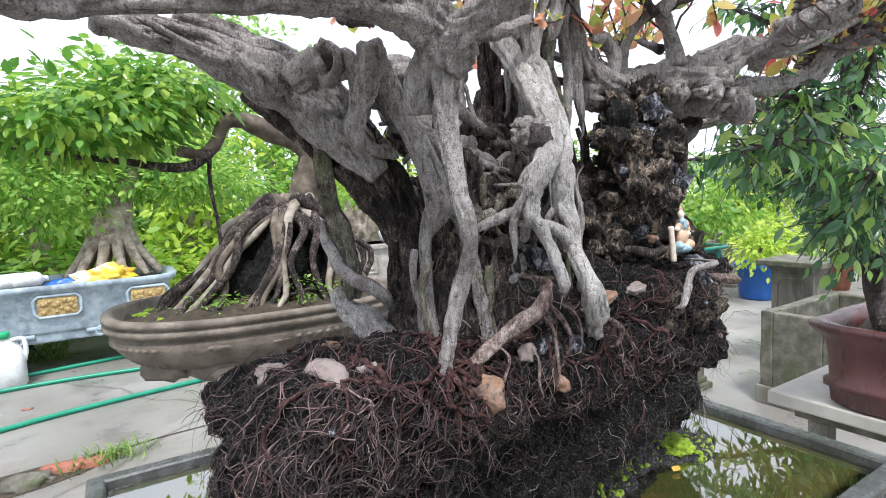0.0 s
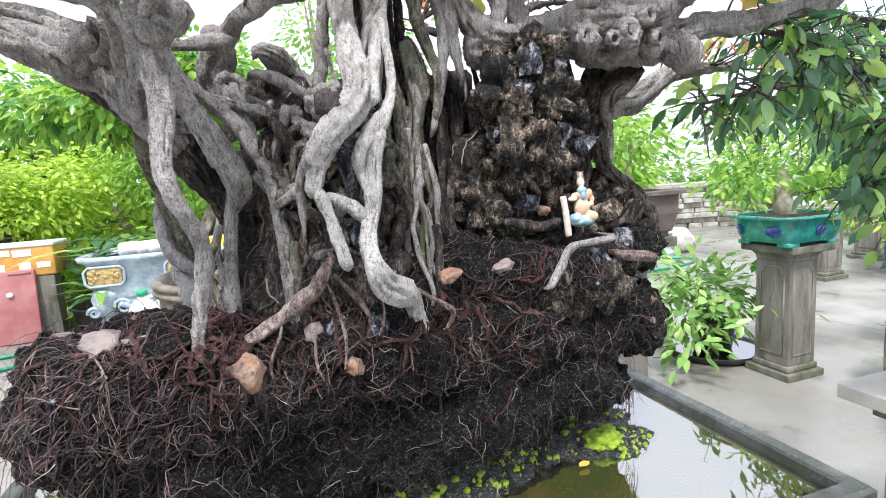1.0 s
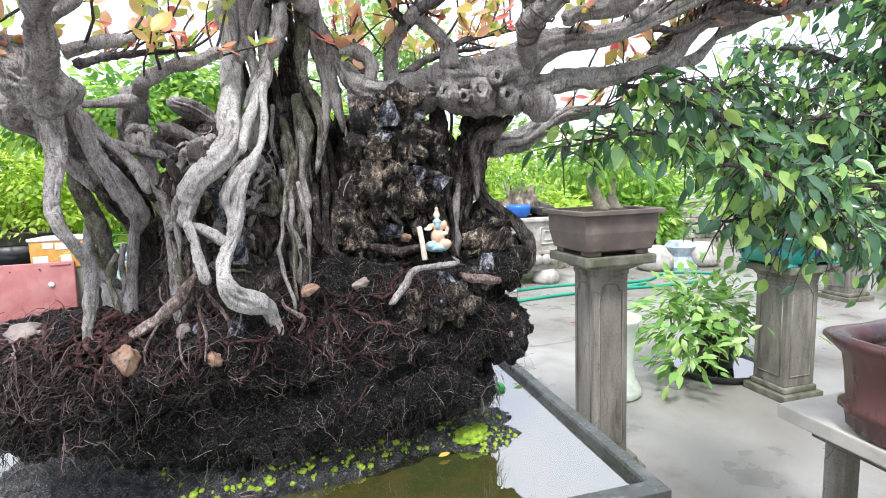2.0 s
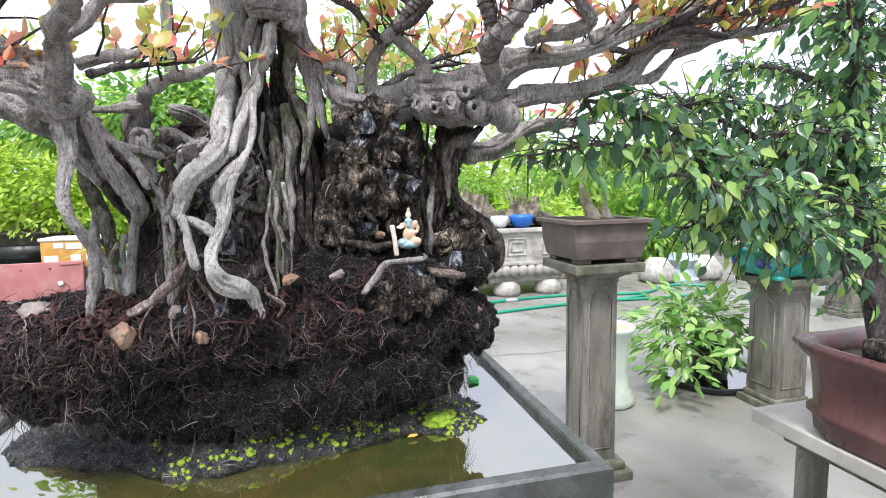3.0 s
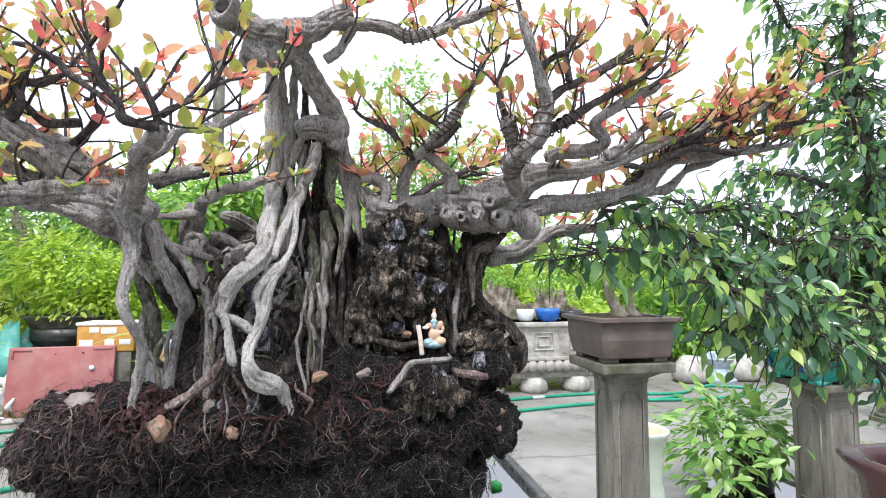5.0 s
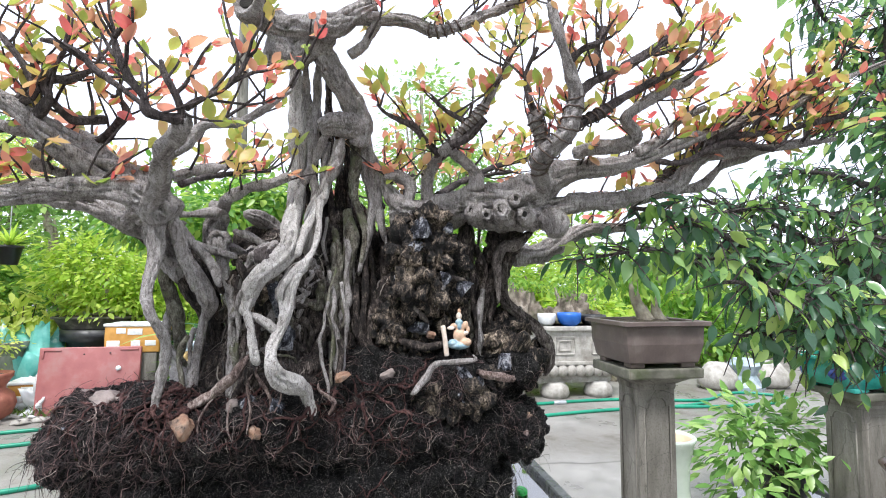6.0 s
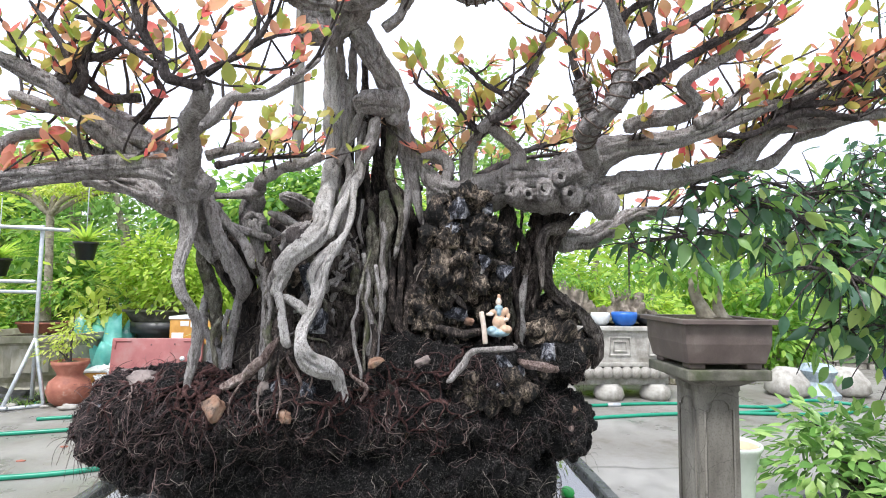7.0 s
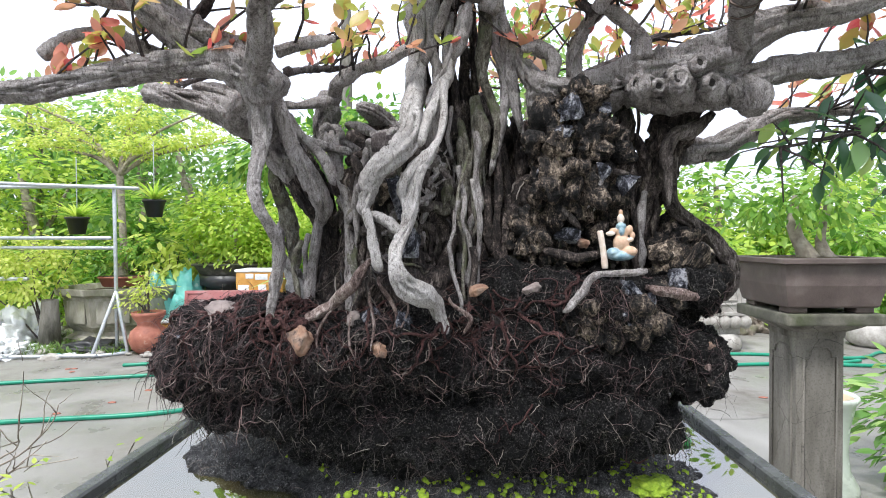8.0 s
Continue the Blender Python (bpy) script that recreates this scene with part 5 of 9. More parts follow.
for i in range(9):
    a = random.uniform(0.1, 0.82)
    z = random.uniform(1.12, 1.27)
    from_ = Vector((a, 0.0, z)) - Vector(TREE)
    ok, at, nn, _ = ball.ray_cast(from_, Vector((0, 1, 0)))
    if ok:
        s = random.uniform(0.002, 0.005)
        stone(at + Vector(TREE), (s, s, s * 0.8), random.choice((ROCK, RED_ROOT, BLUE_ROCK)))

# fine roots wandering over the ball
FINE_ROOT = surface("fine_roots", [(0.0, (0.008, 0.006, 0.006)), (0.46, (0.030, 0.0195, 0.020)), (0.74, (0.088, 0.050, 0.050)), (0.91, (0.24, 0.165, 0.152)), (1.0, (0.50, 0.39, 0.32))], 40, 0.7, 0.3, 200, island=True, random=0.85)
ROOT_HAIR = surface("root_hairs", [(0.0, (0.008, 0.007, 0.007)), (0.5, (0.05, 0.044, 0.042)), (0.8, (0.20, 0.17, 0.15)), (1.0, (0.52, 0.46, 0.40))], 40, 0.7, 0.3, 200, island=True, random=0.85)


def creeping_root(surf, start, heading, length, r0, r1, free=0.0, lift=0.6, wander=0.22):
    rows = []
    p, d = Vector(start), Vector(heading).normalized()
    n = max(4, int(length / 0.007))
    for i in range(n):
        ok, at, nn, _ = surf.closest_point_on_mesh(p)
        k = i / (n - 1)
        r = r0 + (r1 - r0) * k
        if k < 1.0 - free:
            p = at + nn * (r * lift + 0.0006 + 0.003 * abs(noise.noise(p * 60)))
        rows.append((*(p), r))
        d = (d + Vector((random.gauss(0, wander), random.gauss(0, wander), random.gauss(-0.05 if k < 1 - free else -0.3, 1.3 * wander)))).normalized()
        if k < 1.0 - free:
            d = (d - nn * d.dot(nn)).normalized()
        p = p + d * 0.007
    return rows


def place_on(surf):
    """A random place on the parts of the ball that lie open to the front, the sides and above."""
    while True:
        k = random.random()
        if k < 0.7:
            o, d = (random.uniform(0.02, 0.88), -0.2, random.uniform(1.07, 1.33)), (random.gauss(0, 0.25), 1, random.gauss(0, 0.12))
        elif k < 0.85:
            o, d = (random.uniform(0.02, 0.88), random.uniform(0.35, 0.7), 1.6), (0, 0, -1)
        elif k < 0.93:
            o, d = (-0.3, random.uniform(0.4, 0.7), random.uniform(1.12, 1.28)), (1, 0, 0)
        else:
            o, d = (random.uniform(0.1, 0.82), random.uniform(0.4, 0.6), 0.9), (0, 0, 1)
        ok, at, nn, _ = surf.ray_cast(Vector(o) - Vector(TREE), Vector(d).normalized())
        if ok:
            return at, nn


bm = bmesh.new()
for i in range(150):
    # a tuft: roots that leave one place in about one direction
    at, nn = place_on(ball)
    while at.z + TREE[2] < 1.17 and random.random() < 0.75:
        at, nn = place_on(ball)
    way = Vector((random.gauss(0, 0.7), random.gauss(-0.1, 0.4), random.gauss(-0.5, 0.5)))
    for k in range(random.randint(3, 13)):
        spot = at + Vector((random.gauss(0, 0.012), random.gauss(0, 0.008), random.gauss(0, 0.010)))
        r = random.choice((0.00022, 0.0003, 0.0003, 0.0004, 0.0006))
        tube(bm, creeping_root(ball, spot, way + Vector((random.gauss(0, 0.35), random.gauss(0, 0.3), random.gauss(0, 0.35))), random.uniform(0.03, 0.13), r, r * 0.4,
                               random.choice((0, 0.15, 0.3, 0.5))), 4, cap=False)
for i in range(1150):
    # the matted roots that stream from the foot of the trunks over the overhanging end
    q = Vector((random.gauss(0.19, 0.065), random.uniform(0.33, 0.47), random.gauss(1.232, 0.026)))
    ok, at, nn, _ = ball.closest_point_on_mesh(q - Vector(TREE))
    away = (q - Vector((0.285, 0.42, 1.285))).normalized()
    r = random.choice((0.00022, 0.0003, 0.0004, 0.0005, 0.0007))
    tube(bm, creeping_root(ball, at, away + Vector((random.gauss(0, 0.22), random.gauss(0, 0.2), random.gauss(-0.25, 0.25))), random.uniform(0.03, 0.11), r, r * 0.4, random.choice((0, 0, 0.2, 0.45)), wander=0.11), 4, cap=False)
part("fine_roots", bm, FINE_ROOT, tree, "tufts of fine maroon roots", kind="stuff")
bm = bmesh.new()
for i in range(1700):
    at, nn = place_on(ball)
    r = random.choice((0.0002, 0.00025, 0.0003, 0.0004))
    tube(bm, creeping_root(ball, at, (random.gauss(0, 0.8), random.gauss(-0.3, 0.4), random.gauss(-0.4, 0.6)), random.uniform(0.012, 0.05), r, r * 0.5, random.choice((0, 0.4, 0.8))), 4, cap=False)
for i in range(260):
    # hairs hanging from the overhanging edges
    side = random.random()
    x = random.uniform(0.08, 0.20) if side < 0.35 else random.uniform(0.72, 0.83) if side < 0.7 else random.uniform(0.15, 0.8)
    ok, at, nn, _ = ball.closest_point_on_mesh(Vector((x, random.uniform(0.38, 0.55), 1.10)) - Vector(TREE))
    tube(bm, creeping_root(ball, at, (random.gauss(0, 0.5), random.gauss(-0.1, 0.3), -1), random.uniform(0.025, 0.07), 0.0005, 0.00025, 0.85), 4, cap=False)
for i in range(420):
    ok, at, nn, _ = mound.closest_point_on_mesh(Vector((random.uniform(0.03, 0.8), random.uniform(0.3, 0.75), 1.1)) - Vector(TREE))
    if at.z + TREE[2] > 1.012:
        tube(bm, creeping_root(mound, at, (random.gauss(0, 1), random.gauss(0, 1), 0), random.uniform(0.02, 0.07), 0.0005, 0.00025), 4, cap=False)
part("root_hairs", bm, ROOT_HAIR, tree, "scattered pale and dark root hairs", kind="stuff")
creepers = []
for foot, count in (((0.259, 0.357, 1.278), 11), ((0.28, 0.41, 1.278), 6), ((0.30, 0.372, 1.264), 6), ((0.457, 0.37, 1.25), 6)):
    for i in range(count):
        a = -2.9 + 2.7 * (i + random.random()) / count
        ok, at, nn, _ = ball.closest_point_on_mesh(Vector(foot) + Vector((0.006 * math.cos(a), 0.006 * math.sin(a), 0)) - Vector(TREE))
        r = random.choice((0.0012, 0.0016, 0.0021, 0.0028))
        rows = creeping_root(ball, at, (math.cos(a), math.sin(a), -0.35), random.uniform(0.06, 0.16), r, r * 0.35, wander=0.14)
        fork = rows[len(rows) // 2]
        creepers.append((rows, [creeping_root(ball, fork[:3], (math.cos(a + 0.5), math.sin(a + 0.5), -0.6), random.uniform(0.03, 0.07), fork[3] * 0.7, fork[3] * 0.25, wander=0.14)]))
for i in range(105):
    at, nn = place_on(ball)
    if i < 96:
        at = Vector((random.uniform(0.12, 0.6), random.uniform(0.37, 0.5), random.uniform(1.24, 1.29))) - Vector(TREE)
        ok, at, nn, _ = ball.closest_point_on_mesh(at)
    r = random.choice((0.0006, 0.0008, 0.001, 0.0012, 0.0015, 0.0024))
    rows = creeping_root(ball, at, (random.gauss(0, 0.7), -0.5, -0.6), random.uniform(0.06, 0.2), r, r * 0.4)
    forks = []
    for _ in range(2):
        fork = rows[random.randrange(2, len(rows))]
        forks.append(creeping_root(ball, fork[:3], (random.gauss(0, 0.8), -0.3, -0.7), random.uniform(0.03, 0.08), fork[3] * 0.7, fork[3] * 0.25))
    creepers.append((rows, forks))
for rows, forks in creepers:
    bm = bmesh.new()
    tube(bm, rows, 7, 0.0, 0.2, grain=200)
    for fork in forks:
        tube(bm, fork, 6, 0.0, 0.2, grain=200)
    part("surface_root", bm, random.choice((MAROON_ROOT, MAROON_ROOT, MAROON_ROOT, RED_ROOT if rows[0][3] < 0.0013 else MAROON_ROOT)), tree)
# roots running down over the old wood
for i in range(46):
    x = random.uniform(0.315, 0.47)
    ok, at, nn, _ = core.ray_cast(Vector((x, 0.2, random.uniform(1.36, 1.50))) - Vector(TREE), Vector((0, 1, 0)))
    if ok:
        r = random.choice((0.0022, 0.003, 0.004, 0.0055, 0.007))
        rows = creeping_root(core, at, (random.gauss(0, 0.25), 0, -1), random.uniform(0.06, 0.17), r, r * 0.7, lift=0.5)
        bm = bmesh.new()
        tube(bm, rows, 12, 0.003, 0.2, True, (0, 0, 0), 70)
        part("clinging_root", bm, random.choice((DARK_SHADE_BARK, BROWN_BARK, BARK, GREEN_BARK, BROWN_BARK)), tree)
bm = bmesh.new()
for i in range(240):
    x = random.uniform(0.30, 0.66)
    ok, at, nn, _ = core.ray_cast(Vector((x, 0.2, random.uniform(1.28, 1.52))) - Vector(TREE), Vector((0, 1, 0)))
    if ok:
        r = random.choice((0.0004, 0.0006, 0.0009, 0.0014))
        tube(bm, creeping_root(core, at, (random.gauss(0, 0.4), -0.2, -1), random.uniform(0.03, 0.12), r, r * 0.5, random.choice((0, 0, 0.4))), 5, cap=False)
part("root_hairs", bm, ROOT_HAIR, tree, "thin dark and pale roots in the hollows", kind="stuff")
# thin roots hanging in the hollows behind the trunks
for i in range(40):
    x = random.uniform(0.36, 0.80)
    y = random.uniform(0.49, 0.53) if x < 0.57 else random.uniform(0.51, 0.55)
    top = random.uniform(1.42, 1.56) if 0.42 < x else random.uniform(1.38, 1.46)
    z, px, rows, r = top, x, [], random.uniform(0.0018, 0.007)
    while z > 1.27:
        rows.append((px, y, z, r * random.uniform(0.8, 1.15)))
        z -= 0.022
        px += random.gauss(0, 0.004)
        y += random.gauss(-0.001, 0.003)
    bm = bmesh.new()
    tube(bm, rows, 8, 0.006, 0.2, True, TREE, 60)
    part("hanging_root", bm, random.choice((DARK_SHADE_BARK, DARK_SHADE_BARK, GREEN_BARK, BARK)), tree)

for i in range(16):
    x = random.uniform(0.26, 0.5)
    y, top = random.uniform(0.405, 0.455), random.uniform(1.33, 1.46)
    z, px, rows, r = top, x, [], random.uniform(0.002, 0.005)
    while z > 1.26:
        rows.append((px, y, z, r * random.uniform(0.8, 1.15)))
        z -= 0.018
        px += random.gauss(0, 0.004)
        y += random.gauss(-0.0015, 0.003)
    if len(rows) > 3:
        bm = bmesh.new()
        tube(bm, rows, 8, 0.006, 0.2, True, TREE, 60)
        part("hanging_root", bm, random.choice((DARK_SHADE_BARK, DARK_SHADE_BARK, GREEN_BARK, BARK)), tree)
# sawn ends, knots
CUT = surface("wound_hollow_shade", [(0.3, (0.01, 0.009, 0.008)), (0.6, (0.05, 0.042, 0.036)), (0.8, (0.16, 0.14, 0.12))], 120, 0.9, 1.0, 340, bump_dist=0.008)


def cut_end(loc, toward, r):
    """A healed-over pruning wound: a rough collar of bark round a dark hollow."""
    bm = bmesh.new()
    lathe(bm, [(r * 1.0, -r), (r * 1.12, -0.3 * r), (r * 1.1, 0.25 * r), (r * 0.95, 0.5 * r), (r * 0.76, 0.45 * r), (r * 0.6, 0.15 * r), (0.001, 0.05 * r)], 22)
    oval = 0.78 + 0.22 * noise.noise(Vector(loc) * 70)
    for v in bm.verts:
        v.co *= 1 + 0.42 * noise.noise(v.co / r * 1.1 + Vector(loc) * 30) + 0.16 * noise.noise(v.co / r * 4)
        v.co.x *= oval
    ob = part("cut_stub", bm, BARK, tree)
    ob.matrix_basis = Matrix.Translation(Vector(loc) - Vector(toward).normalized() * 0.4 * r - Vector(TREE)) @ Vector(toward).to_track_quat("Z", "Y").to_matrix().to_4x4()
    # near-black disc stands in for the shade inside the wound's hollow
    bm = bmesh.new()
    lathe(bm, [(r * 0.6 * 0.8, 0.14 * r), (r * 0.5 * 0.8, 0.22 * r), (r * 0.3 * 0.8, 0.19 * r), (0.001, 0.16 * r)], 16)
    part("heartwood", bm, CUT, ob, "dark disc painted as the shade in the hollow")


for loc, toward, r in (((0.303, 0.462, 1.500), (0.0, -1, -0.05), 0.0165), ((0.297, 0.491, 1.553), (0, -0.1, 1), 0.017), ((0.196, 0.44, 1.541), (-0.6, -0.8, 0.1), 0.017), ((0.706, 0.436, 1.556), (-0.2, -1, 0), 0.0098),
                       ((0.750, 0.412, 1.556), (0.05, -1, 0.1), 0.0115), ((0.775, 0.410, 1.574), (0.2, -1, 0.2), 0.0095),
                       ((0.36, 0.34, 1.832), (-0.3, -1, 0.1), 0.022), ((0.725, 0.41, 1.545), (0.0, -1, -0.3), 0.008), ((0.79, 0.41, 1.548), (0.3, -1, -0.2), 0.010),
                       ((0.505, 0.44, 1.687), (0.2, -1, 0.1), 0.010)):
    cut_end(loc, toward, r)

# training wire
WIRE = surface("brown_wire", [(0.3, (0.05, 0.035, 0.028)), (0.7, (0.12, 0.09, 0.075))], 80, 0.45, 0.1, 200, metal=0.6)
for rows, (a, b, turns) in COILS:
    i0, i1 = int(a * len(rows)), int(b * len(rows))
    pts = []
    for k in range(turns * 14 + 1):
        f = i0 + (i1 - i0) * k / (turns * 14)
        i = min(int(f), len(rows) - 2)
        c = Vector(rows[i][:3])
        d = (Vector(rows[i + 1][:3]) - c).normalized()
        s = d.orthogonal().normalized()
        o = d.cross(s)
        ang = 2 * math.pi * k / 14
        pts.append((*(c + (s * math.cos(ang) + o * math.sin(ang)) * (rows[i][3] * 1.12 + 0.001)), 0.0014))
    bm = bmesh.new()
    tube(bm, pts, 6, origin=TREE)
    part("training_wire", bm, WIRE, tree, "brown training wire wound round a branch")


# ---- leaves ----
def leaf_bm(bm, base, along, up, length, width, droop=0.25, fold=0.25, rows=5):
    along = Vector(along).normalized()
    side = along.cross(Vector(up))
    side = side.normalized() if side.length > 1e-4 else along.orthogonal().normalized()
    nrm = side.cross(along)
    prev = None
    shape = [0.0, 0.66, 1.0, 0.97, 0.66, 0.0] if rows == 5 else [0.0, 0.95, 0.8, 0.0]
    for i, w in enumerate(shape):
        u = i / (len(shape) - 1)
        c = Vector(base) + along * (length * u) - nrm * (droop * length * u * u)
        h = w * width * 0.5
        mid = bm.verts.new(c - nrm * fold * h)
        cur = (mid,) if w == 0 else (bm.verts.new(c - side * h), mid, bm.verts.new(c + side * h))
        if prev:
            if len(prev) == 1:
                bm.faces.new((prev[0], cur[1], cur[0]))
                bm.faces.new((prev[0], cur[2], cur[1]))
            elif len(cur) == 1:
                bm.faces.new((prev[0], prev[1], cur[0]))
                bm.faces.new((prev[1], prev[2], cur[0]))
            else:
                bm.faces.new((prev[0], prev[1], cur[1], cur[0]))
                bm.faces.new((prev[1], prev[2], cur[2], cur[1]))
        prev = cur


YOUNG = [(0.0, (0.62, 0.05, 0.08)), (0.14, (0.72, 0.16, 0.15)), (0.30, (0.76, 0.33, 0.24)), (0.48, (0.70, 0.42, 0.24)), (0.60, (0.62, 0.52, 0.14)), (0.78, (0.42, 0.52, 0.11)), (1.0, (0.17, 0.33, 0.07))]
YOUNG_LEAF = surface("young_red_leaf", YOUNG, 2.2, 0.38, 0.15, 30, random=0.72, through=0.52)
YOUNG_LEAVES = surface("young_red_leaves", YOUNG, 60, 0.38, 0.15, 250, island=True, random=0.75, through=0.52)
leaf_kinds = []
for k in range(5):
    bm = bmesh.new()
    leaf_bm(bm, (0, 0, 0), (1, 0, 0), (0, 0, 1), 1.0, 0.54 + 0.04 * k, -0.12 + 0.11 * k, 0.35)
    leaf_kinds.append(mesh_of("leaf", bm, YOUNG_LEAF))

rng = random.Random(7)
shoots, rest = bmesh.new(), bmesh.new()
leaf_spots = []
for name, twig, rows in SHOOTS:
    n = len(rows)
    first = 0.2 if twig else 0.32
    i = int(n * first)
    while i < n:
        r = rows[i]
        if r[3] < 0.016:
            tang = Vector(rows[min(i + 2, n - 1)][:3]) - Vector(rows[max(i - 2, 0)][:3])
            tang = tang.normalized() if tang.length else Vector((0, 0, 1))
            tip = i > n - 3
            for _ in range(2 if tip else 1):
                d = (tang * 0.7 + Vector((rng.gauss(0, 0.7), rng.gauss(0, 0.6), rng.gauss(0.55, 0.4)))).normalized()
                ln = rng.choice((rng.uniform(0.03, 0.08), rng.uniform(0.05, 0.13)))
                p = Vector(r[:3])
                pts, rr = [], min(r[3] * 0.8, rng.uniform(0.0014, 0.0024))
                m = 6
                for k in range(m):
                    pts.append((*p, rr * (1 - 0.55 * k / m)))
                    p = p + d * (ln / (m - 1))
                    d = (d + Vector((rng.gauss(0, 0.16), rng.gauss(0, 0.16), rng.gauss(0.07, 0.13)))).normalized()
                tube(shoots, pts, 5, origin=TREE)
                for k in range(rng.choice((4, 5, 5, 6, 7, 8))):
                    q = Vector(pts[-1 - min(k // 2, 4)][:3])
                    ld = (d * 0.9 + Vector((rng.gauss(0, 0.65), rng.gauss(0, 0.65), rng.gauss(0.15, 0.5)))).normalized()
                    leaf_spots.append((q, ld, rng.choice((rng.uniform(0.012, 0.022), rng.uniform(0.017, 0.033)))))
        i += rng.randint(1, 4)
part("shoots", shoots, TWIG, tree, "thin dark shoots", kind="stuff")
leaf_spots.sort(key=lambda s: s[0].y)
for k, (q, d, ln) in enumerate(leaf_spots):
    if q.y < 0.26:
        ln *= 0.74
    if k < 300:
        ob = part("leaf", leaf_kinds[rng.randrange(5)], None, tree)
        turn = d.to_track_quat("X", "Z").to_matrix().to_4x4() @ Matrix.Rotation(rng.uniform(-1.4, 1.4), 4, "X")
        ob.matrix_basis = Matrix.Translation(q - Vector(TREE)) @ turn @ Matrix.Diagonal((ln, ln, ln, 1))
    else:
        leaf_bm(rest, q - Vector(TREE), d, (rng.gauss(0, 0.5), rng.gauss(-0.4, 0.5), 1), ln, ln * rng.uniform(0.48, 0.68), rng.uniform(-0.1, 0.3), 0.3)
part("leaves", rest, YOUNG_LEAVES, tree, "red, orange and yellow-green young leaves", kind="stuff")

# ---- small things standing on the root ball and in the water ----
GLAZE_BODY = surface("painted_clay_tan", [(0.3, (0.45, 0.27, 0.17)), (0.7, (0.66, 0.47, 0.34))], 120, 0.5, 0.2, 400)
GLAZE_BLUE = surface("painted_clay_blue", [(0.3, (0.10, 0.22, 0.28)), (0.7, (0.38, 0.50, 0.55))], 150, 0.4, 0.2, 400)
GLAZE_PALE = surface("painted_clay_pale", [(0.3, (0.55, 0.42, 0.33)), (0.7, (0.78, 0.70, 0.62))], 120, 0.5, 0.2, 400)
fig_z = 1.331
bm = bmesh.new()


LUMPS = []


def blob(c, r, idx, sub=2):
    LUMPS.append((c, r, idx))
    made = bmesh.ops.create_icosphere(bm, subdivisions=sub, radius=1.0)
    for v in made["verts"]:
        v.co = Vector((c[0] + v.co.x * r[0], c[1] + v.co.y * r[1], c[2] + v.co.z * r[2])) * 1.0
    for f in {f for v in made["verts"] for f in v.link_faces}:
        f.material_index = idx


for lump_ in (((0.0, 0, 0.006), (0.018, 0.013, 0.007), 1), ((-0.010, -0.004, 0.010), (0.008, 0.008, 0.006), 1), ((0.010, -0.004, 0.011), (0.010, 0.009, 0.007), 0), ((0.001, 0, 0.022), (0.0102, 0.009, 0.012), 0),
              ((0.002, 0, 0.035), (0.0082, 0.0066, 0.010), 0), ((0.0, -0.003, 0.0425), (0.0064, 0.0052, 0.0048), 1), ((0.0, -0.006, 0.037), (0.0036, 0.003, 0.006), 1), ((0.0005, 0, 0.052), (0.0047, 0.0047, 0.006), 2), ((0.001, 0.001, 0.0595), (0.0028, 0.0028, 0.0046), 0),
              ((-0.0085, -0.002, 0.037), (0.0058, 0.0034, 0.0038), 0), ((-0.0135, -0.004, 0.0335), (0.006, 0.003, 0.003), 2), ((0.0112, -0.001, 0.038), (0.0044, 0.0036, 0.0062), 0), ((0.0148, -0.001, 0.031), (0.0032, 0.0034, 0.0052), 0), ((0.0102, -0.004, 0.0255), (0.0052, 0.0034, 0.003), 2)):
    blob(*lump_, 3)


def figurine_mesh():
    """The clay lumps pressed into one body, glazed lump by lump."""
    me = bpy.data.meshes.new("figurine")
    bm.to_mesh(me)
    bm.free()
    tmp = new("figurine", me)
    mod = tmp.modifiers.new("melt", "REMESH")
    mod.mode, mod.voxel_size = "VOXEL", 0.0009
    done = bpy.data.meshes.new_from_object(tmp.evaluated_get(bpy.context.evaluated_depsgraph_get()))
    bpy.data.objects.remove(tmp)
    done.materials.clear()
    for m in (GLAZE_BODY, GLAZE_BLUE, GLAZE_PALE):
        done.materials.append(m)
    for p in done.polygons:
        c = p.center
        p.material_index = min(LUMPS, key=lambda l: sum(((c[i] - l[0][i]) / l[1][i]) ** 2 for i in range(3)))[2]
    done.shade_smooth()
    return done


figure = new("figurine", figurine_mesh())
figure.location = (0.682, 0.424, fig_z)
tagged(figure, "tiny glazed clay figurine seated on the root ball", "figurine")
stick = thing("white_stick", "short pale peeled stick standing beside the figurine", "stick", (0.662, 0.421, 1.322))
bm = bmesh.new()
tube(bm, [(0, 0, 0, 0.0042), (-0.002, 0, 0.02, 0.004), (-0.006, 0, 0.045, 0.0038)], 10, 0.004, 0.08, grain=80)
part("stick", bm, GLAZE_PALE, stick)

MOSS = surface("bright_moss", [(0.3, (0.16, 0.26, 0.02)), (0.5, (0.30, 0.46, 0.03)), (0.7, (0.46, 0.62, 0.06))], 120, 0.9, 1.0, 320, bump_dist=0.006)


def moss_spot(x, y, r, h):
    ok, at, nn, _ = mound.ray_cast(Vector((x, y, 1.3)) - Vector(TREE), Vector((0, 0, -1)))
    if not ok or at.z + TREE[2] < WATER_Z + 0.001:
        return None
    return (x, y, at.z + TREE[2], r, h)


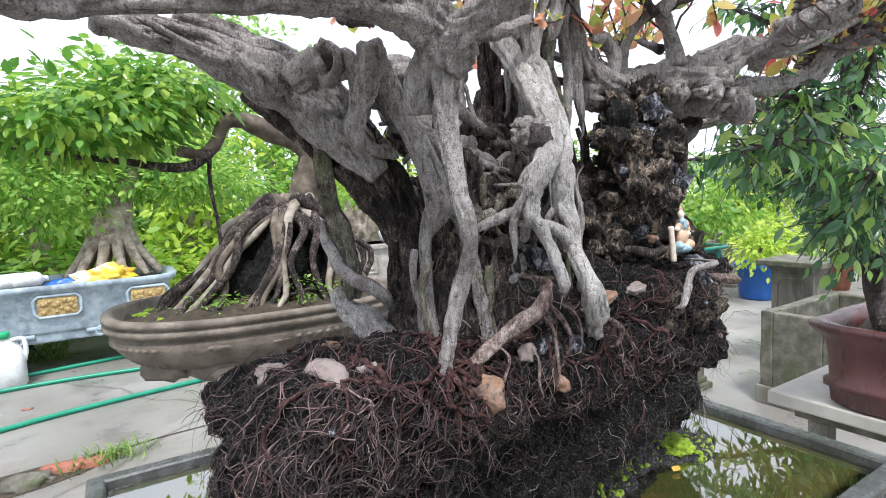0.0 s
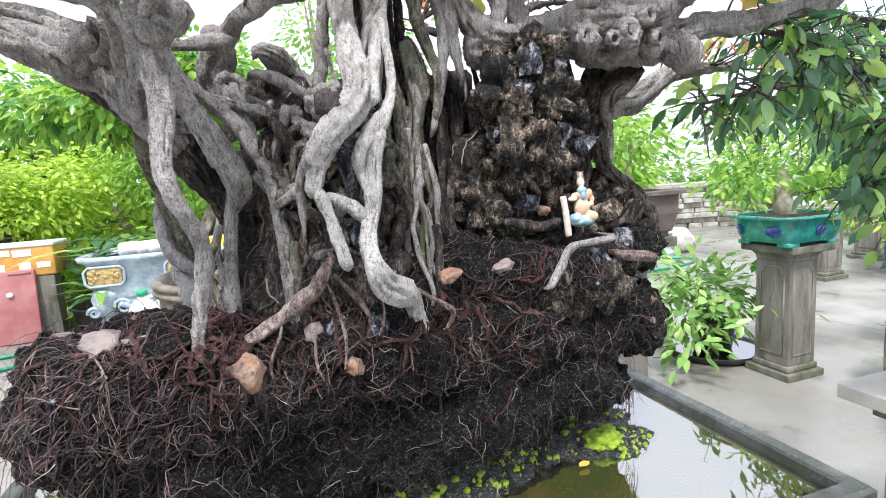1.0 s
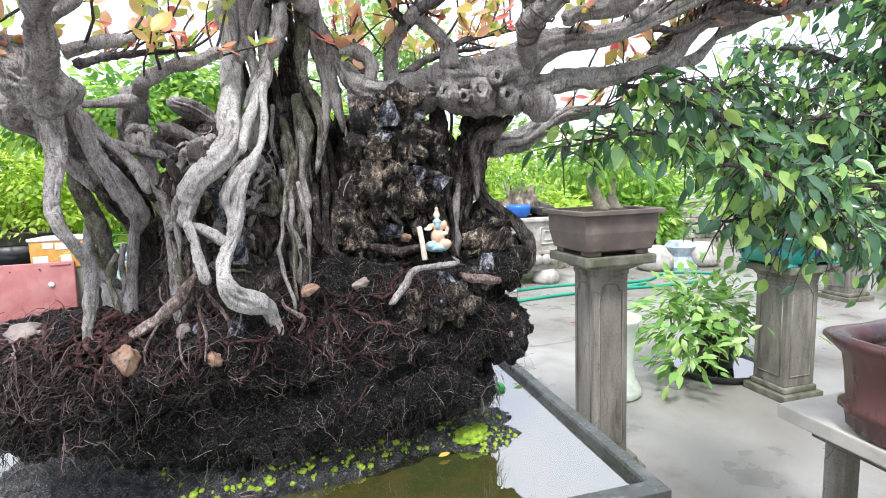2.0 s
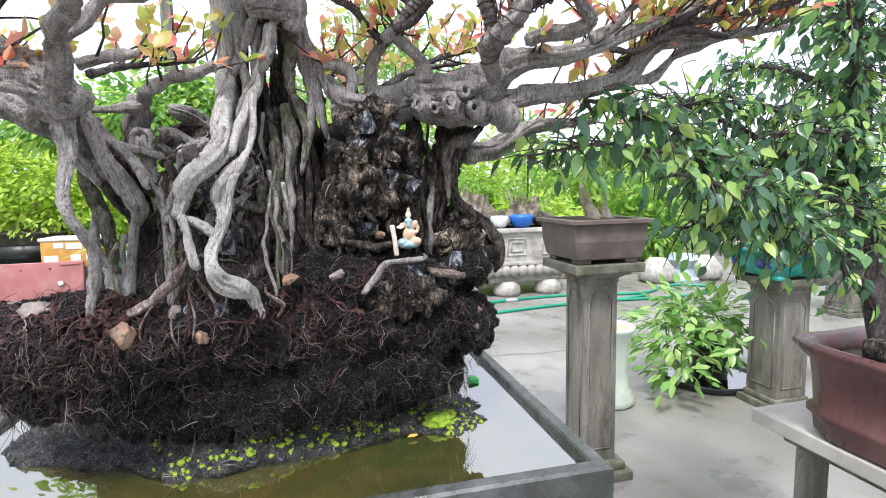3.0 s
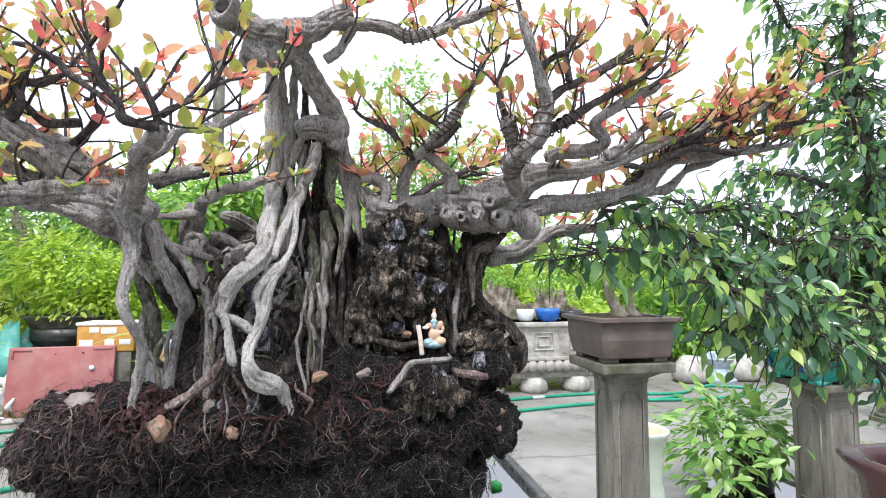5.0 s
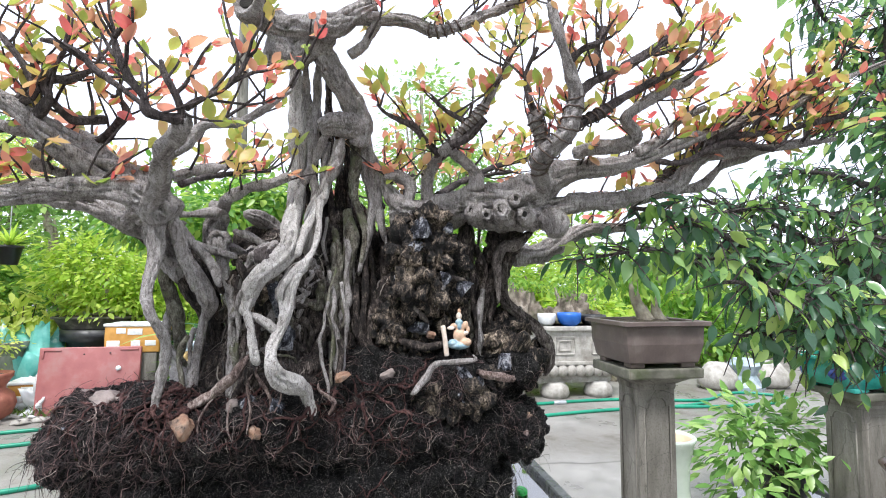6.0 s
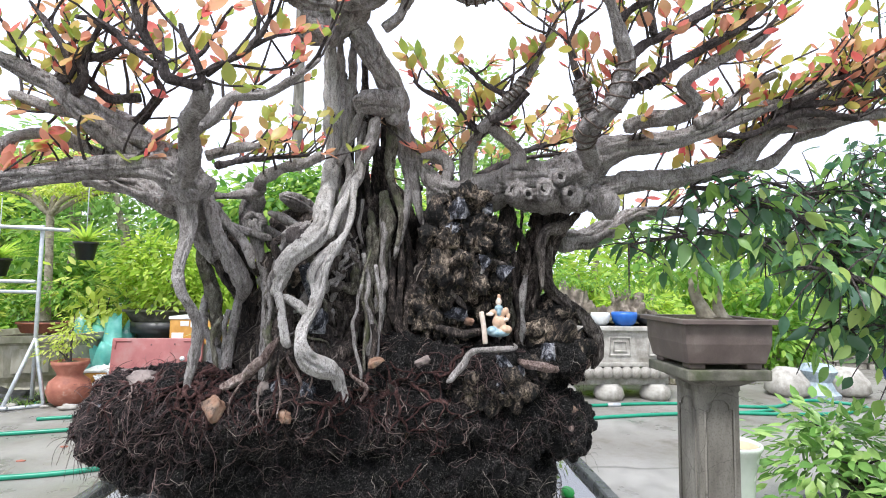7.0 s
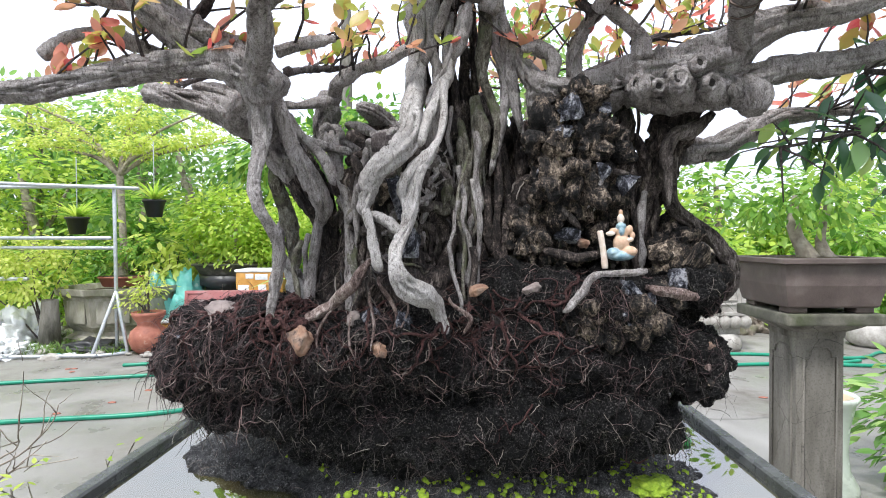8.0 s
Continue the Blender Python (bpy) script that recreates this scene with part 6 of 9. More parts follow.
def moss_pad(x, y, z, r, h):
    bm = bmesh.new()
    bmesh.ops.create_icosphere(bm, subdivisions=4 if r > 0.012 else 2, radius=1.0)
    for v in bm.verts:
        k = 1 + 0.35 * noise.noise(v.co * 1.9 + Vector((x, y, 0)) * 60) + 0.28 * noise.noise(v.co * 6) + 0.12 * noise.noise(v.co * 17)
        v.co = Vector((v.co.x * r * k, v.co.y * r * k, v.co.z * h * k))
    ob = new("moss_pad", mesh_of("moss_pad", bm, MOSS))
    ob.location = (x, y, z - 0.001)
    return tagged(ob, "bright green moss cushion on the wet mud", "moss", "moss cushions")


MOSS_PATCHES = ((0.762, 0.486, 0.05, 26), (0.71, 0.441, 0.044, 16), (0.568, 0.458, 0.028, 18), (0.618, 0.477, 0.015, 10), (0.697, 0.529, 0.033, 12), (0.785, 0.421, 0.015, 10), (0.333, 0.385, 0.02, 10), (0.397, 0.364, 0.044, 20), (0.451, 0.365, 0.033, 14), (0.249, 0.522, 0.013, 4), (0.285, 0.483, 0.007, 3), (0.4, 0.478, 0.007, 3), (0.424, 0.507, 0.007, 3), (0.506, 0.38, 0.033, 14), (0.647, 0.406, 0.038, 16), (0.557, 0.398, 0.044, 16))
mr = random.Random(3)
pads = [moss_spot(0.735, 0.468, 0.026, 0.011), moss_spot(0.755, 0.487, 0.016, 0.008)]
for x, y, spread, count in MOSS_PATCHES:
    for k in range(int(1.8 * count)):
        for attempt in range(10):
            grow = 1.0 + 0.25 * attempt
            pads.append(moss_spot(x + mr.gauss(0, spread * grow), y + mr.gauss(0.02 * attempt / 5, spread * 0.8 * grow), mr.choice((0.0013, 0.0018, 0.0023, 0.003, 0.004, 0.0055)), mr.uniform(0.0025, 0.005)))
            if pads[-1]:
                break
for pad in pads:
    if pad:
        moss_pad(*pad)
GREEN_PLASTIC = surface("green_plastic", [(0.3, (0.01, 0.30, 0.04)), (0.7, (0.02, 0.45, 0.08))], 60, 0.35, 0.05)
cap_ob = thing("floating_tub", "tiny bright green plastic tub floating on the water", "tub", (0.852, 0.648, WATER_Z - 0.003))
bm = bmesh.new()
lathe(bm, [(0.0105, 0.012), (0.0105, 0.002), (0.0125, 0.0), (0.0125, 0.010), (0.0115, 0.013)], 20)
put(part("cap_shell", bm, GREEN_PLASTIC, cap_ob), 0, 0, 0, 18, 10, 0)
FLOAT_LEAF = surface("fallen_yellow_leaf", [(0.3, (0.65, 0.32, 0.06)), (0.7, (0.75, 0.45, 0.10))], 60, 0.5, 0.1)
bm = bmesh.new()
leaf_bm(bm, (0, 0, 0), (1, 0.3, 0.1), (0, 0, 1), 0.02, 0.011, 0.1)
fl = new("fallen_leaf", mesh_of("fallen_leaf", bm, FLOAT_LEAF))
fl.location = (0.672, 0.428, WATER_Z + 0.006)
tagged(fl, "fallen yellow leaf on the edge of the mud", "leaf")



# ---- materials of the yard ----
BROWN_POT = surface("brown_unglazed_pot", [(0.3, (0.075, 0.055, 0.050)), (0.55, (0.125, 0.095, 0.085)), (0.75, (0.19, 0.155, 0.14))], 9, 0.55, 0.25, 140, (0.22, 0.19, 0.17), 5, stain_lo=0.6, stain_hi=0.75)
RED_POT = surface("red_clay_pot", [(0.3, (0.062, 0.025, 0.026)), (0.55, (0.105, 0.042, 0.040)), (0.75, (0.17, 0.078, 0.070))], 9, 0.3, 0.25, 140, (0.19, 0.135, 0.12), 4, stain_lo=0.6, stain_hi=0.82, stretch=(1, 1, 0.35))
GREEN_GLAZE = surface("turquoise_glaze", [(0.3, (0.01, 0.17, 0.15)), (0.55, (0.02, 0.29, 0.24)), (0.75, (0.08, 0.42, 0.35))], 14, 0.18, 0.1, 90, (0.015, 0.10, 0.10), 6, clear=0.5)
BLUE_GLAZE = surface("cobalt_glaze", [(0.3, (0.012, 0.02, 0.12)), (0.7, (0.05, 0.09, 0.33))], 25, 0.2, 0.1)
CELADON = surface("pale_celadon_glaze", [(0.3, (0.50, 0.57, 0.48)), (0.7, (0.64, 0.69, 0.60))], 6, 0.25, 0.05, 60, (0.42, 0.46, 0.38), 4)
CREAM = surface("cream_clay", [(0.3, (0.62, 0.48, 0.33)), (0.7, (0.74, 0.60, 0.44))], 20, 0.7, 0.1)
CARVED = surface("carved_brown_clay", [(0.3, (0.10, 0.082, 0.062)), (0.5, (0.19, 0.16, 0.128)), (0.72, (0.29, 0.255, 0.21))], 16, 0.75, 0.7, 60, (0.12, 0.10, 0.08), 6, bump_dist=0.012)
BLUE_STONE = surface("blue_grey_painted_stone", [(0.3, (0.22, 0.29, 0.34)), (0.55, (0.36, 0.43, 0.48)), (0.75, (0.52, 0.57, 0.60))], 12, 0.6, 0.5, 60, (0.16, 0.20, 0.23), 5, bump_dist=0.008)
GOLD_RELIEF = surface("ochre_relief", [(0.3, (0.22, 0.14, 0.05)), (0.6, (0.50, 0.36, 0.15))], 30, 0.6, 1.0, 70, bump_dist=0.012)
GREY_STONE = surface("carved_grey_stone", [(0.3, (0.24, 0.225, 0.20)), (0.5, (0.38, 0.36, 0.325)), (0.72, (0.52, 0.50, 0.46))], 10, 0.8, 0.7, 60, (0.20, 0.18, 0.15), 4, bump_dist=0.01)
BLACK_PLASTIC = surface("black_plastic", [(0.3, (0.012, 0.012, 0.013)), (0.7, (0.03, 0.03, 0.032))], 20, 0.4, 0.05)
DARK_SOIL = surface("pot_soil", [(0.3, (0.03, 0.022, 0.015)), (0.6, (0.08, 0.06, 0.04)), (0.75, (0.13, 0.15, 0.05))], 50, 0.9, 1.0, 160, bump_dist=0.01)
HOSE_GREEN = surface("green_hose", [(0.3, (0.0, 0.17, 0.10)), (0.7, (0.01, 0.27, 0.16))], 8, 0.4, 0.05)
RED_BOARD = surface("faded_red_plastic_board", [(0.3, (0.26, 0.085, 0.085)), (0.55, (0.34, 0.12, 0.115)), (0.75, (0.42, 0.19, 0.18))], 5, 0.5, 0.1, 80, (0.30, 0.16, 0.15), 2.5)
TERRACOTTA = surface("terracotta", [(0.3, (0.22, 0.07, 0.045)), (0.55, (0.32, 0.115, 0.075)), (0.75, (0.44, 0.22, 0.155))], 12, 0.7, 0.3, 120, (0.40, 0.30, 0.24), 6, stain_lo=0.62, stain_hi=0.76)
GALV = surface("galvanised_pipe", [(0.3, (0.36, 0.39, 0.41)), (0.7, (0.56, 0.58, 0.60))], 30, 0.4, 0.1, metal=0.5)
BLUE_PAINT = surface("blue_plastic", [(0.3, (0.01, 0.08, 0.36)), (0.7, (0.02, 0.14, 0.50))], 10, 0.4, 0.05)
WHITE_PLASTIC = surface("white_plastic", [(0.3, (0.62, 0.65, 0.66)), (0.7, (0.80, 0.81, 0.81))], 10, 0.4, 0.05, 60, (0.5, 0.5, 0.48), 6)
ORANGE_TAPE = surface("orange_brown_tape", [(0.3, (0.42, 0.20, 0.04)), (0.7, (0.58, 0.31, 0.08))], 12, 0.4, 0.05)
TARP = surface("turquoise_tarpaulin", [(0.3, (0.05, 0.34, 0.30)), (0.7, (0.22, 0.55, 0.48))], 5, 0.45, 0.4, 25, (0.7, 0.74, 0.72), 3, stain_lo=0.58, stain_hi=0.66)
BENCH_TOP = surface("pale_cement_slab", [(0.3, (0.36, 0.34, 0.30)), (0.7, (0.52, 0.50, 0.45))], 7, 0.8, 0.3, 110, (0.25, 0.23, 0.18), 3)
ROOT_GREY = surface("old_grey_root", [(0.3, (0.16, 0.13, 0.10)), (0.5, (0.30, 0.26, 0.21)), (0.72, (0.45, 0.41, 0.35))], 22, 0.85, 0.7, 90, (0.08, 0.065, 0.05), 9)

PLANTER_CEMENT = surface("mossy_pale_cement", [(0.3, (0.20, 0.185, 0.14)), (0.5, (0.33, 0.31, 0.25)), (0.72, (0.46, 0.44, 0.38))], 8, 0.85, 0.5, 110, (0.14, 0.15, 0.07), 3.2, stretch=(1, 1, 0.4))


# ---- pedestals ----
def pedestal(loc, h, w, label, group="cement pedestals", turn=0.0, slim=0.64):
    p = thing("pedestal", label, "pedestal", loc, group, turn=turn)
    s = w * 0.5
    bm = bmesh.new()
    box(bm, -s * 0.86, s * 0.86, -s * 0.86, s * 0.86, 0, 0.045, 0.006)
    box(bm, -s * 0.72, s * 0.72, -s * 0.72, s * 0.72, 0.045, 0.085, 0.012)
    part("base", bm, MOSS_CEMENT, p, "mossy stepped base", smooth=False)
    bm = bmesh.new()
    k = s * slim
    box(bm, -k, k, -k, k, 0.085, h - 0.10, 0.005)
    part("shaft", bm, OLD_CEMENT, p, smooth=False)
    for a in range(4):
        bm = bmesh.new()
        z0, z1, q = 0.15, h - 0.14, k * 0.68
        e = 0.018
        pts = [(-q, z0), (q, z0), (q, z1 - 2 * e), (q - e, z1 - 2 * e), (q - e, z1 - e), (q - 2 * e, z1), (-q + 2 * e, z1), (-q + e, z1 - e), (-q + e, z1 - 2 * e), (-q, z1 - 2 * e), (-q, z0)]
        tube(bm, [(x, -k, z, 0.0055) for x, z in pts], 6)
        m = part("moulding", bm, OLD_CEMENT, p)
        m.rotation_euler = (0, 0, a * math.pi / 2)
    bm = bmesh.new()
    lathe(bm, [(s * (slim + 0.04), h - 0.105), (s * (slim + 0.06), h - 0.095), (s * (slim + 0.06), h - 0.08), (s * 0.80, h - 0.055), (s * 0.86, h - 0.045)], 32, power=9)
    part("neck", bm, OLD_CEMENT, p, smooth=False)
    bm = bmesh.new()
    box(bm, -s, s, -s, s, h - 0.045, h, 0.008)
    for v in bm.verts:
        v.co += noise.noise_vector(v.co * 25) * 0.002
    part("cap", bm, MOSS_CEMENT, p, "mossy chipped cap slab", smooth=False)
    return p


pedestal((1.845, 1.875, 0), 1.075, 0.355, "tall panelled cement pedestal with a mossy cap", slim=0.5)
pedestal((3.40, 2.25, 0), 0.85, 0.36, "panelled cement pedestal under the turquoise pot")
pedestal((6.15, 3.95, 0), 0.8, 0.42, "cement pedestal further back in the yard")
pedestal((7.7, 4.35, 0), 0.8, 0.5, "broad cement pedestal at the back of the yard")
pedestal((4.5, 1.95, 0), 0.86, 0.46, "pale carved cement pedestal beside the bench")


def soil_top(parent, sx, sy, z, power=6.0, bumps=0.02):
    bm = bmesh.new()
    lathe(bm, [(1.0, z - 0.02), (0.97, z), (0.7, z + bumps * 0.6), (0.35, z + bumps), (0.02, z + bumps * 1.2)], 40, sx, sy, power)
    for v in bm.verts:
        v.co.z += noise.noise(v.co * 22) * bumps * 0.6
    return part("soil", bm, DARK_SOIL, parent, "dark mossy soil")


def rect_pot(name, label, loc, sx, sy, h, material, power=8.0, lip=0.02, foot=True, base=0.8, turn=0.0):
    """A hollow, tapering pot with a rolled lip and feet; sx, sy are half sizes at the lip."""
    p = thing(name, label, "pot", loc, turn=turn)
    bm = bmesh.new()
    f = 0.022 if foot else 0.0
    w = 1 - lip / sx
    lathe(bm, [(base * 0.97, f), (base, f + 0.006), ((1 + base) / 2 * 0.975, f + (h - f) * 0.45), (w * 0.985, h - 0.022), (1.0, h - 0.018), (1.0, h - 0.003), (0.992, h), (w * 0.97, h), (w * 0.955, h - 0.004), (w * 0.95, h - 0.035)], 64, sx, sy, power)
    body = part("body", bm, material, p, smooth=power < 12)
    if foot:
        for a, b in ((-1, -1), (1, -1), (1, 1), (-1, 1)):
            bm = bmesh.new()
            x, y = a * base * sx * 0.72, b * base * sy * 0.72
            box(bm, x - sx * 0.16, x + sx * 0.16, y - sy * 0.16, y + sy * 0.16, 0, f + 0.004, 0.006)
            part("foot", bm, material, body)
    soil_top(p, sx * w * 0.955, sy * w * 0.955, h - 0.022, power)
    return p


rect_pot("bonsai_pot", "dark brown rectangular clay bonsai pot on the pedestal", (1.84, 1.865, 1.075), 0.208, 0.2, 0.205, BROWN_POT, 40)
gp = rect_pot("bonsai_pot", "turquoise glazed bonsai pot with blue flower panels", (3.40, 2.25, 0.85), 0.29, 0.24, 0.185, GREEN_GLAZE, 5, 0.03, True, 0.78)
for a in range(6):
    bm = bmesh.new()
    lathe(bm, [(0.02, -0.006), (1.0, -0.004), (0.9, 0.004), (0.02, 0.006)], 14, 0.05 if a % 2 else 0.035, 0.035)
    ang = a * math.pi / 3 + 0.5
    k = (abs(math.cos(ang)) ** 5 + abs(math.sin(ang)) ** 5) ** -0.2
    o = part("flower_panel", bm, BLUE_GLAZE, gp, "cobalt blue flower relief")
    o.matrix_basis = Matrix.Translation((0.255 * k * math.cos(ang), 0.212 * k * math.sin(ang), 0.095)) @ Vector((math.cos(ang), math.sin(ang), -0.2)).to_track_quat("Z", "Y").to_matrix().to_4x4()

# red pot on the cement bench
bench = thing("cement_bench", "pale cement slab bench on concrete legs", "bench", (2.2, 0.3, 0))
bm = bmesh.new()
box(bm, -0.4, 0.45, -0.85, 0.56, 0.708, 0.75, 0.005)
part("slab", bm, BENCH_TOP, bench, smooth=False)
for x, y in ((-0.3, 0.44), (-0.3, -0.7), (0.35, 0.44), (0.35, -0.7)):
    bm = bmesh.new()
    box(bm, x - 0.028, x + 0.028, y - 0.03, y + 0.03, 0, 0.66, 0.005)
    part("leg", bm, OLD_CEMENT, bench, smooth=False)
for x in (-0.3, 0.35):
    bm = bmesh.new()
    box(bm, x - 0.03, x + 0.03, -0.80, 0.51, 0.66, 0.705, 0.006)
    part("beam", bm, MOSS_CEMENT, bench, smooth=False)
RP = (2.06, 0.30, 0.75)
rp = thing("bonsai_pot", "lobed red clay bonsai pot with a rolled rim on the bench", "pot", RP)
bm = bmesh.new()
seg = 96
prof = [(0.86, 0.0), (0.90, 0.01), (0.91, 0.05), (0.94, 0.058), (0.94, 0.075), (0.91, 0.085), (0.92, 0.15), (0.935, 0.20), (0.99, 0.225), (1.02, 0.24), (1.02, 0.25), (0.99, 0.258), (0.93, 0.256), (0.90, 0.24), (0.89, 0.2)]
rings = []
for r, z in prof:
    ring = []
    for i in range(seg):
        a = 2 * math.pi * i / seg
        c, s = math.cos(a), math.sin(a)
        k = (abs(c) ** 12 + abs(s) ** 12) ** (-1 / 12)
        notch = 1 - 0.05 * math.exp(-((abs(abs(c) - abs(s))) / 0.10) ** 2) + 0.012 * math.cos(8 * a)
        ring.append(bm.verts.new((0.285 * r * k * c * notch, 0.45 * r * k * s * notch, z)))
    rings.append(ring)
for a, b in zip(rings, rings[1:]):
    for i in range(seg):
        bm.faces.new((a[i], a[(i + 1) % seg], b[(i + 1) % seg], b[i]))
bm.faces.new(rings[0][::-1])
part("body", bm, RED_POT, rp)
soil_top(rp, 0.25, 0.40, 0.222, 6, 0.03)
slab = thing("stone_slab", "dark flat stone lying across the red pot's soil", "stone", (1.90, 0.40, 0.985))
bm = bmesh.new()
box(bm, -0.05, 0.05, -0.19, 0.19, 0.0, 0.055, 0.012)
bmesh.ops.subdivide_edges(bm, edges=bm.edges[:], cuts=2, use_grid_fill=True)
for v in bm.verts:
    v.co += noise.noise_vector(v.co * 14) * 0.012
part("slab", bm, ROCK, slab)

# celadon planter and the shrub on the floor
vase = thing("ceramic_planter", "pale celadon waisted ceramic planter on the concrete", "planter", (2.40, 2.60, 0))
bm = bmesh.new()
lathe(bm, [(0.155, 0.0), (0.17, 0.015), (0.165, 0.05), (0.13, 0.12), (0.118, 0.22), (0.125, 0.36), (0.15, 0.48), (0.165, 0.505), (0.165, 0.52), (0.15, 0.525), (0.14, 0.50), (0.125, 0.40)], 48)
part("body", bm, CELADON, vase)
bm = bmesh.new()
lathe(bm, [(0.1505, 0.5255), (0.1395, 0.499), (0.12, 0.40), (0.115, 0.36), (0.01, 0.355)], 48, close=False)
part("lining", bm, CREAM, vase, "bare cream clay inside")
saucer = thing("saucer", "wide black plastic saucer holding water", "saucer", (3.30, 2.72, 0))
bm = bmesh.new()
lathe(bm, [(0.27, 0.0), (0.30, 0.01), (0.33, 0.055), (0.325, 0.06), (0.31, 0.055), (0.285, 0.02), (0.01, 0.018)], 48, close=False)
part("dish", bm, BLACK_PLASTIC, saucer)
bm = bmesh.new()
bmesh.ops.create_circle(bm, cap_ends=True, radius=0.30, segments=40)
put(part("water", bm, WATER, saucer), 0, 0, 0.042)
bpot = thing("nursery_pot", "black plastic nursery pot standing in the saucer", "pot", (3.30, 2.72, 0.018))
bm = bmesh.new()
lathe(bm, [(0.12, 0.0), (0.145, 0.20), (0.155, 0.20), (0.155, 0.225), (0.143, 0.225), (0.138, 0.19)], 32)
part("body", bm, BLACK_PLASTIC, bpot)
soil_top(bpot, 0.137, 0.137, 0.2, 2)


# ---- hoses ----
def hose(label, pts, r=0.019):
    h = thing("garden_hose", label, "hose", (pts[0][0], pts[0][1], 0), "green garden hoses")
    bm = bmesh.new()
    rows = [(x - pts[0][0], y - pts[0][1], r + (p[0] if p else 0), r) for x, y, *p in pts]
    tube(bm, rows, 10, 0.05)
    part("pipe", bm, HOSE_GREEN, h)
    return h


hose("green garden hose lying straight over the concrete", [(-5.5, 2.9), (-2.97, 3.455), (-1.79, 3.73), (-0.79, 4.41), (0.76, 4.73), (2.59, 5.16), (3.46, 5.30), (4.3, 5.35), (4.75, 5.48)])
hose("green garden hose along the back of the yard", [(-6.0, 3.9), (-3.92, 4.48), (-2.49, 4.85), (-0.96, 5.44), (0.86, 5.30), (1.8, 5.5), (2.65, 5.70), (3.72, 5.795), (4.75, 5.6), (5.3, 5.9), (5.67, 5.9), (5.95, 5.6), (5.6, 5.35), (4.94, 5.25), (4.2, 5.32)])
hose("green garden hose in front of the blue trough", [(-3.2, 5.2), (-1.02, 5.80), (0.14, 6.02), (0.9, 6.2)])
for x, y in ((2.95, 5.725),):
    j = thing("hose_joint", "grey metal joint on the green hose", "hose joint", (x, y, 0.0), turn=5)
    bm = bmesh.new()
    tube(bm, [(-0.07, 0, 0.021, 0.026), (0.07, 0, 0.021, 0.026)], 12)
    part("sleeve", bm, GALV, j)

# ---- left side: board, boxes, posts ----
board = thing("plastic_board", "large faded red plastic board standing on its edge", "board", (-2.48, 6.05, 0))
bm = bmesh.new()
box(bm, -0.52, 0.52, -0.025, 0.025, 0.0, 0.74, 0.012)
put(part("panel", bm, RED_BOARD, board), 0, 0, 0, -6, 0, 2)
for x0, x1, z0, z1 in ((-0.49, -0.30, 0.70, 0.715), (-0.49, -0.47, 0.62, 0.70), (-0.5, -0.48, 0.05, 0.18), (0.3, 0.49, 0.70, 0.715)):
    bm = bmesh.new()
    box(bm, x0, x1, -0.036, -0.02, z0, z1, 0.003)
    put(part("rib", bm, RED_BOARD, board), 0, 0, 0, -6, 0, 2)
for x, z in ((-0.22, 0.50), (0.30, 0.50), (-0.07, 0.66), (0.2, 0.67)):
    bm = bmesh.new()
    r = 0.028 if z < 0.6 else 0.008
    lathe(bm, [(r, -0.004), (r, 0.004)], 16)
    put(part("hole", bm, WHITE_PLASTIC if z < 0.6 else BLACK_PLASTIC, board, "hole showing what lies behind"), x, -0.027 + z * 0.105, z, 84, 0, 0)
post = thing("concrete_post", "short square concrete post behind the board", "post", (-1.92, 6.25, 0))
bm = bmesh.new()
box(bm, -0.11, 0.11, -0.09, 0.09, 0, 0.66, 0.015)
part("shaft", bm, OLD_CEMENT, post, smooth=False)
crate = thing("foam_box", "white foam box wrapped in orange-brown tape", "box", (-2.08, 6.35, 0.66))
bm = bmesh.new()
box(bm, -0.30, 0.30, -0.20, 0.20, 0.0, 0.33, 0.02)
crate_body = part("box_body", bm, ORANGE_TAPE, crate)
for x, z, w, h in ((-0.2, 0.10, 0.07, 0.04), (0.03, 0.24, 0.08, 0.035), (0.2, 0.11, 0.06, 0.03), (-0.12, 0.25, 0.05, 0.03), (0.04, 0.11, 0.05, 0.035)):
    bm = bmesh.new()
    box(bm, x - w, x + w, -0.204, -0.196, z - h, z + h, 0.003)
    part("bare_patch", bm, WHITE_PLASTIC, crate_body, "bare white foam between the tapes")
bm = bmesh.new()
box(bm, -0.31, 0.31, -0.21, 0.21, 0.30, 0.335, 0.01)
part("lid", bm, WHITE_PLASTIC, crate, "white foam lid")
crate_b = copy_thing(crate, pose(-3.15, 6.5, 0.0, 0, 0, 12))


def bowl(label, loc, sx, sy, h, mat_, power=4.0):
    p = thing("bonsai_bowl", label, "pot", loc)
    bm = bmesh.new()
    lathe(bm, [(0.75, 0), (0.8, h * 0.1), (0.93, h * 0.8), (1, h * 0.82), (1, h), (0.94, h), (0.92, h * 0.85)], 40, sx, sy, power)
    part("body", bm, mat_, p)
    soil_top(p, sx * 0.92, sy * 0.92, h * 0.92, power)
    return p


bowl("low dark weathered bonsai tray on black stands", (-2.95, 7.3, 0.86), 0.52, 0.34, 0.17, MOSS_CEMENT)
stand = thing("stand", "black round plastic stands under the low tray", "stand", (-2.95, 7.3, 0))
bm = bmesh.new()
lathe(bm, [(0.36, 0), (0.36, 0.7), (0.44, 0.72), (0.44, 0.86)], 32)
part("drum", bm, BLACK_PLASTIC, stand)

# octagonal cement planter with a bonsai dish
planter = thing("cement_planter", "octagonal panelled cement planter with mossy stains", "planter", (-4.35, 6.95, 0))
bm = bmesh.new()
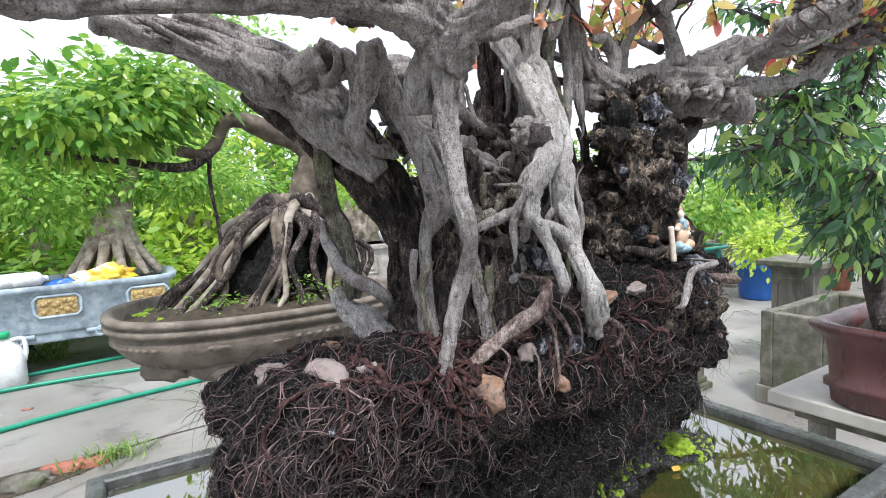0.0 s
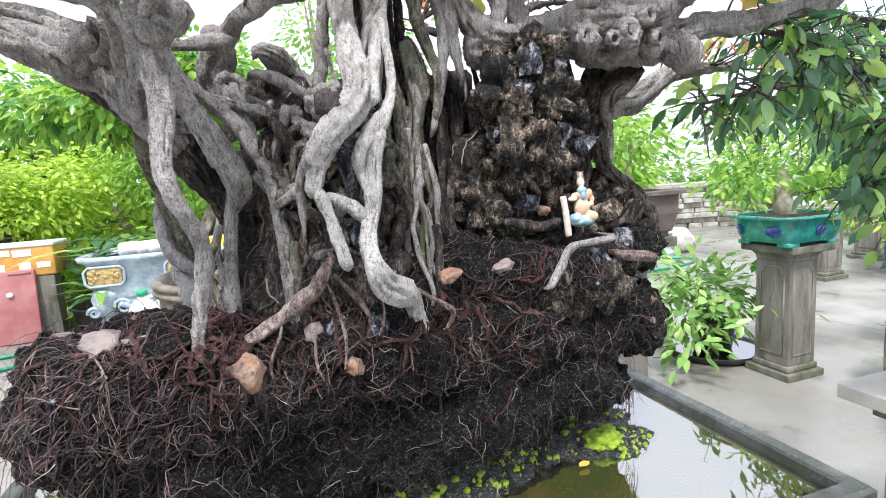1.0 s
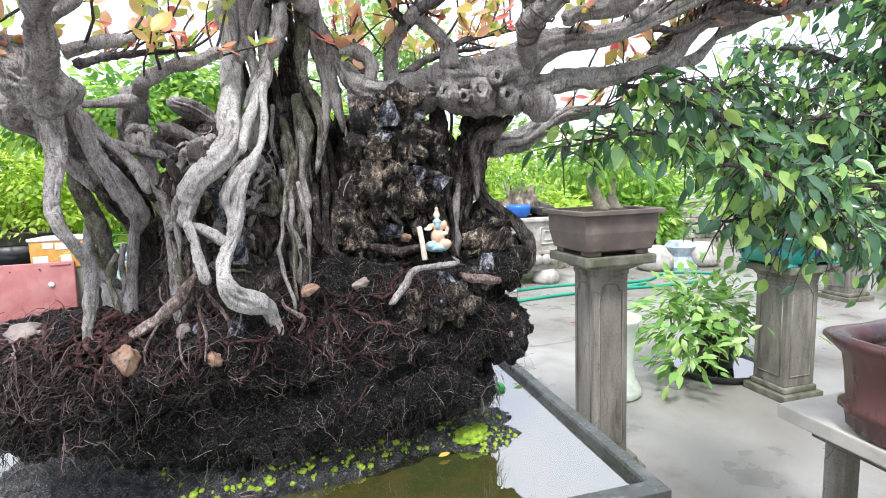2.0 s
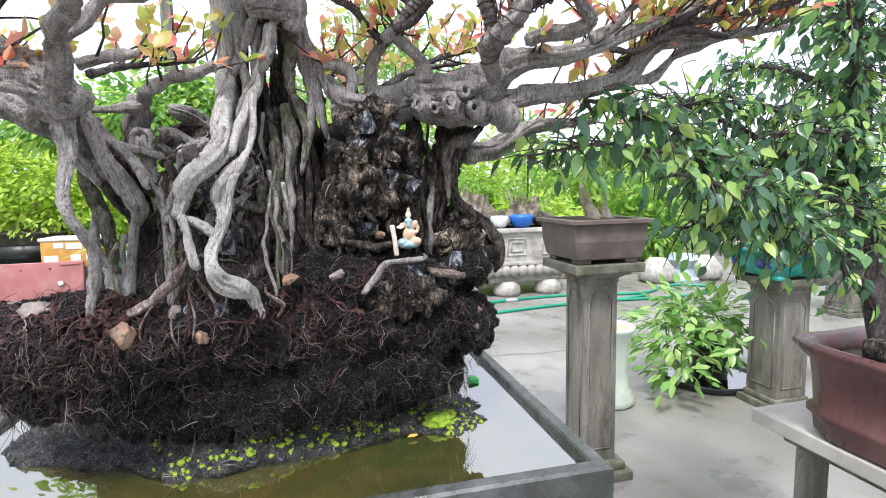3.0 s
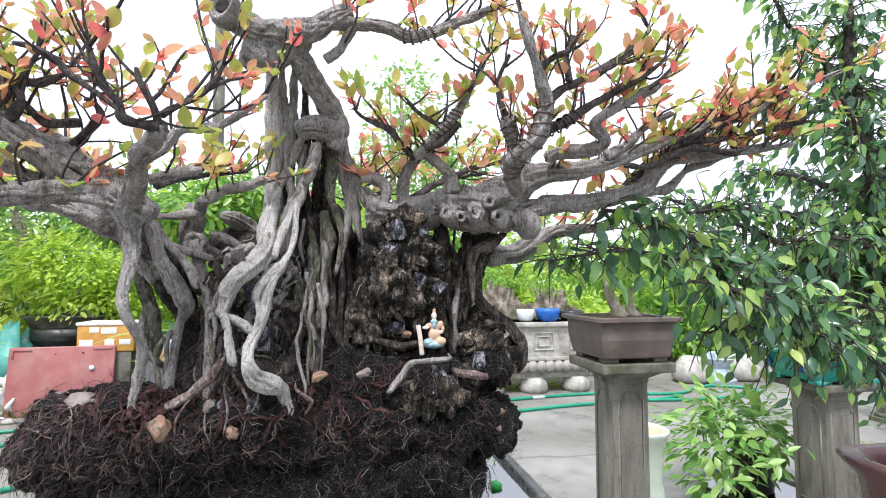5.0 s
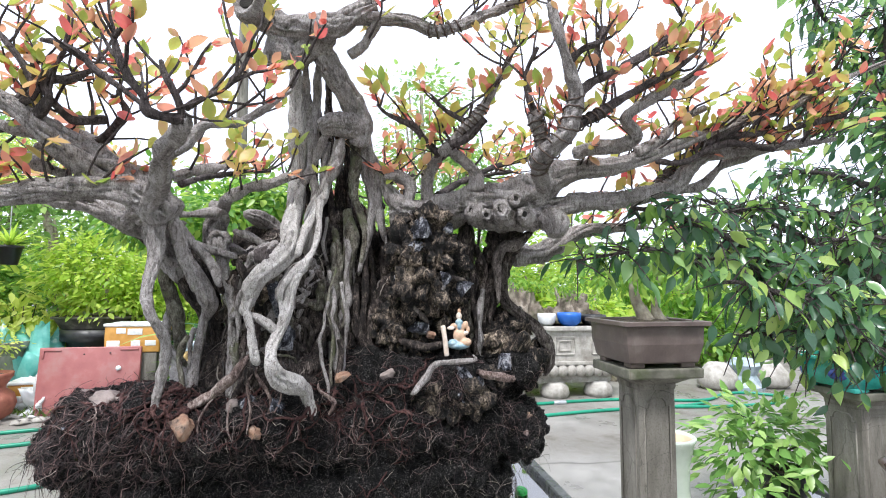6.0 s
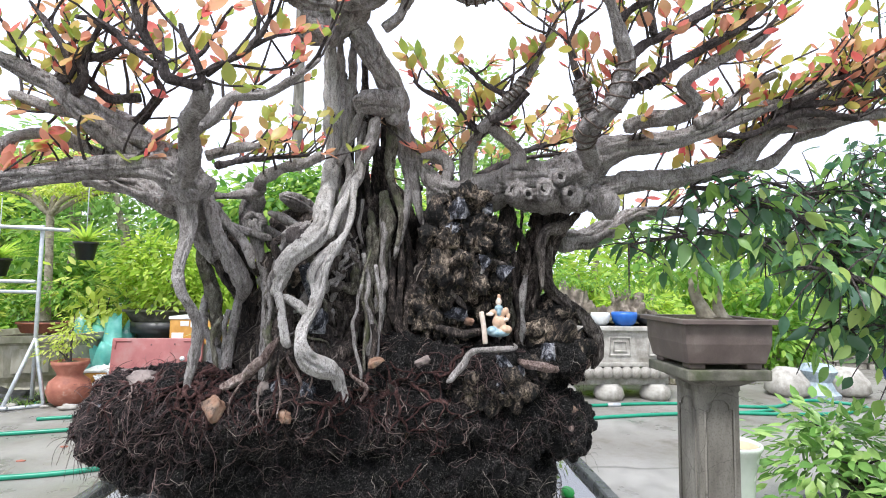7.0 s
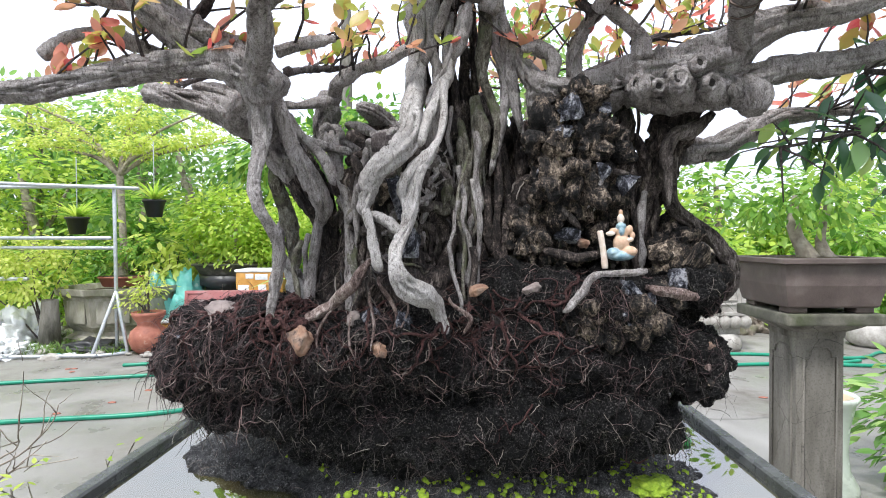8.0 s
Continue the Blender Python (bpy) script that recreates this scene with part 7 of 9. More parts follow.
lathe(bm, [(0.72, 0), (0.72, 0.08), (0.62, 0.11), (0.60, 0.16), (0.68, 0.24), (0.72, 0.62), (0.80, 0.66), (0.82, 0.74), (0.76, 0.74), (0.72, 0.66)], 8)
part("body", bm, PLANTER_CEMENT, planter, smooth=False)
for i in range(8):
    bm = bmesh.new()
    box(bm, -0.19, 0.19, -0.012, 0.012, 0.28, 0.58, 0.01)
    a = (i + 0.5) * math.pi / 4
    put(part("panel", bm, PLANTER_CEMENT, planter), 0.655 * math.cos(a), 0.655 * math.sin(a), 0, 0, 0, math.degrees(a) + 90)
soil_top(planter, 0.71, 0.71, 0.66, 2)
bowl("shallow reddish bonsai dish on the cement planter", (-4.25, 6.75, 0.74), 0.30, 0.22, 0.14, TERRACOTTA, 2.5)

# terracotta jar
jar = thing("terracotta_jar", "pot-bellied terracotta jar with a wide neck", "jar", (-3.36, 5.92, 0))
bm = bmesh.new()
lathe(bm, [(0.12, 0), (0.19, 0.06), (0.225, 0.17), (0.2, 0.27), (0.13, 0.33), (0.125, 0.36), (0.185, 0.46), (0.19, 0.5), (0.17, 0.5), (0.12, 0.38)], 40)
part("body", bm, TERRACOTTA, jar)
soil_top(jar, 0.15, 0.15, 0.47, 2)

# galvanised pipe frame
rack = thing("pipe_frame", "galvanised pipe frame for hanging pots", "frame", (-3.75, 5.9, 0))
for pts in ([(0, 0, 0), (0, 0, 2.05)], [(0, 0, 2.03), (-2.6, 0.1, 2.05)], [(0.3, 0, 2.0), (-2.6, -0.5, 2.1)], [(-2.6, 0.1, 0), (-2.6, 0.1, 2.05)], [(0, 0, 0.75), (0.2, -0.1, 0.02)], [(0, 0, 0.75), (-0.1, -0.3, 0.02)], [(-0.1, -0.3, 0.02), (0.2, -0.1, 0.02)],
            [(-0.05, 0, 1.4), (-2.6, 0.1, 1.42)], [(-0.05, 0.05, 1.28), (-2.6, 0.15, 1.3)], [(-1.2, 0.1, 0.9), (-2.6, 0.15, 0.9)], [(-0.05, -0.3, 0.03), (-2.6, -0.5, 0.03)]):
    bm = bmesh.new()
    tube(bm, [(*p, 0.022) for p in pts], 8)
    part("pipe", bm, GALV, rack)
upright = thing("clay_pipe", "grey tapering drain pipe standing on the ground", "pipe", (-4.85, 6.2, 0))
bm = bmesh.new()
lathe(bm, [(0.13, 0), (0.09, 0.62), (0.08, 0.62), (0.075, 0.5)], 24)
put(part("shell", bm, OLD_CEMENT, upright), 0, 0, 0, 3, 4, 0)


def heap(name, label, category, loc, size, material, rough=0.3, sub=4):
    bm = bmesh.new()
    bmesh.ops.create_icosphere(bm, subdivisions=sub, radius=1)
    k = Vector(loc) * 3.1
    for v in bm.verts:
        f = 1 + rough * noise.noise(v.co * 2.1 + k) + rough * 0.7 * noise.noise(v.co * 5 + k)
        v.co = Vector((v.co.x * size[0] * f, v.co.y * size[1] * f, max(-0.02, v.co.z * size[2] * f)))
    ob = new(name, mesh_of(name, bm, material))
    ob.location = loc
    return tagged(ob, label, category)


heap("tarpaulin", "crumpled turquoise and white tarpaulin over a heap", "tarpaulin", (-3.55, 7.0, 0.0), (0.42, 0.3, 0.86), TARP, 0.6)
for x, y, sx, sz in ((-5.2, 5.8, 0.28, 0.14), (-5.75, 6.3, 0.3, 0.36), (-3.05, 6.35, 0.22, 0.30), (-5.35, 6.5, 0.28, 0.40), (-4.95, 5.75, 0.2, 0.08)):
    heap("plastic_sack", "crumpled white plastic sack lying on the ground", "sack", (x, y, 0), (sx, 0.3, sz), WHITE_PLASTIC, 0.9, 5)
heap("white_sack", "white plastic sack hanging behind the bushes", "sack", (-3.35, 8.0, 0.95), (0.22, 0.2, 0.45), WHITE_PLASTIC, 0.4)
heap("black_sheet", "black plastic sheet crumpled on the ground", "sheet", (-4.1, 6.0, 0), (0.4, 0.25, 0.13), BLACK_PLASTIC, 0.5)
for x, y in ((-4.6, 5.85), (-4.3, 5.55), (-5.1, 5.5), (-3.9, 5.75), (-5.5, 5.65)):
    heap("rubble_stone", "grey rubble stone in the weeds", "stone", (x, y, 0), (0.12, 0.1, 0.06), GREY_STONE, 0.4, 3)

lr = random.Random(77)
for k in range(34):
    x, yy = lr.uniform(-6.2, -2.7), lr.uniform(5.65, 6.7)
    s = lr.uniform(0.03, 0.1)
    heap("litter_scrap", "crumpled pale plastic scrap in the weeds", "litter", (x, yy, 0.02), (s, s * lr.uniform(0.4, 1), s * 0.35), lr.choice((WHITE_PLASTIC, GREY_STONE, GREY_STONE, TARP)), 0.8, 2)
for k in range(16):
    heap("dead_leaf", "yellow-brown fallen leaf on the concrete", "leaf", (lr.uniform(-4.0, 4.5), lr.uniform(2.2, 5.9), 0.004), (0.035, 0.022, 0.006), TERRACOTTA, 0.4, 2)

# ---- ornate blue trough with gold panels ----
trough = thing("ornate_trough", "blue-grey ornate trough on scrolled legs with ochre panels", "planter", (-0.55, 6.3, 0))
bm = bmesh.new()
lathe(bm, [(0.90, 0.36), (0.96, 0.40), (0.93, 0.46), (0.97, 0.50), (0.97, 0.74), (1.04, 0.77), (1.05, 0.82), (0.97, 0.82), (0.95, 0.7)], 48, 0.95, 0.52, 7)
part("body", bm, BLUE_STONE, trough)
for x in (-0.72, 0.0, 0.72):
    bm = bmesh.new()
    box(bm, x - 0.15, x + 0.15, -0.515, -0.495, 0.54, 0.71, 0.01)
    part("relief_panel", bm, GOLD_RELIEF, trough, "ochre relief panel")
for x, y in ((-0.75, -0.38), (0.75, -0.38), (-0.75, 0.38), (0.75, 0.38)):
    bm = bmesh.new()
    tube(bm, [(x, y, 0.42, 0.15), (x * 1.02, y * 1.05, 0.30, 0.12), (x * 0.98, y * 0.98, 0.20, 0.08), (x, y, 0.10, 0.11), (x, y, 0.0, 0.12)], 16, 0.03, 0.08, grain=8)
    part("leg", bm, BLUE_STONE, trough)
for s in (-1, 1):
    bm = bmesh.new()
    tube(bm, [(s * 0.62, -0.47, 0.33, 0.04), (s * 0.48, -0.48, 0.27, 0.035), (s * 0.40, -0.48, 0.33, 0.03), (s * 0.46, -0.48, 0.36, 0.025), (s * 0.2, -0.48, 0.36, 0.025)], 10, 0.02)
    part("scroll", bm, BLUE_STONE, trough)
soil_top(trough, 0.9, 0.48, 0.76, 6)
tr = random.Random(52)
for x in (-0.72, 0.0, 0.72):
    bm = bmesh.new()
    w, h = 0.175, 0.095
    tube(bm, [(x + w * sx * k, -0.512, 0.625 + h * sz * q, 0.014) for sx, sz, k, q in ((-1, -1, 0.8, 1), (1, -1, 0.8, 1), (1, -1, 1, 0.6), (1, 1, 1, 0.6), (1, 1, 0.8, 1), (-1, 1, 0.8, 1), (-1, 1, 1, 0.6), (-1, -1, 1, 0.6), (-1, -1, 0.8, 1))], 8)
    part("panel_frame", bm, BLUE_STONE, trough, "rounded raised frame round the panel")
    for k in range(16):
        bm = bmesh.new()
        r = tr.uniform(0.018, 0.034)
        lathe(bm, [(r, -0.01), (r * 0.9, 0.004), (r * 0.5, 0.014), (0.002, 0.017)], 9)
        put(part("gilt_knob", bm, GOLD_RELIEF, trough), x + tr.uniform(-0.125, 0.125), -0.512, 0.625 + tr.uniform(-0.06, 0.06), 90, 0, 0)
for sgn in (-1, 1):
    for k, (cx, cz, r0) in enumerate(((0.60, 0.30, 0.085), (0.30, 0.335, 0.05), (0.86, 0.26, 0.06))):
        bm = bmesh.new()
        tube(bm, [(sgn * (cx + r0 * (1 - q / 20) * math.cos(q * 0.62)), -0.485, cz + r0 * (1 - q / 20) * math.sin(q * 0.62), 0.022 * (1 - q / 32)) for q in range(18)], 8)
        part("volute", bm, BLUE_STONE, trough)
bm = bmesh.new()
box(bm, -0.82, 0.82, -0.475, -0.44, 0.29, 0.40, 0.02)
part("apron", bm, BLUE_STONE, trough)
bag = heap("plastic_bag", "yellow and white plastic bag lying in the trough", "bag", (-0.18, 5.98, 0.8), (0.26, 0.14, 0.13), surface("yellow_print_bag", [(0.4, (0.75, 0.72, 0.62)), (0.5, (0.72, 0.46, 0.03)), (0.7, (0.78, 0.55, 0.05))], 4, 0.4, 0.3, 30), 0.5)
heap("plastic_bag", "blue plastic scrap beside the bag", "bag", (-0.5, 5.95, 0.8), (0.14, 0.09, 0.06), BLUE_PAINT, 0.5, 3)
for x in (-1.02, -0.86, -0.75):
    b = thing("bottle", "white plastic bottle lying in the trough", "bottle", (x, 5.93, 0.87), "bottles in the trough")
    bm = bmesh.new()
    tube(bm, [(-0.1, 0, 0, 0.07), (0.06, 0, 0, 0.07), (0.1, 0, 0, 0.03), (0.13, 0, 0, 0.028)], 14, 0.02)
    put(part("body", bm, WHITE_PLASTIC, b), 0, 0, 0, 0, 0, 20)
jug = thing("plastic_jug", "white plastic jug with a green cap on the concrete", "jug", (-0.93, 5.62, 0))
bm = bmesh.new()
lathe(bm, [(0.12, 0.0), (0.135, 0.015), (0.135, 0.27), (0.11, 0.34), (0.045, 0.40), (0.04, 0.43)], 28, 1.0, 0.8, 3.5)
jug_body = part("body", bm, WHITE_PLASTIC, jug)
bm = bmesh.new()
tube(bm, [(0.05, 0, 0.40, 0.018), (0.13, 0, 0.40, 0.018), (0.145, 0, 0.30, 0.018), (0.13, 0, 0.22, 0.018)], 8, 0.02)
part("handle", bm, WHITE_PLASTIC, jug_body)
bm = bmesh.new()
lathe(bm, [(0.05, 0.425), (0.05, 0.47), (0.045, 0.475)], 20)
part("cap", bm, surface("green_cap", [(0.3, (0.01, 0.30, 0.12)), (0.7, (0.02, 0.40, 0.18))], 20, 0.4, 0), jug, "green screw cap")
jug_b = copy_thing(jug, pose(0.22, 5.75, 0, 0, 0, 200))

# ---- oval carved pot with its column ----
OV = (0.42, 1.78)
oval = thing("oval_bonsai_pot", "large oval carved brown clay bonsai pot on a column", "pot", (*OV, 0.955))
bm = bmesh.new()
lathe(bm, [(0.62, 0.0), (0.72, 0.008), (0.82, 0.028), (0.90, 0.055), (0.95, 0.085), (0.965, 0.105), (0.962, 0.112), (0.945, 0.117), (0.945, 0.122), (0.985, 0.128), (1.0, 0.136), (0.998, 0.144), (0.975, 0.149), (0.978, 0.153), (1.0, 0.158), (1.0, 0.168), (0.985, 0.174), (0.945, 0.174), (0.93, 0.165), (0.925, 0.14)], 128, 0.47, 0.34, 2.4)
part("body", bm, CARVED, oval)


def on_oval(a, z, grow=1.0):
    """A point on the pot's belly at an angle and height."""
    c, t = math.cos(a), math.sin(a)
    k = (abs(c) ** 2.4 + abs(t) ** 2.4) ** (-1 / 2.4)
    r = (0.82 + (z - 0.028) * 1.75 if z < 0.09 else 0.945) * grow
    return Vector((0.47 * r * k * c, 0.34 * r * k * t, z))


relief = bmesh.new()
for k in range(96):
    a = math.pi * (1.0 + k / 48)
    if (k // 12) % 2 == 0:
        for row in range(4):
            made = bmesh.ops.create_icosphere(relief, subdivisions=1, radius=1.0)
            at = on_oval(a + 0.03 * (row % 2), 0.045 + 0.017 * row, 1.0)
            for v in made["verts"]:
                v.co = at + Vector((v.co.x * 0.013, v.co.y * 0.013, v.co.z * 0.009))
for k in range(8):
    a0 = math.pi * (1.25 + 0.5 * (k // 2)) + 0.04
    line = []
    for q in range(26):
        f = q / 25
        a = a0 + f * 0.72
        z = 0.075 + 0.026 * math.sin(f * 12 + k * 2.4) * (1 - 0.4 * f) * (1 if k % 2 else -1)
        line.append((*on_oval(a, z, 1.005), 0.0065 * (0.6 + 0.6 * math.sin(math.pi * f))))
    tube(relief, line, 7)
part("relief", relief, CARVED, oval, "raised scrolls and scales on the belly", kind="stuff")
for k in range(5):
    bm = bmesh.new()
    a = math.pi * (1.15 + 0.18 * k)
    x, y = 0.39 * math.cos(a), 0.27 * math.sin(a)
    lathe(bm, [(0.06, -0.035), (0.075, -0.015), (0.06, 0.02), (0.02, 0.035)], 14, 1.3, 0.8)
    for v in bm.verts:
        v.co *= 1 + 0.25 * noise.noise(v.co * 40 + Vector((k, 0, 0)))
    put(part("carved_foot", bm, CARVED, oval), x * 0.92, y * 0.92, 0.025, 0, 0, math.degrees(a) + 90)
soil_top(oval, 0.43, 0.31, 0.145, 2.4, 0.04)
pad_rng = random.Random(41)
for k in range(16):
    a = pad_rng.uniform(2.6, 5.6)
    moss_pad(OV[0] + 0.38 * math.cos(a) * pad_rng.uniform(0.8, 1), OV[1] + 0.27 * math.sin(a) * pad_rng.uniform(0.8, 1), 1.108, pad_rng.uniform(0.008, 0.022), pad_rng.uniform(0.005, 0.010))
col = thing("column", "square cement column under the oval pot", "pedestal", (*OV, 0))
bm = bmesh.new()
box(bm, -0.09, 0.09, -0.09, 0.09, 0, 0.88, 0.008)
box(bm, -0.2, 0.2, -0.16, 0.16, 0.88, 0.955, 0.012)
part("shaft", bm, OLD_CEMENT, col, smooth=False)

# ---- stone trough with rocks and pots at the back ----
st = thing("stone_trough", "long carved grey stone trough with lotus moulding", "planter", (3.05, 6.45, 0))
bm = bmesh.new()
box(bm, -0.80, 0.80, -0.42, 0.42, 0.42, 0.92, 0.02)
box(bm, -0.86, 0.86, -0.47, 0.47, 0.86, 0.92, 0.015)
box(bm, -0.84, 0.84, -0.45, 0.45, 0.42, 0.47, 0.015)
part("body", bm, GREY_STONE, st, smooth=False)
for i in range(14):
    bm = bmesh.new()
    bmesh.ops.create_icosphere(bm, subdivisions=2, radius=1)
    for v in bm.verts:
        v.co = Vector((v.co.x * 0.075, v.co.y * 0.06, v.co.z * 0.085))
    put(part("lotus_petal", bm, GREY_STONE, st), -0.78 + i * 0.12, -0.42, 0.35)
bm = bmesh.new()
box(bm, -0.76, 0.76, -0.36, 0.36, 0.18, 0.42, 0.03)
part("waist", bm, GREY_STONE, st, smooth=False)
for x in (-0.6, 0.0, 0.6):
    bm = bmesh.new()
    lathe(bm, [(0.16, 0), (0.19, 0.05), (0.17, 0.14), (0.12, 0.2)], 18)
    put(part("foot", bm, GREY_STONE, st), x, -0.3, 0)
for x in (-0.45, 0.1, 0.6):
    for s in (0, 1):
        bm = bmesh.new()
        tube(bm, [(x - 0.13 + s * 0.05, -0.425, 0.56 + s * 0.05, 0.012), (x + 0.13 - s * 0.05, -0.425, 0.56 + s * 0.05, 0.012), (x + 0.13 - s * 0.05, -0.425, 0.78 - s * 0.05, 0.012), (x - 0.13 + s * 0.05, -0.425, 0.78 - s * 0.05, 0.012), (x - 0.13 + s * 0.05, -0.425, 0.56 + s * 0.05, 0.012)], 6)
        part("fret", bm, GREY_STONE, st)


def small_pot(label, loc, r, h, material):
    p = thing("small_pot", label, "pot", loc)
    bm = bmesh.new()
    lathe(bm, [(0.6 * r, 0), (0.9 * r, 0.3 * h), (r, 0.8 * h), (0.96 * r, h), (0.85 * r, h), (0.8 * r, 0.8 * h)], 24)
    part("body", bm, material, p)


small_pot("small white glazed pot on the stone trough", (2.95, 6.15, 0.92), 0.12, 0.16, WHITE_PLASTIC)
small_pot("small blue pot on the stone trough", (3.25, 6.12, 0.92), 0.16, 0.17, BLUE_PAINT)
small_pot("low black pot on the stone trough", (3.6, 6.15, 0.92), 0.17, 0.14, BLACK_PLASTIC)
BROWN_ROCK = surface("craggy_brown_rock", [(0.3, (0.07, 0.055, 0.042)), (0.5, (0.20, 0.165, 0.13)), (0.72, (0.42, 0.37, 0.31))], 7, 0.85, 0.9, 30, (0.10, 0.11, 0.05), 3, bump_dist=0.03)
for k, (x, y, s) in enumerate(((2.5, 6.62, 0.26), (2.78, 6.75, 0.34), (3.2, 6.72, 0.24), (3.55, 6.7, 0.3), (3.85, 6.7, 0.2), (4.3, 7.3, 0.34), (4.8, 7.4, 0.3))):
    heap("display_rock", "craggy brown display rock on the stone trough", "rock", (x, y, 0.9 if x < 4 else 0.0), (s * 0.9, s * 0.7, s * (1.25 if k % 2 else 0.8)), BROWN_ROCK, 0.5, 5)
for k, (x, y) in enumerate(((5.55, 6.35), (5.9, 6.25), (6.38, 6.35))):
    j = thing("stone_jar", "weathered grey stone jar base standing on the concrete" if k != 1 else "blue-grey faceted stone jar standing on the concrete", "jar", (x, y, 0), "stone jars")
    bm = bmesh.new()
    lathe(bm, [(0.24, 0), (0.25, 0.05), (0.2, 0.09), (0.15, 0.2), (0.19, 0.28), (0.22, 0.34), (0.16, 0.42)] if k == 1 else [(0.2, 0), (0.27, 0.06), (0.25, 0.2), (0.16, 0.32), (0.12, 0.36)], 8 if k == 1 else 28)
    part("body", bm, BLUE_STONE if k == 1 else GREY_STONE, j, smooth=k != 1)
ledge = thing("stone_stack", "low wall of stacked thin pale stones", "wall", (8.3, 8.7, 0), turn=-20)
sr = random.Random(5)
for z in range(9):
    x = -2.3 + sr.uniform(0, 0.2)
    while x < 2.4:
        w = sr.uniform(0.25, 0.6)
        bm = bmesh.new()
        box(bm, x, x + w - 0.02, -0.2 + sr.uniform(-0.05, 0.05), 0.2, z * 0.105, z * 0.105 + 0.098, 0.015)
        part("stone_piece", bm, GREY_STONE, ledge, smooth=False)
        x += w

# things to the right seen from the start
bb = thing("blue_bucket", "blue plastic bucket used as a flowerpot", "bucket", (7.0, 3.55, 0))
bm = bmesh.new()
lathe(bm, [(0.2, 0), (0.22, 0.03), (0.27, 0.42), (0.29, 0.42), (0.29, 0.46), (0.26, 0.46), (0.25, 0.38)], 32)
part("body", bm, BLUE_PAINT, bb)
soil_top(bb, 0.25, 0.25, 0.42, 2)
blk = thing("cement_basin", "weathered mossy cement basin on blocks", "basin", (4.05, 1.55, 0.12), turn=0)
for dims in ((-0.5, 0.5, -0.22, -0.14, 0, 0.5), (-0.5, 0.5, 0.14, 0.22, 0, 0.5), (-0.5, -0.42, -0.14, 0.14, 0, 0.495), (0.42, 0.5, -0.14, 0.14, 0, 0.495), (-0.42, 0.42, -0.14, 0.14, 0.0, 0.06)):
    bm = bmesh.new()
    box(bm, *dims, 0.01)
    bmesh.ops.subdivide_edges(bm, edges=bm.edges[:], cuts=2, use_grid_fill=True)
    for v in bm.verts:
        v.co += noise.noise_vector(v.co * 9) * 0.008
    part("wall" if dims[5] > 0.1 else "floor", bm, MOSS_CEMENT, blk, smooth=False)
for x in (3.65, 4.45):
    b = thing("cement_block", "grey cement block under the basin", "block", (x, 1.55, 0), "cement blocks")
    bm = bmesh.new()
    box(bm, -0.12, 0.12, -0.24, 0.24, 0, 0.12, 0.008)
    part("block", bm, OLD_CEMENT, b, smooth=False)
for x, y in ((7.9, 3.5), (8.3, 3.2)):
    p = thing("clay_pot", "terracotta flowerpot at the back of the yard", "pot", (x, y, 0), "clay pots")
    bm = bmesh.new()
    lathe(bm, [(0.16, 0), (0.22, 0.32), (0.25, 0.32), (0.25, 0.4), (0.22, 0.4), (0.2, 0.3)], 24)
    part("body", bm, TERRACOTTA, p)

# gap in the paving by the tray, with stones and weeds
for x, y, s in ((-0.33, 3.52, 0.09), (-0.22, 3.50, 0.08), (-0.52, 3.44, 0.12), (-0.42, 3.56, 0.07)):
    heap("broken_brick", "broken brick lying in the paving gap", "brick", (x, y, 0), (s, s * 0.7, s * 0.5), TERRACOTTA if s < 0.11 else MOSS_CEMENT, 0.35, 3)

bm = bmesh.new()
gap_rng = random.Random(17)
edge = []
for x, y, w in ((-0.95, 3.40, 0.16), (-0.64, 3.48, 0.15), (-0.45, 3.50, 0.14), (-0.28, 3.53, 0.11), (-0.16, 3.58, 0.09), (-0.10, 3.62, 0.012), (0.1, 3.66, 0.008), (0.4, 3.68, 0.007), (0.9, 3.70, 0.006)):
    edge.append([bm.verts.new((x, y + q * (w + gap_rng.uniform(0, 0.1 * w)), 0.004)) for q in (-1, 1)])
for a, b in zip(edge, edge[1:]):
    bm.faces.new((a[0], b[0], b[1], a[1]))
tagged(new("paving_gap", mesh_of("paving_gap", bm, DARK_SOIL)), "dark earth in a broken gap of the paving", "gap", kind="structure")

# lamp post behind the tree
POLE = thing("street_pole", "tall pale grey round concrete pole", "pole", (-2.7, 14.0, 0))
bm = bmesh.new()
lathe(bm, [(0.17, 0), (0.15, 5.0), (0.13, 9.5), (0.12, 12.0)], 20)
part("shaft", bm, OLD_CEMENT, POLE)



# ---- foliage ----
def leaf_material(name, stops, rough=0.45, through=0.35, spec=0.5):
    return surface(name, stops, 3, rough, 0.1, 60, island=True, random=0.85, through=through, spec=spec)


DARK_LEAF = leaf_material("dark_glossy_leaves", [(0.0, (0.045, 0.12, 0.07)), (0.36, (0.08, 0.19, 0.09)), (0.62, (0.15, 0.32, 0.10)), (0.82, (0.32, 0.52, 0.12)), (1.0, (0.56, 0.66, 0.20))], 0.24, 0.45, 0.9)
MID_LEAF = leaf_material("green_leaves", [(0.0, (0.09, 0.24, 0.04)), (0.5, (0.22, 0.43, 0.065)), (1.0, (0.46, 0.63, 0.13))], through=0.55)
OVAL_LEAF = leaf_material("fresh_mid_green_leaves", [(0.0, (0.06, 0.18, 0.035)), (0.45, (0.16, 0.36, 0.055)), (1.0, (0.46, 0.62, 0.11))], 0.3, 0.5)
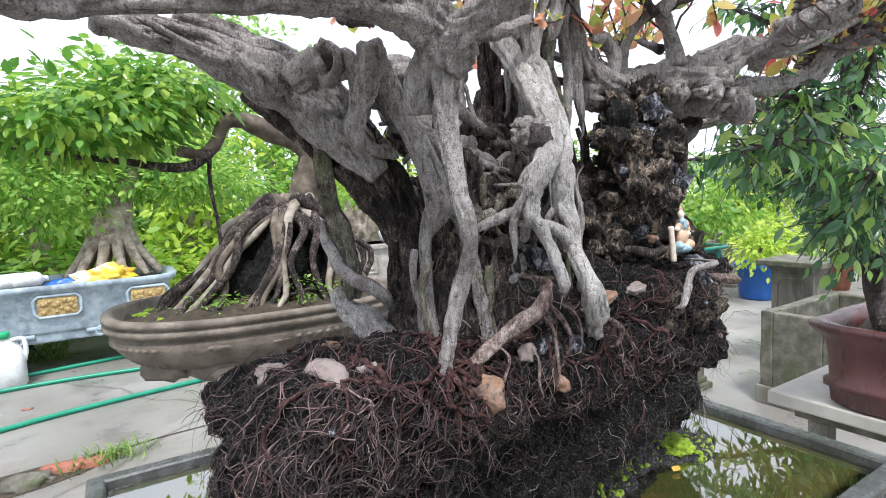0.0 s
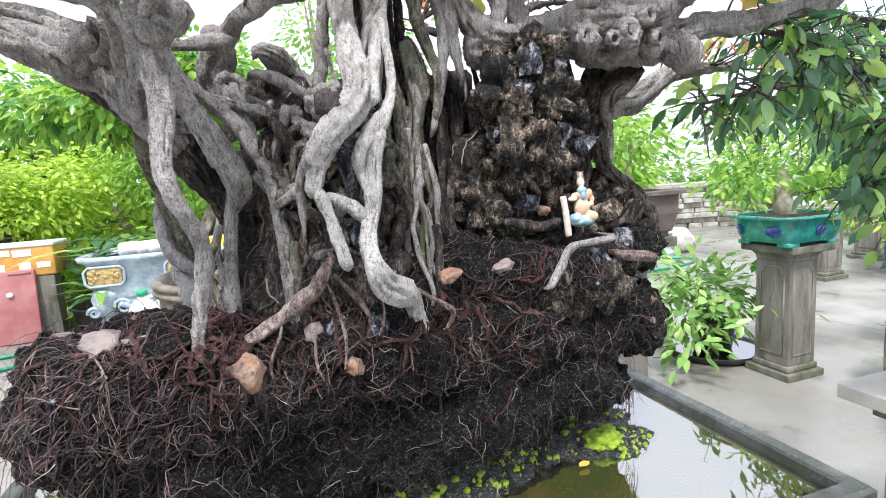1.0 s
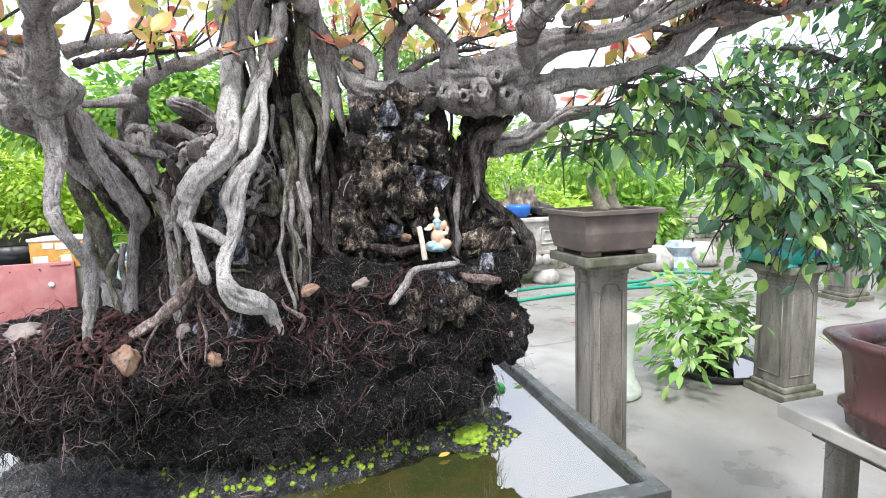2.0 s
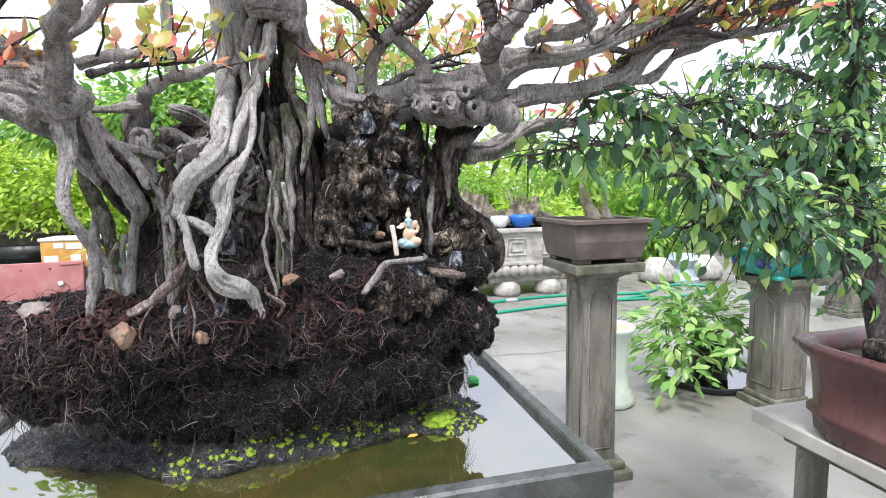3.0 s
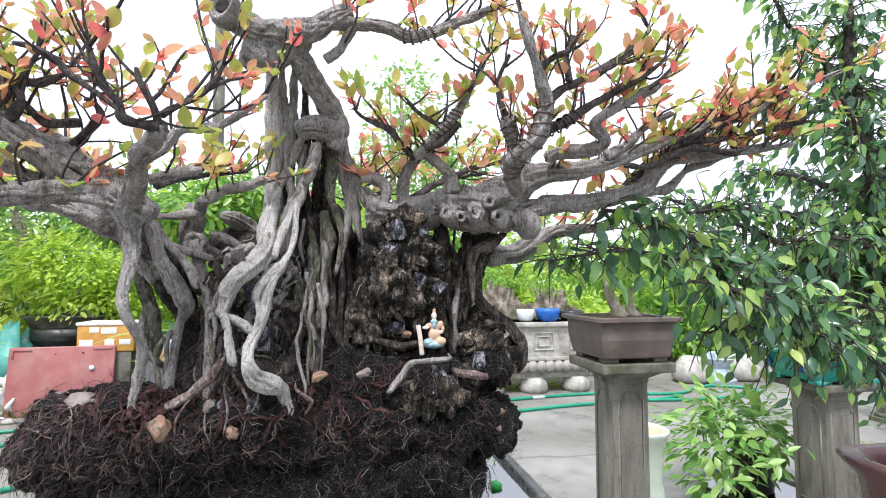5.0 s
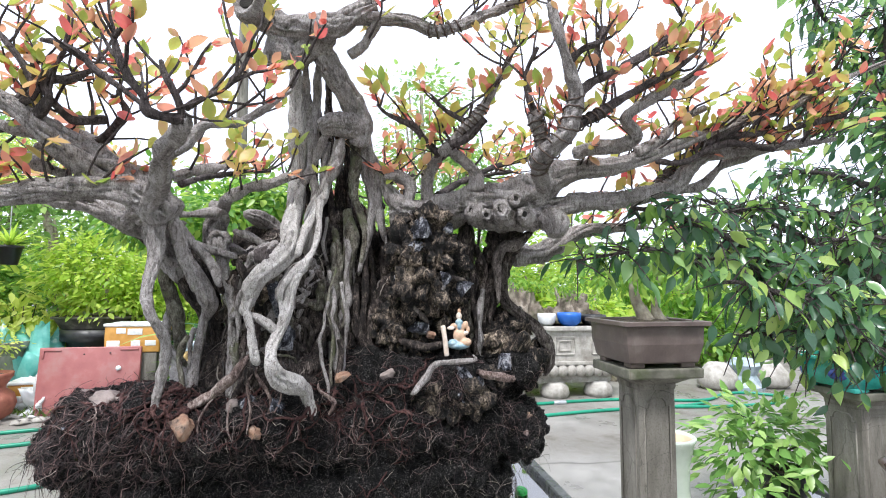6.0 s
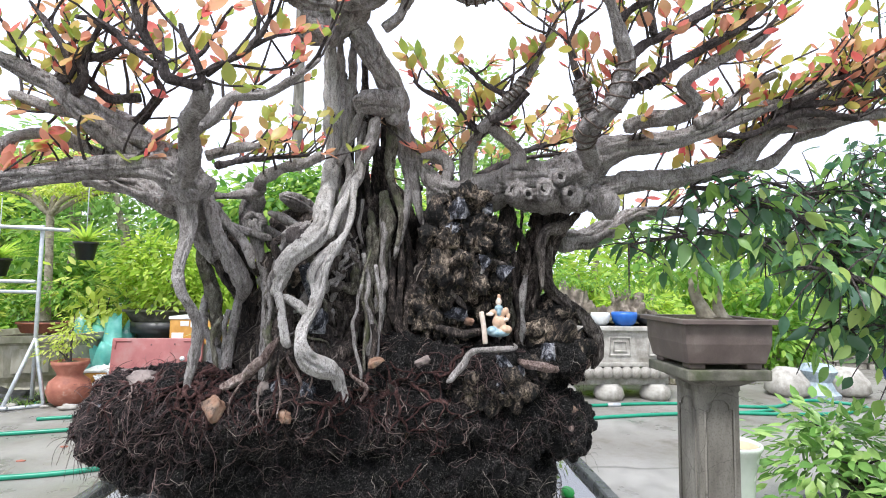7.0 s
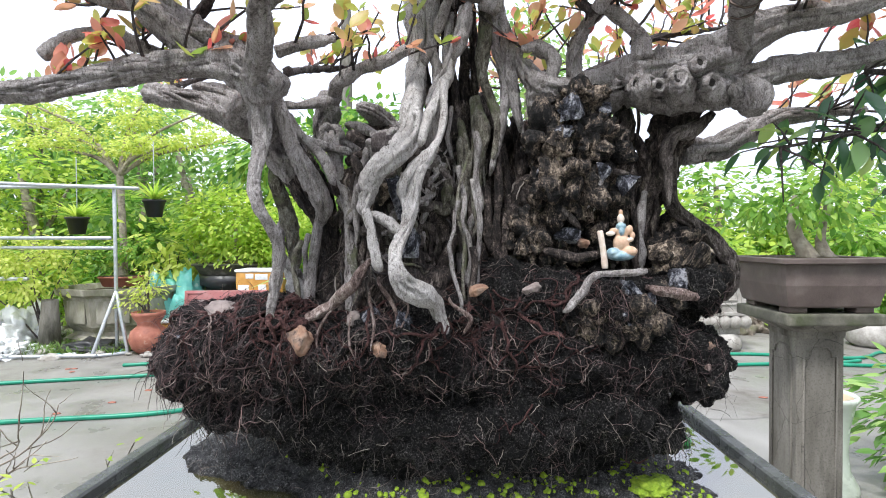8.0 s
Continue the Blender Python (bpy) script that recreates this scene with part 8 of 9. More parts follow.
LIME_LEAF = leaf_material("yellow_green_leaves", [(0.0, (0.24, 0.42, 0.05)), (0.5, (0.46, 0.64, 0.09)), (1.0, (0.70, 0.78, 0.18))], through=0.6)
GOLD_LEAF = leaf_material("golden_green_leaves", [(0.0, (0.36, 0.48, 0.06)), (0.5, (0.60, 0.70, 0.14)), (1.0, (0.80, 0.82, 0.30))], through=0.6)
FAR_LEAF = leaf_material("far_leaves", [(0.0, (0.17, 0.34, 0.10)), (0.5, (0.28, 0.48, 0.13)), (1.0, (0.5, 0.66, 0.22))], 0.6, 0.55)
SHRUB_LEAF = leaf_material("pale_shrub_leaves", [(0.0, (0.10, 0.24, 0.05)), (0.5, (0.22, 0.42, 0.10)), (1.0, (0.44, 0.60, 0.20))], 0.4, 0.4)
BANYAN_LEAF = leaf_material("fresh_banyan_leaves", [(0.0, (0.11, 0.27, 0.05)), (0.5, (0.24, 0.45, 0.08)), (1.0, (0.48, 0.64, 0.15))], 0.5, 0.55)
GRASS = leaf_material("grass_blades", [(0.0, (0.07, 0.16, 0.03)), (1.0, (0.24, 0.36, 0.08))], 0.6)


FAR_SHAPE = ((0, 0), (0.3, 0.9), (0.66, 0.78), (1.0, 0))
NEAR_SHAPE = ((0, 0), (0.08, 0.42), (0.24, 0.88), (0.42, 1.0), (0.62, 0.80), (0.80, 0.42), (0.90, 0.16), (1.0, 0))


def leaves(name, spots, material, parent, origin, label="", droop=0.25, shape=FAR_SHAPE):
    """spots: rows of base (3), along (3), up (3), length, width. One mesh, each leaf folded along its rib."""
    s = np.array(spots, float)
    b, d, u, ln, w = s[:, 0:3] - np.array(origin), s[:, 3:6], s[:, 6:9], s[:, 9:10], s[:, 10:11]
    d /= np.linalg.norm(d, axis=1, keepdims=True) + 1e-9
    side = np.cross(d, u)
    side /= np.linalg.norm(side, axis=1, keepdims=True) + 1e-9
    n = np.cross(side, d)
    rows = []
    for f, k in shape:
        c = b + d * ln * f - n * (droop * ln * f * f)
        if k:
            rows += [c - side * w * k * 0.5, c - n * w * 0.13, c + side * w * k * 0.5]
        else:
            rows.append(c)
    v = np.stack(rows, 1).reshape(-1, 3)
    mid = len(shape) - 2
    f = [(0, 2, 1), (0, 3, 2)] + [q for k in range(mid - 1) for q in ((3 * k + 1, 3 * k + 2, 3 * k + 5, 3 * k + 4), (3 * k + 2, 3 * k + 3, 3 * k + 6, 3 * k + 5))] + [(3 * mid - 2, 3 * mid - 1, 3 * mid + 1), (3 * mid - 1, 3 * mid, 3 * mid + 1)]
    faces = [tuple((3 * mid + 2) * i + k for k in q) for i in range(len(s)) for q in f]
    me = bpy.data.meshes.new(name)
    me.from_pydata(v.tolist(), [], faces)
    me.materials.append(material)
    me.shade_smooth()
    return part(name, me, None, parent, label, kind="stuff")


def crown_spots(rg, clumps, count, ln, hang=0.3, ratio=0.5, sub=14, flat=0.6):
    """Leaves gathered in small tufts inside the given ellipsoids, with gaps between the tufts."""
    spots = []
    total = sum(c[3] * c[4] * c[5] for c in clumps)
    for cx, cy, cz, rx, ry, rz in clumps:
        n = max(10, int(count * rx * ry * rz / total))
        tufts = []
        for _ in range(max(4, n // sub)):
            v = np.array([rg.gauss(0, 1) for _ in range(3)])
            v = v / np.linalg.norm(v) * rg.uniform(0.45, 1.0) ** 0.5
            tufts.append((cx + v[0] * rx, cy + v[1] * ry, cz + v[2] * rz, v))
        size = 1.9 * ln
        for i in range(n):
            tx, ty, tz, v = tufts[rg.randrange(len(tufts))]
            o = np.array([rg.gauss(0, 1), rg.gauss(0, 1), rg.gauss(0, flat)])
            p = np.array([tx, ty, tz]) + o * size * 0.6
            d = o * 0.8 + v * 0.6 + np.array([0, 0, -hang])
            up = np.array([rg.gauss(0, 0.5), rg.gauss(0, 0.5), 1.0]) + v * 0.4
            length = ln * rg.uniform(0.6, 1.2)
            spots.append((*p, *d, *up, length, length * ratio * rg.uniform(0.85, 1.15)))
    return spots


def wood(parent, name, rows, material, origin, seg=9, step=0.03, rough=0.12, grain=12):
    bm = bmesh.new()
    tube(bm, rows, seg, step, rough, True, origin, grain)
    return part(name, bm, material, parent)


def bush(label, loc, clumps, count, ln, material, trunk=None, category="bush", name="bush", seed=1, ratio=0.5, hang=0.3, bark=None, group="", sub=14):
    b = thing(name, label, category, loc, group)
    rg = random.Random(seed)
    if trunk:
        for rows in trunk:
            wood(b, "trunk" if rows is trunk[0] else "limb", rows, bark or ROOT_GREY, loc)
    else:
        for k in range(5):
            c = clumps[k % len(clumps)]
            wood(b, "stem", [(loc[0], loc[1], loc[2], 0.012), (loc[0] + (c[0] - loc[0]) * 0.4 + rg.gauss(0, 0.03), loc[1] + (c[1] - loc[1]) * 0.4, (loc[2] + c[2]) / 2, 0.009), (c[0] + rg.gauss(0, c[3] * 0.3), c[1] + rg.gauss(0, c[4] * 0.3), c[2], 0.005)], TWIG, loc, 6)
    leaves("leaves", crown_spots(rg, clumps, count, ln, hang, ratio, sub), material, b, loc, "")
    return b


# dark big-leaved ficus in the red pot, reaching over the tray
RT = (1.95, 0.60, 0.98)
rt = thing("ficus_tree", "dark green glossy-leaved ficus growing in the red pot", "bonsai tree", RT)
ficus_limbs = [
    [(1.95, 0.60, 0.97, 0.035), (1.93, 0.64, 1.2, 0.03), (1.90, 0.68, 1.45, 0.026), (1.93, 0.70, 1.7, 0.022), (1.90, 0.72, 1.95, 0.018), (1.92, 0.74, 2.25, 0.012)],
    [(1.93, 0.62, 1.1, 0.02), (1.72, 0.56, 1.25, 0.014), (1.50, 0.515, 1.375, 0.011), (1.40, 0.495, 1.43, 0.009), (1.29, 0.47, 1.477, 0.008), (1.19, 0.455, 1.52, 0.0065), (1.08, 0.44, 1.556, 0.005), (1.0, 0.45, 1.57, 0.003)],
    [(1.33, 0.48, 1.46, 0.005), (1.18, 0.44, 1.475, 0.004), (1.05, 0.44, 1.495, 0.0035), (0.97, 0.445, 1.488, 0.003), (0.90, 0.46, 1.475, 0.002)],
    [(1.60, 0.54, 1.32, 0.008), (1.45, 0.50, 1.335, 0.006), (1.34, 0.48, 1.345, 0.004), (1.22, 0.47, 1.34, 0.003)],
    [(1.50, 0.515, 1.375, 0.006), (1.36, 0.44, 1.40, 0.005), (1.24, 0.39, 1.42, 0.004), (1.13, 0.37, 1.44, 0.003)],
    [(1.92, 0.66, 1.35, 0.014), (1.72, 0.72, 1.50, 0.01), (1.55, 0.78, 1.60, 0.007), (1.40, 0.82, 1.66, 0.004)],
    [(1.91, 0.70, 1.60, 0.012), (1.78, 0.60, 1.75, 0.008), (1.66, 0.55, 1.86, 0.005)],
    [(1.92, 0.70, 1.75, 0.012), (2.1, 0.6, 1.9, 0.008), (2.2, 0.5, 2.0, 0.005)],
    [(1.92, 0.72, 1.95, 0.010), (1.80, 0.80, 2.15, 0.007), (1.74, 0.82, 2.3, 0.004)],
    [(1.92, 0.70, 1.50, 0.010), (1.72, 0.72, 1.60, 0.008), (1.52, 0.70, 1.62, 0.006), (1.34, 0.66, 1.60, 0.004)],
    [(1.92, 0.68, 1.40, 0.010), (1.78, 0.85, 1.48, 0.008), (1.66, 1.0, 1.52, 0.006), (1.58, 1.12, 1.5, 0.004)],
    [(1.92, 0.70, 1.62, 0.010), (1.98, 0.92, 1.75, 0.008), (2.0, 1.12, 1.82, 0.006), (2.04, 1.3, 1.84, 0.004)],
    [(1.92, 0.68, 1.30, 0.010), (2.02, 0.85, 1.40, 0.008), (2.1, 1.05, 1.46, 0.006), (2.16, 1.2, 1.46, 0.004)],
    [(1.91, 0.70, 1.45, 0.010), (1.80, 0.62, 1.52, 0.008), (1.66, 0.58, 1.54, 0.006), (1.52, 0.56, 1.53, 0.004)],
    [(1.93, 0.66, 1.30, 0.010), (1.80, 0.60, 1.36, 0.008), (1.66, 0.58, 1.40, 0.006)],
    [(1.93, 0.71, 1.80, 0.010), (1.84, 0.90, 1.95, 0.008), (1.82, 1.05, 2.05, 0.005)],
]
rg = random.Random(21)
spots, twigs = [], bmesh.new()
for k, rows in enumerate(ficus_limbs):
    wood(rt, "trunk" if k == 0 else "branch", rows, TWIG, RT, 10, 0.02)
    line = spline(rows, 0.012)
    for i, r in enumerate(line):
        if r[0] > 1.55 and r[2] < 1.22:
            continue
        for _ in range(4 if k == 0 else 4 if k < 5 else 3):
            reach = rg.uniform(0.02, 0.24 if k == 0 else 0.08 if k < 5 and r[0] < 1.35 else 0.13)
            a = np.array([rg.gauss(0, 1), rg.gauss(0, 1), rg.gauss(0.1, 0.8)])
            a = a / np.linalg.norm(a)
            m = max(2, int(reach / 0.03))
            if reach > 0.05:
                e = np.array(r[:3]) + a * reach + np.array([0, 0, -0.25 * reach])
                tube(twigs, [(*r[:3], 0.0018), (*(np.array(r[:3]) * 0.5 + e * 0.5 + np.array([0, 0, 0.06 * reach])), 0.0014), (*e, 0.0008)], 5, origin=RT)
            for j in range(m):
                p = np.array(r[:3]) + a * reach * (j + 1) / m + np.array([0, 0, -0.25 * reach * ((j + 1) / m) ** 2])
                if rg.random() < 0.72:
                    d = a * 0.7 + np.array([rg.gauss(0, 0.5), rg.gauss(0, 0.5), rg.gauss(-0.8, 0.5)])
                    ln = rg.uniform(0.026, 0.045)
                    spots.append((*p, *d, rg.gauss(0, 0.6), rg.gauss(-0.5, 0.6), 1.0, ln, ln * rg.uniform(0.43, 0.56)))
leaves("leaves", spots, DARK_LEAF, rt, RT, "dark glossy pointed leaves", 0.35, NEAR_SHAPE)
part("twigs", twigs, TWIG, rt, "thin brown twigs", kind="stuff")

# small bonsai in the brown pot
bush("small bonsai with fresh green leaves in the brown pot", (1.85, 1.86, 1.27), [(1.78, 1.9, 1.52, 0.22, 0.2, 0.10), (2.0, 1.95, 1.55, 0.2, 0.2, 0.12), (1.6, 1.95, 1.50, 0.12, 0.15, 0.08)], 900, 0.045, MID_LEAF,
     [[(1.85, 1.86, 1.26, 0.045), (1.83, 1.87, 1.32, 0.03), (1.80, 1.88, 1.40, 0.024), (1.82, 1.9, 1.52, 0.012)], [(1.92, 1.86, 1.26, 0.04), (1.9, 1.87, 1.34, 0.02), (1.96, 1.92, 1.5, 0.01)]], "bonsai tree", "bonsai_tree", 4)
# tree in the turquoise pot
bush("leafy green bonsai in the turquoise pot", (3.40, 2.25, 1.03), [(3.4, 2.3, 1.32, 0.42, 0.35, 0.22), (3.15, 2.4, 1.25, 0.25, 0.2, 0.14), (3.7, 2.2, 1.3, 0.3, 0.3, 0.2)], 1500, 0.06, MID_LEAF,
     [[(3.40, 2.25, 1.0, 0.07), (3.38, 2.27, 1.12, 0.05), (3.42, 2.3, 1.3, 0.02)]], "bonsai tree", "bonsai_tree", 5)
bush("low green bonsai among the display rocks", (3.4, 6.7, 0.95), [(3.3, 6.75, 1.45, 0.4, 0.25, 0.12), (3.75, 6.75, 1.3, 0.3, 0.2, 0.1), (2.7, 6.8, 1.5, 0.25, 0.2, 0.1)], 1100, 0.05, MID_LEAF, [[(3.4, 6.7, 0.95, 0.05), (3.36, 6.72, 1.2, 0.035), (3.3, 6.75, 1.42, 0.015)]], "bonsai tree", "bonsai_tree", 61)
# shrub in the nursery pot
bush("bright green young shrub in the nursery pot", (3.30, 2.72, 0.22), [(3.2, 2.65, 0.42, 0.3, 0.28, 0.2), (2.95, 2.6, 0.34, 0.2, 0.2, 0.16), (3.45, 2.7, 0.45, 0.2, 0.2, 0.16), (3.1, 2.75, 0.58, 0.2, 0.18, 0.12), (2.85, 2.45, 0.2, 0.15, 0.15, 0.1)], 760, 0.105, SHRUB_LEAF, None, "shrub", "shrub", 6, 0.45, 0.2, sub=8)
bush("variegated shrub in the blue bucket", (7.0, 3.55, 0.42), [(7.0, 3.5, 0.75, 0.35, 0.3, 0.32), (6.7, 3.5, 0.7, 0.2, 0.2, 0.2)], 700, 0.1, LIME_LEAF, None, "shrub", "shrub", 7)

# bonsai in the oval pot: roots over a mound, one long limb to the side
OT = (0.42, 1.78, 1.10)
OLD_ROOT = surface("weathered_brown_root", [(0.3, (0.05, 0.038, 0.028)), (0.5, (0.12, 0.095, 0.072)), (0.72, (0.24, 0.20, 0.16))], 26, 0.85, 0.7, 110)
ob_tree = thing("bonsai_tree", "old root-over-rock bonsai with a leafy limb in the oval pot", "bonsai tree", OT)
bm = bmesh.new()
bmesh.ops.create_icosphere(bm, subdivisions=4, radius=1)
for v in bm.verts:
    k = 1 + 0.3 * noise.noise(v.co * 2.2) + 0.15 * noise.noise(v.co * 6)
    v.co = Vector((v.co.x * 0.21 * k + 0.04, v.co.y * 0.13 * k, max(-0.01, v.co.z * 0.27 * k)))
part("root_mound", bm, SOIL, ob_tree, "dark earth mound under the roots")
rg = random.Random(9)
for k in range(70):
    a = rg.uniform(0, 2 * math.pi)
    ex, ey = 0.27 * math.cos(a), 0.19 * math.sin(a)
    wood(ob_tree, "root", [(0.52 + rg.gauss(0, 0.04), 1.78 + rg.gauss(0, 0.03), 1.45, 0.02), (0.51 + ex * 0.55 + rg.gauss(0, 0.02), 1.78 + ey * 0.7, 1.36, 0.015), (0.49 + ex * 0.85 + rg.gauss(0, 0.025), 1.78 + ey * 0.95, 1.25, 0.012), (0.46 + ex * 1.05 + rg.gauss(0, 0.03), 1.78 + ey * 1.1, 1.15, 0.011), (0.45 + ex * 1.3, 1.78 + ey * 1.3, 1.10, 0.006)], (DARK_SHADE_BARK, OLD_ROOT, DARK_SHADE_BARK, OLD_ROOT, ROOT_GREY)[k % 5], OT, 8)
wood(ob_tree, "trunk", [(0.55, 1.78, 1.36, 0.06), (0.585, 1.77, 1.50, 0.055), (0.60, 1.75, 1.60, 0.045), (0.54, 1.75, 1.645, 0.036), (0.46, 1.75, 1.668, 0.032), (0.38, 1.75, 1.70, 0.026), (0.325, 1.75, 1.69, 0.022), (0.29, 1.75, 1.62, 0.02), (0.25, 1.75, 1.59, 0.018), (0.19, 1.75, 1.60, 0.016)], OLD_ROOT, OT, 16, 0.02, 0.16, 20)
wood(ob_tree, "limb", [(0.29, 1.75, 1.61, 0.016), (0.22, 1.73, 1.555, 0.015), (0.14, 1.72, 1.55, 0.013), (0.05, 1.72, 1.565, 0.01), (-0.08, 1.72, 1.58, 0.007), (-0.2, 1.74, 1.60, 0.004)], DARK_SHADE_BARK, OT, 10)
wood(ob_tree, "limb", [(0.40, 1.76, 1.69, 0.02), (0.30, 1.82, 1.75, 0.014), (0.15, 1.9, 1.78, 0.01), (0.0, 1.95, 1.8, 0.006)], DARK_SHADE_BARK, OT, 10)
wood(ob_tree, "hanging_root", [(0.275, 1.75, 1.60, 0.008), (0.27, 1.75, 1.5, 0.006), (0.285, 1.75, 1.36, 0.006), (0.29, 1.75, 1.2, 0.006)], DARK_SHADE_BARK, OT, 6)
oc = [(0.0, 1.75, 1.70, 0.20, 0.20, 0.06), (0.18, 1.78, 1.78, 0.16, 0.18, 0.06), (-0.18, 1.76, 1.66, 0.14, 0.16, 0.05), (0.10, 1.80, 1.84, 0.12, 0.14, 0.04), (0.0, 1.7, 1.62, 0.14, 0.1, 0.035), (-0.32, 1.85, 1.70, 0.12, 0.15, 0.08), (0.05, 2.0, 1.80, 0.22, 0.15, 0.07)]
leaves("leaves", crown_spots(rg, oc, 3600, 0.044, 0.5, 0.5, 9), OVAL_LEAF, ob_tree, OT, "fresh green drooping leaves")
bush("small weeds on the mound in the oval pot", (0.3, 1.60, 1.10), [(0.25, 1.62, 1.14, 0.1, 0.05, 0.03), (0.5, 1.6, 1.16, 0.12, 0.05, 0.04), (0.12, 1.72, 1.12, 0.06, 0.06, 0.015)], 350, 0.014, MID_LEAF, None, "weeds", "weeds", 12, 0.6)

# banyan on the blue trough
BT = (-0.1, 6.35, 0.8)
bt = thing("bonsai_tree", "spreading banyan bonsai with splayed pale roots on the trough", "bonsai tree", BT)
for k in range(12):
    a = 2 * math.pi * k / 12 + 0.2
    wood(bt, "root", [(-0.1, 6.3, 1.5, 0.09), (-0.1 + 0.12 * math.cos(a), 6.3 + 0.1 * math.sin(a), 1.3, 0.07), (-0.1 + 0.25 * math.cos(a), 6.3 + 0.18 * math.sin(a), 1.05, 0.05), (-0.1 + 0.42 * math.cos(a), 6.3 + 0.3 * math.sin(a), 0.82, 0.035)], ROOT_GREY, BT, 8, 0.06)
wood(bt, "trunk", [(-0.1, 6.3, 1.2, 0.2), (-0.05, 6.3, 1.45, 0.15), (0.05, 6.35, 1.7, 0.1), (0.2, 6.4, 2.0, 0.06)], ROOT_GREY, BT, 14, 0.08)
leaves("leaves", crown_spots(random.Random(31), [(-0.5, 6.3, 1.75, 0.7, 0.5, 0.26), (0.4, 6.3, 1.85, 0.7, 0.5, 0.3), (-0.9, 6.4, 2.1, 0.5, 0.5, 0.3), (0.0, 6.5, 2.2, 0.7, 0.5, 0.3), (1.0, 6.5, 1.75, 0.6, 0.5, 0.25), (-0.5, 6.2, 1.45, 0.5, 0.3, 0.12)], 6500, 0.085, 0.3), BANYAN_LEAF, bt, BT, "bright green leaves")

# strap-leaved plant, weeds
strap = thing("strap_leaf_plant", "dark green strap-leaved lily plant in a black pot", "plant", (-1.4, 6.35, 0))
rg = random.Random(14)
sp = []
for k in range(70):
    a = rg.uniform(0, 2 * math.pi)
    z = rg.uniform(0.2, 0.9)
    sp.append((-1.4 + rg.gauss(0, 0.1), 6.35 + rg.gauss(0, 0.1), z, math.cos(a), math.sin(a), rg.uniform(0.2, 1.3), 0, 0, 1, rg.uniform(0.4, 0.65), rg.uniform(0.08, 0.14)))
leaves("leaves", sp, DARK_LEAF, strap, (-1.4, 6.35, 0), "", 0.55)
bm = bmesh.new()
lathe(bm, [(0.3, 0), (0.36, 0.25), (0.38, 0.25), (0.36, 0.28), (0.33, 0.2)], 28)
part("pot", bm, BLACK_PLASTIC, strap, "wide black pot")

# bright bushes behind the board and the jar
bush("bright yellow-green bonsai bush on the low tray", (-2.95, 7.3, 1.0), [(-3.0, 7.4, 1.6, 0.75, 0.5, 0.42), (-2.3, 7.5, 1.35, 0.6, 0.5, 0.35), (-3.3, 7.5, 1.9, 0.5, 0.4, 0.25), (-1.9, 7.7, 1.7, 0.5, 0.5, 0.35), (-2.7, 7.3, 1.2, 0.6, 0.4, 0.2)], 5200, 0.10, LIME_LEAF,
     [[(-2.95, 7.3, 0.98, 0.1), (-2.9, 7.35, 1.25, 0.07), (-2.95, 7.4, 1.6, 0.03)]], "bonsai tree", "bonsai_tree", 15)
bush("pale yellow-green bush beside the pipe frame", (-5.0, 6.3, 0.0), [(-5.1, 6.2, 1.0, 0.55, 0.4, 0.35), (-5.6, 6.4, 1.25, 0.6, 0.4, 0.3), (-4.9, 6.5, 1.25, 0.4, 0.3, 0.2), (-6.2, 6.3, 1.0, 0.6, 0.4, 0.4)], 2600, 0.08, GOLD_LEAF, None, "bush", "bush", 16)
bush("yellow-green shrub growing in the terracotta jar", (-3.36, 5.92, 0.45), [(-3.42, 6.0, 0.78, 0.2, 0.16, 0.2), (-3.5, 5.95, 0.62, 0.14, 0.14, 0.12), (-3.4, 6.0, 1.0, 0.1, 0.1, 0.1)], 330, 0.06, GOLD_LEAF, None, "shrub", "shrub", 17)
bush("broad-leaved plant behind the pipe frame", (-3.9, 7.4, 0.0), [(-3.9, 7.3, 1.2, 0.45, 0.3, 0.4), (-3.6, 7.4, 0.9, 0.4, 0.3, 0.3)], 420, 0.2, GOLD_LEAF, None, "plant", "broad_leaf_plant", 18, 0.35, 0.5)
bush("leafy bonsai in the reddish dish", (-4.25, 6.75, 0.85), [(-4.6, 6.7, 1.15, 0.3, 0.25, 0.16), (-4.1, 6.8, 1.25, 0.25, 0.25, 0.15)], 700, 0.07, MID_LEAF, [[(-4.25, 6.75, 0.84, 0.08), (-4.3, 6.76, 0.98, 0.06), (-4.2, 6.78, 1.2, 0.025)]], "bonsai tree", "bonsai_tree", 19)

# thin layered tree
LT = (-4.55, 7.2, 0)
lt = thing("layered_tree", "slender tree with flat layered yellow-green branches", "tree", LT)
wood(lt, "trunk", [(-4.55, 7.2, 0, 0.07), (-4.52, 7.2, 1.2, 0.055), (-4.56, 7.2, 2.38, 0.05)], ROOT_GREY, LT, 10, 0.1)
rg = random.Random(23)
lc = []
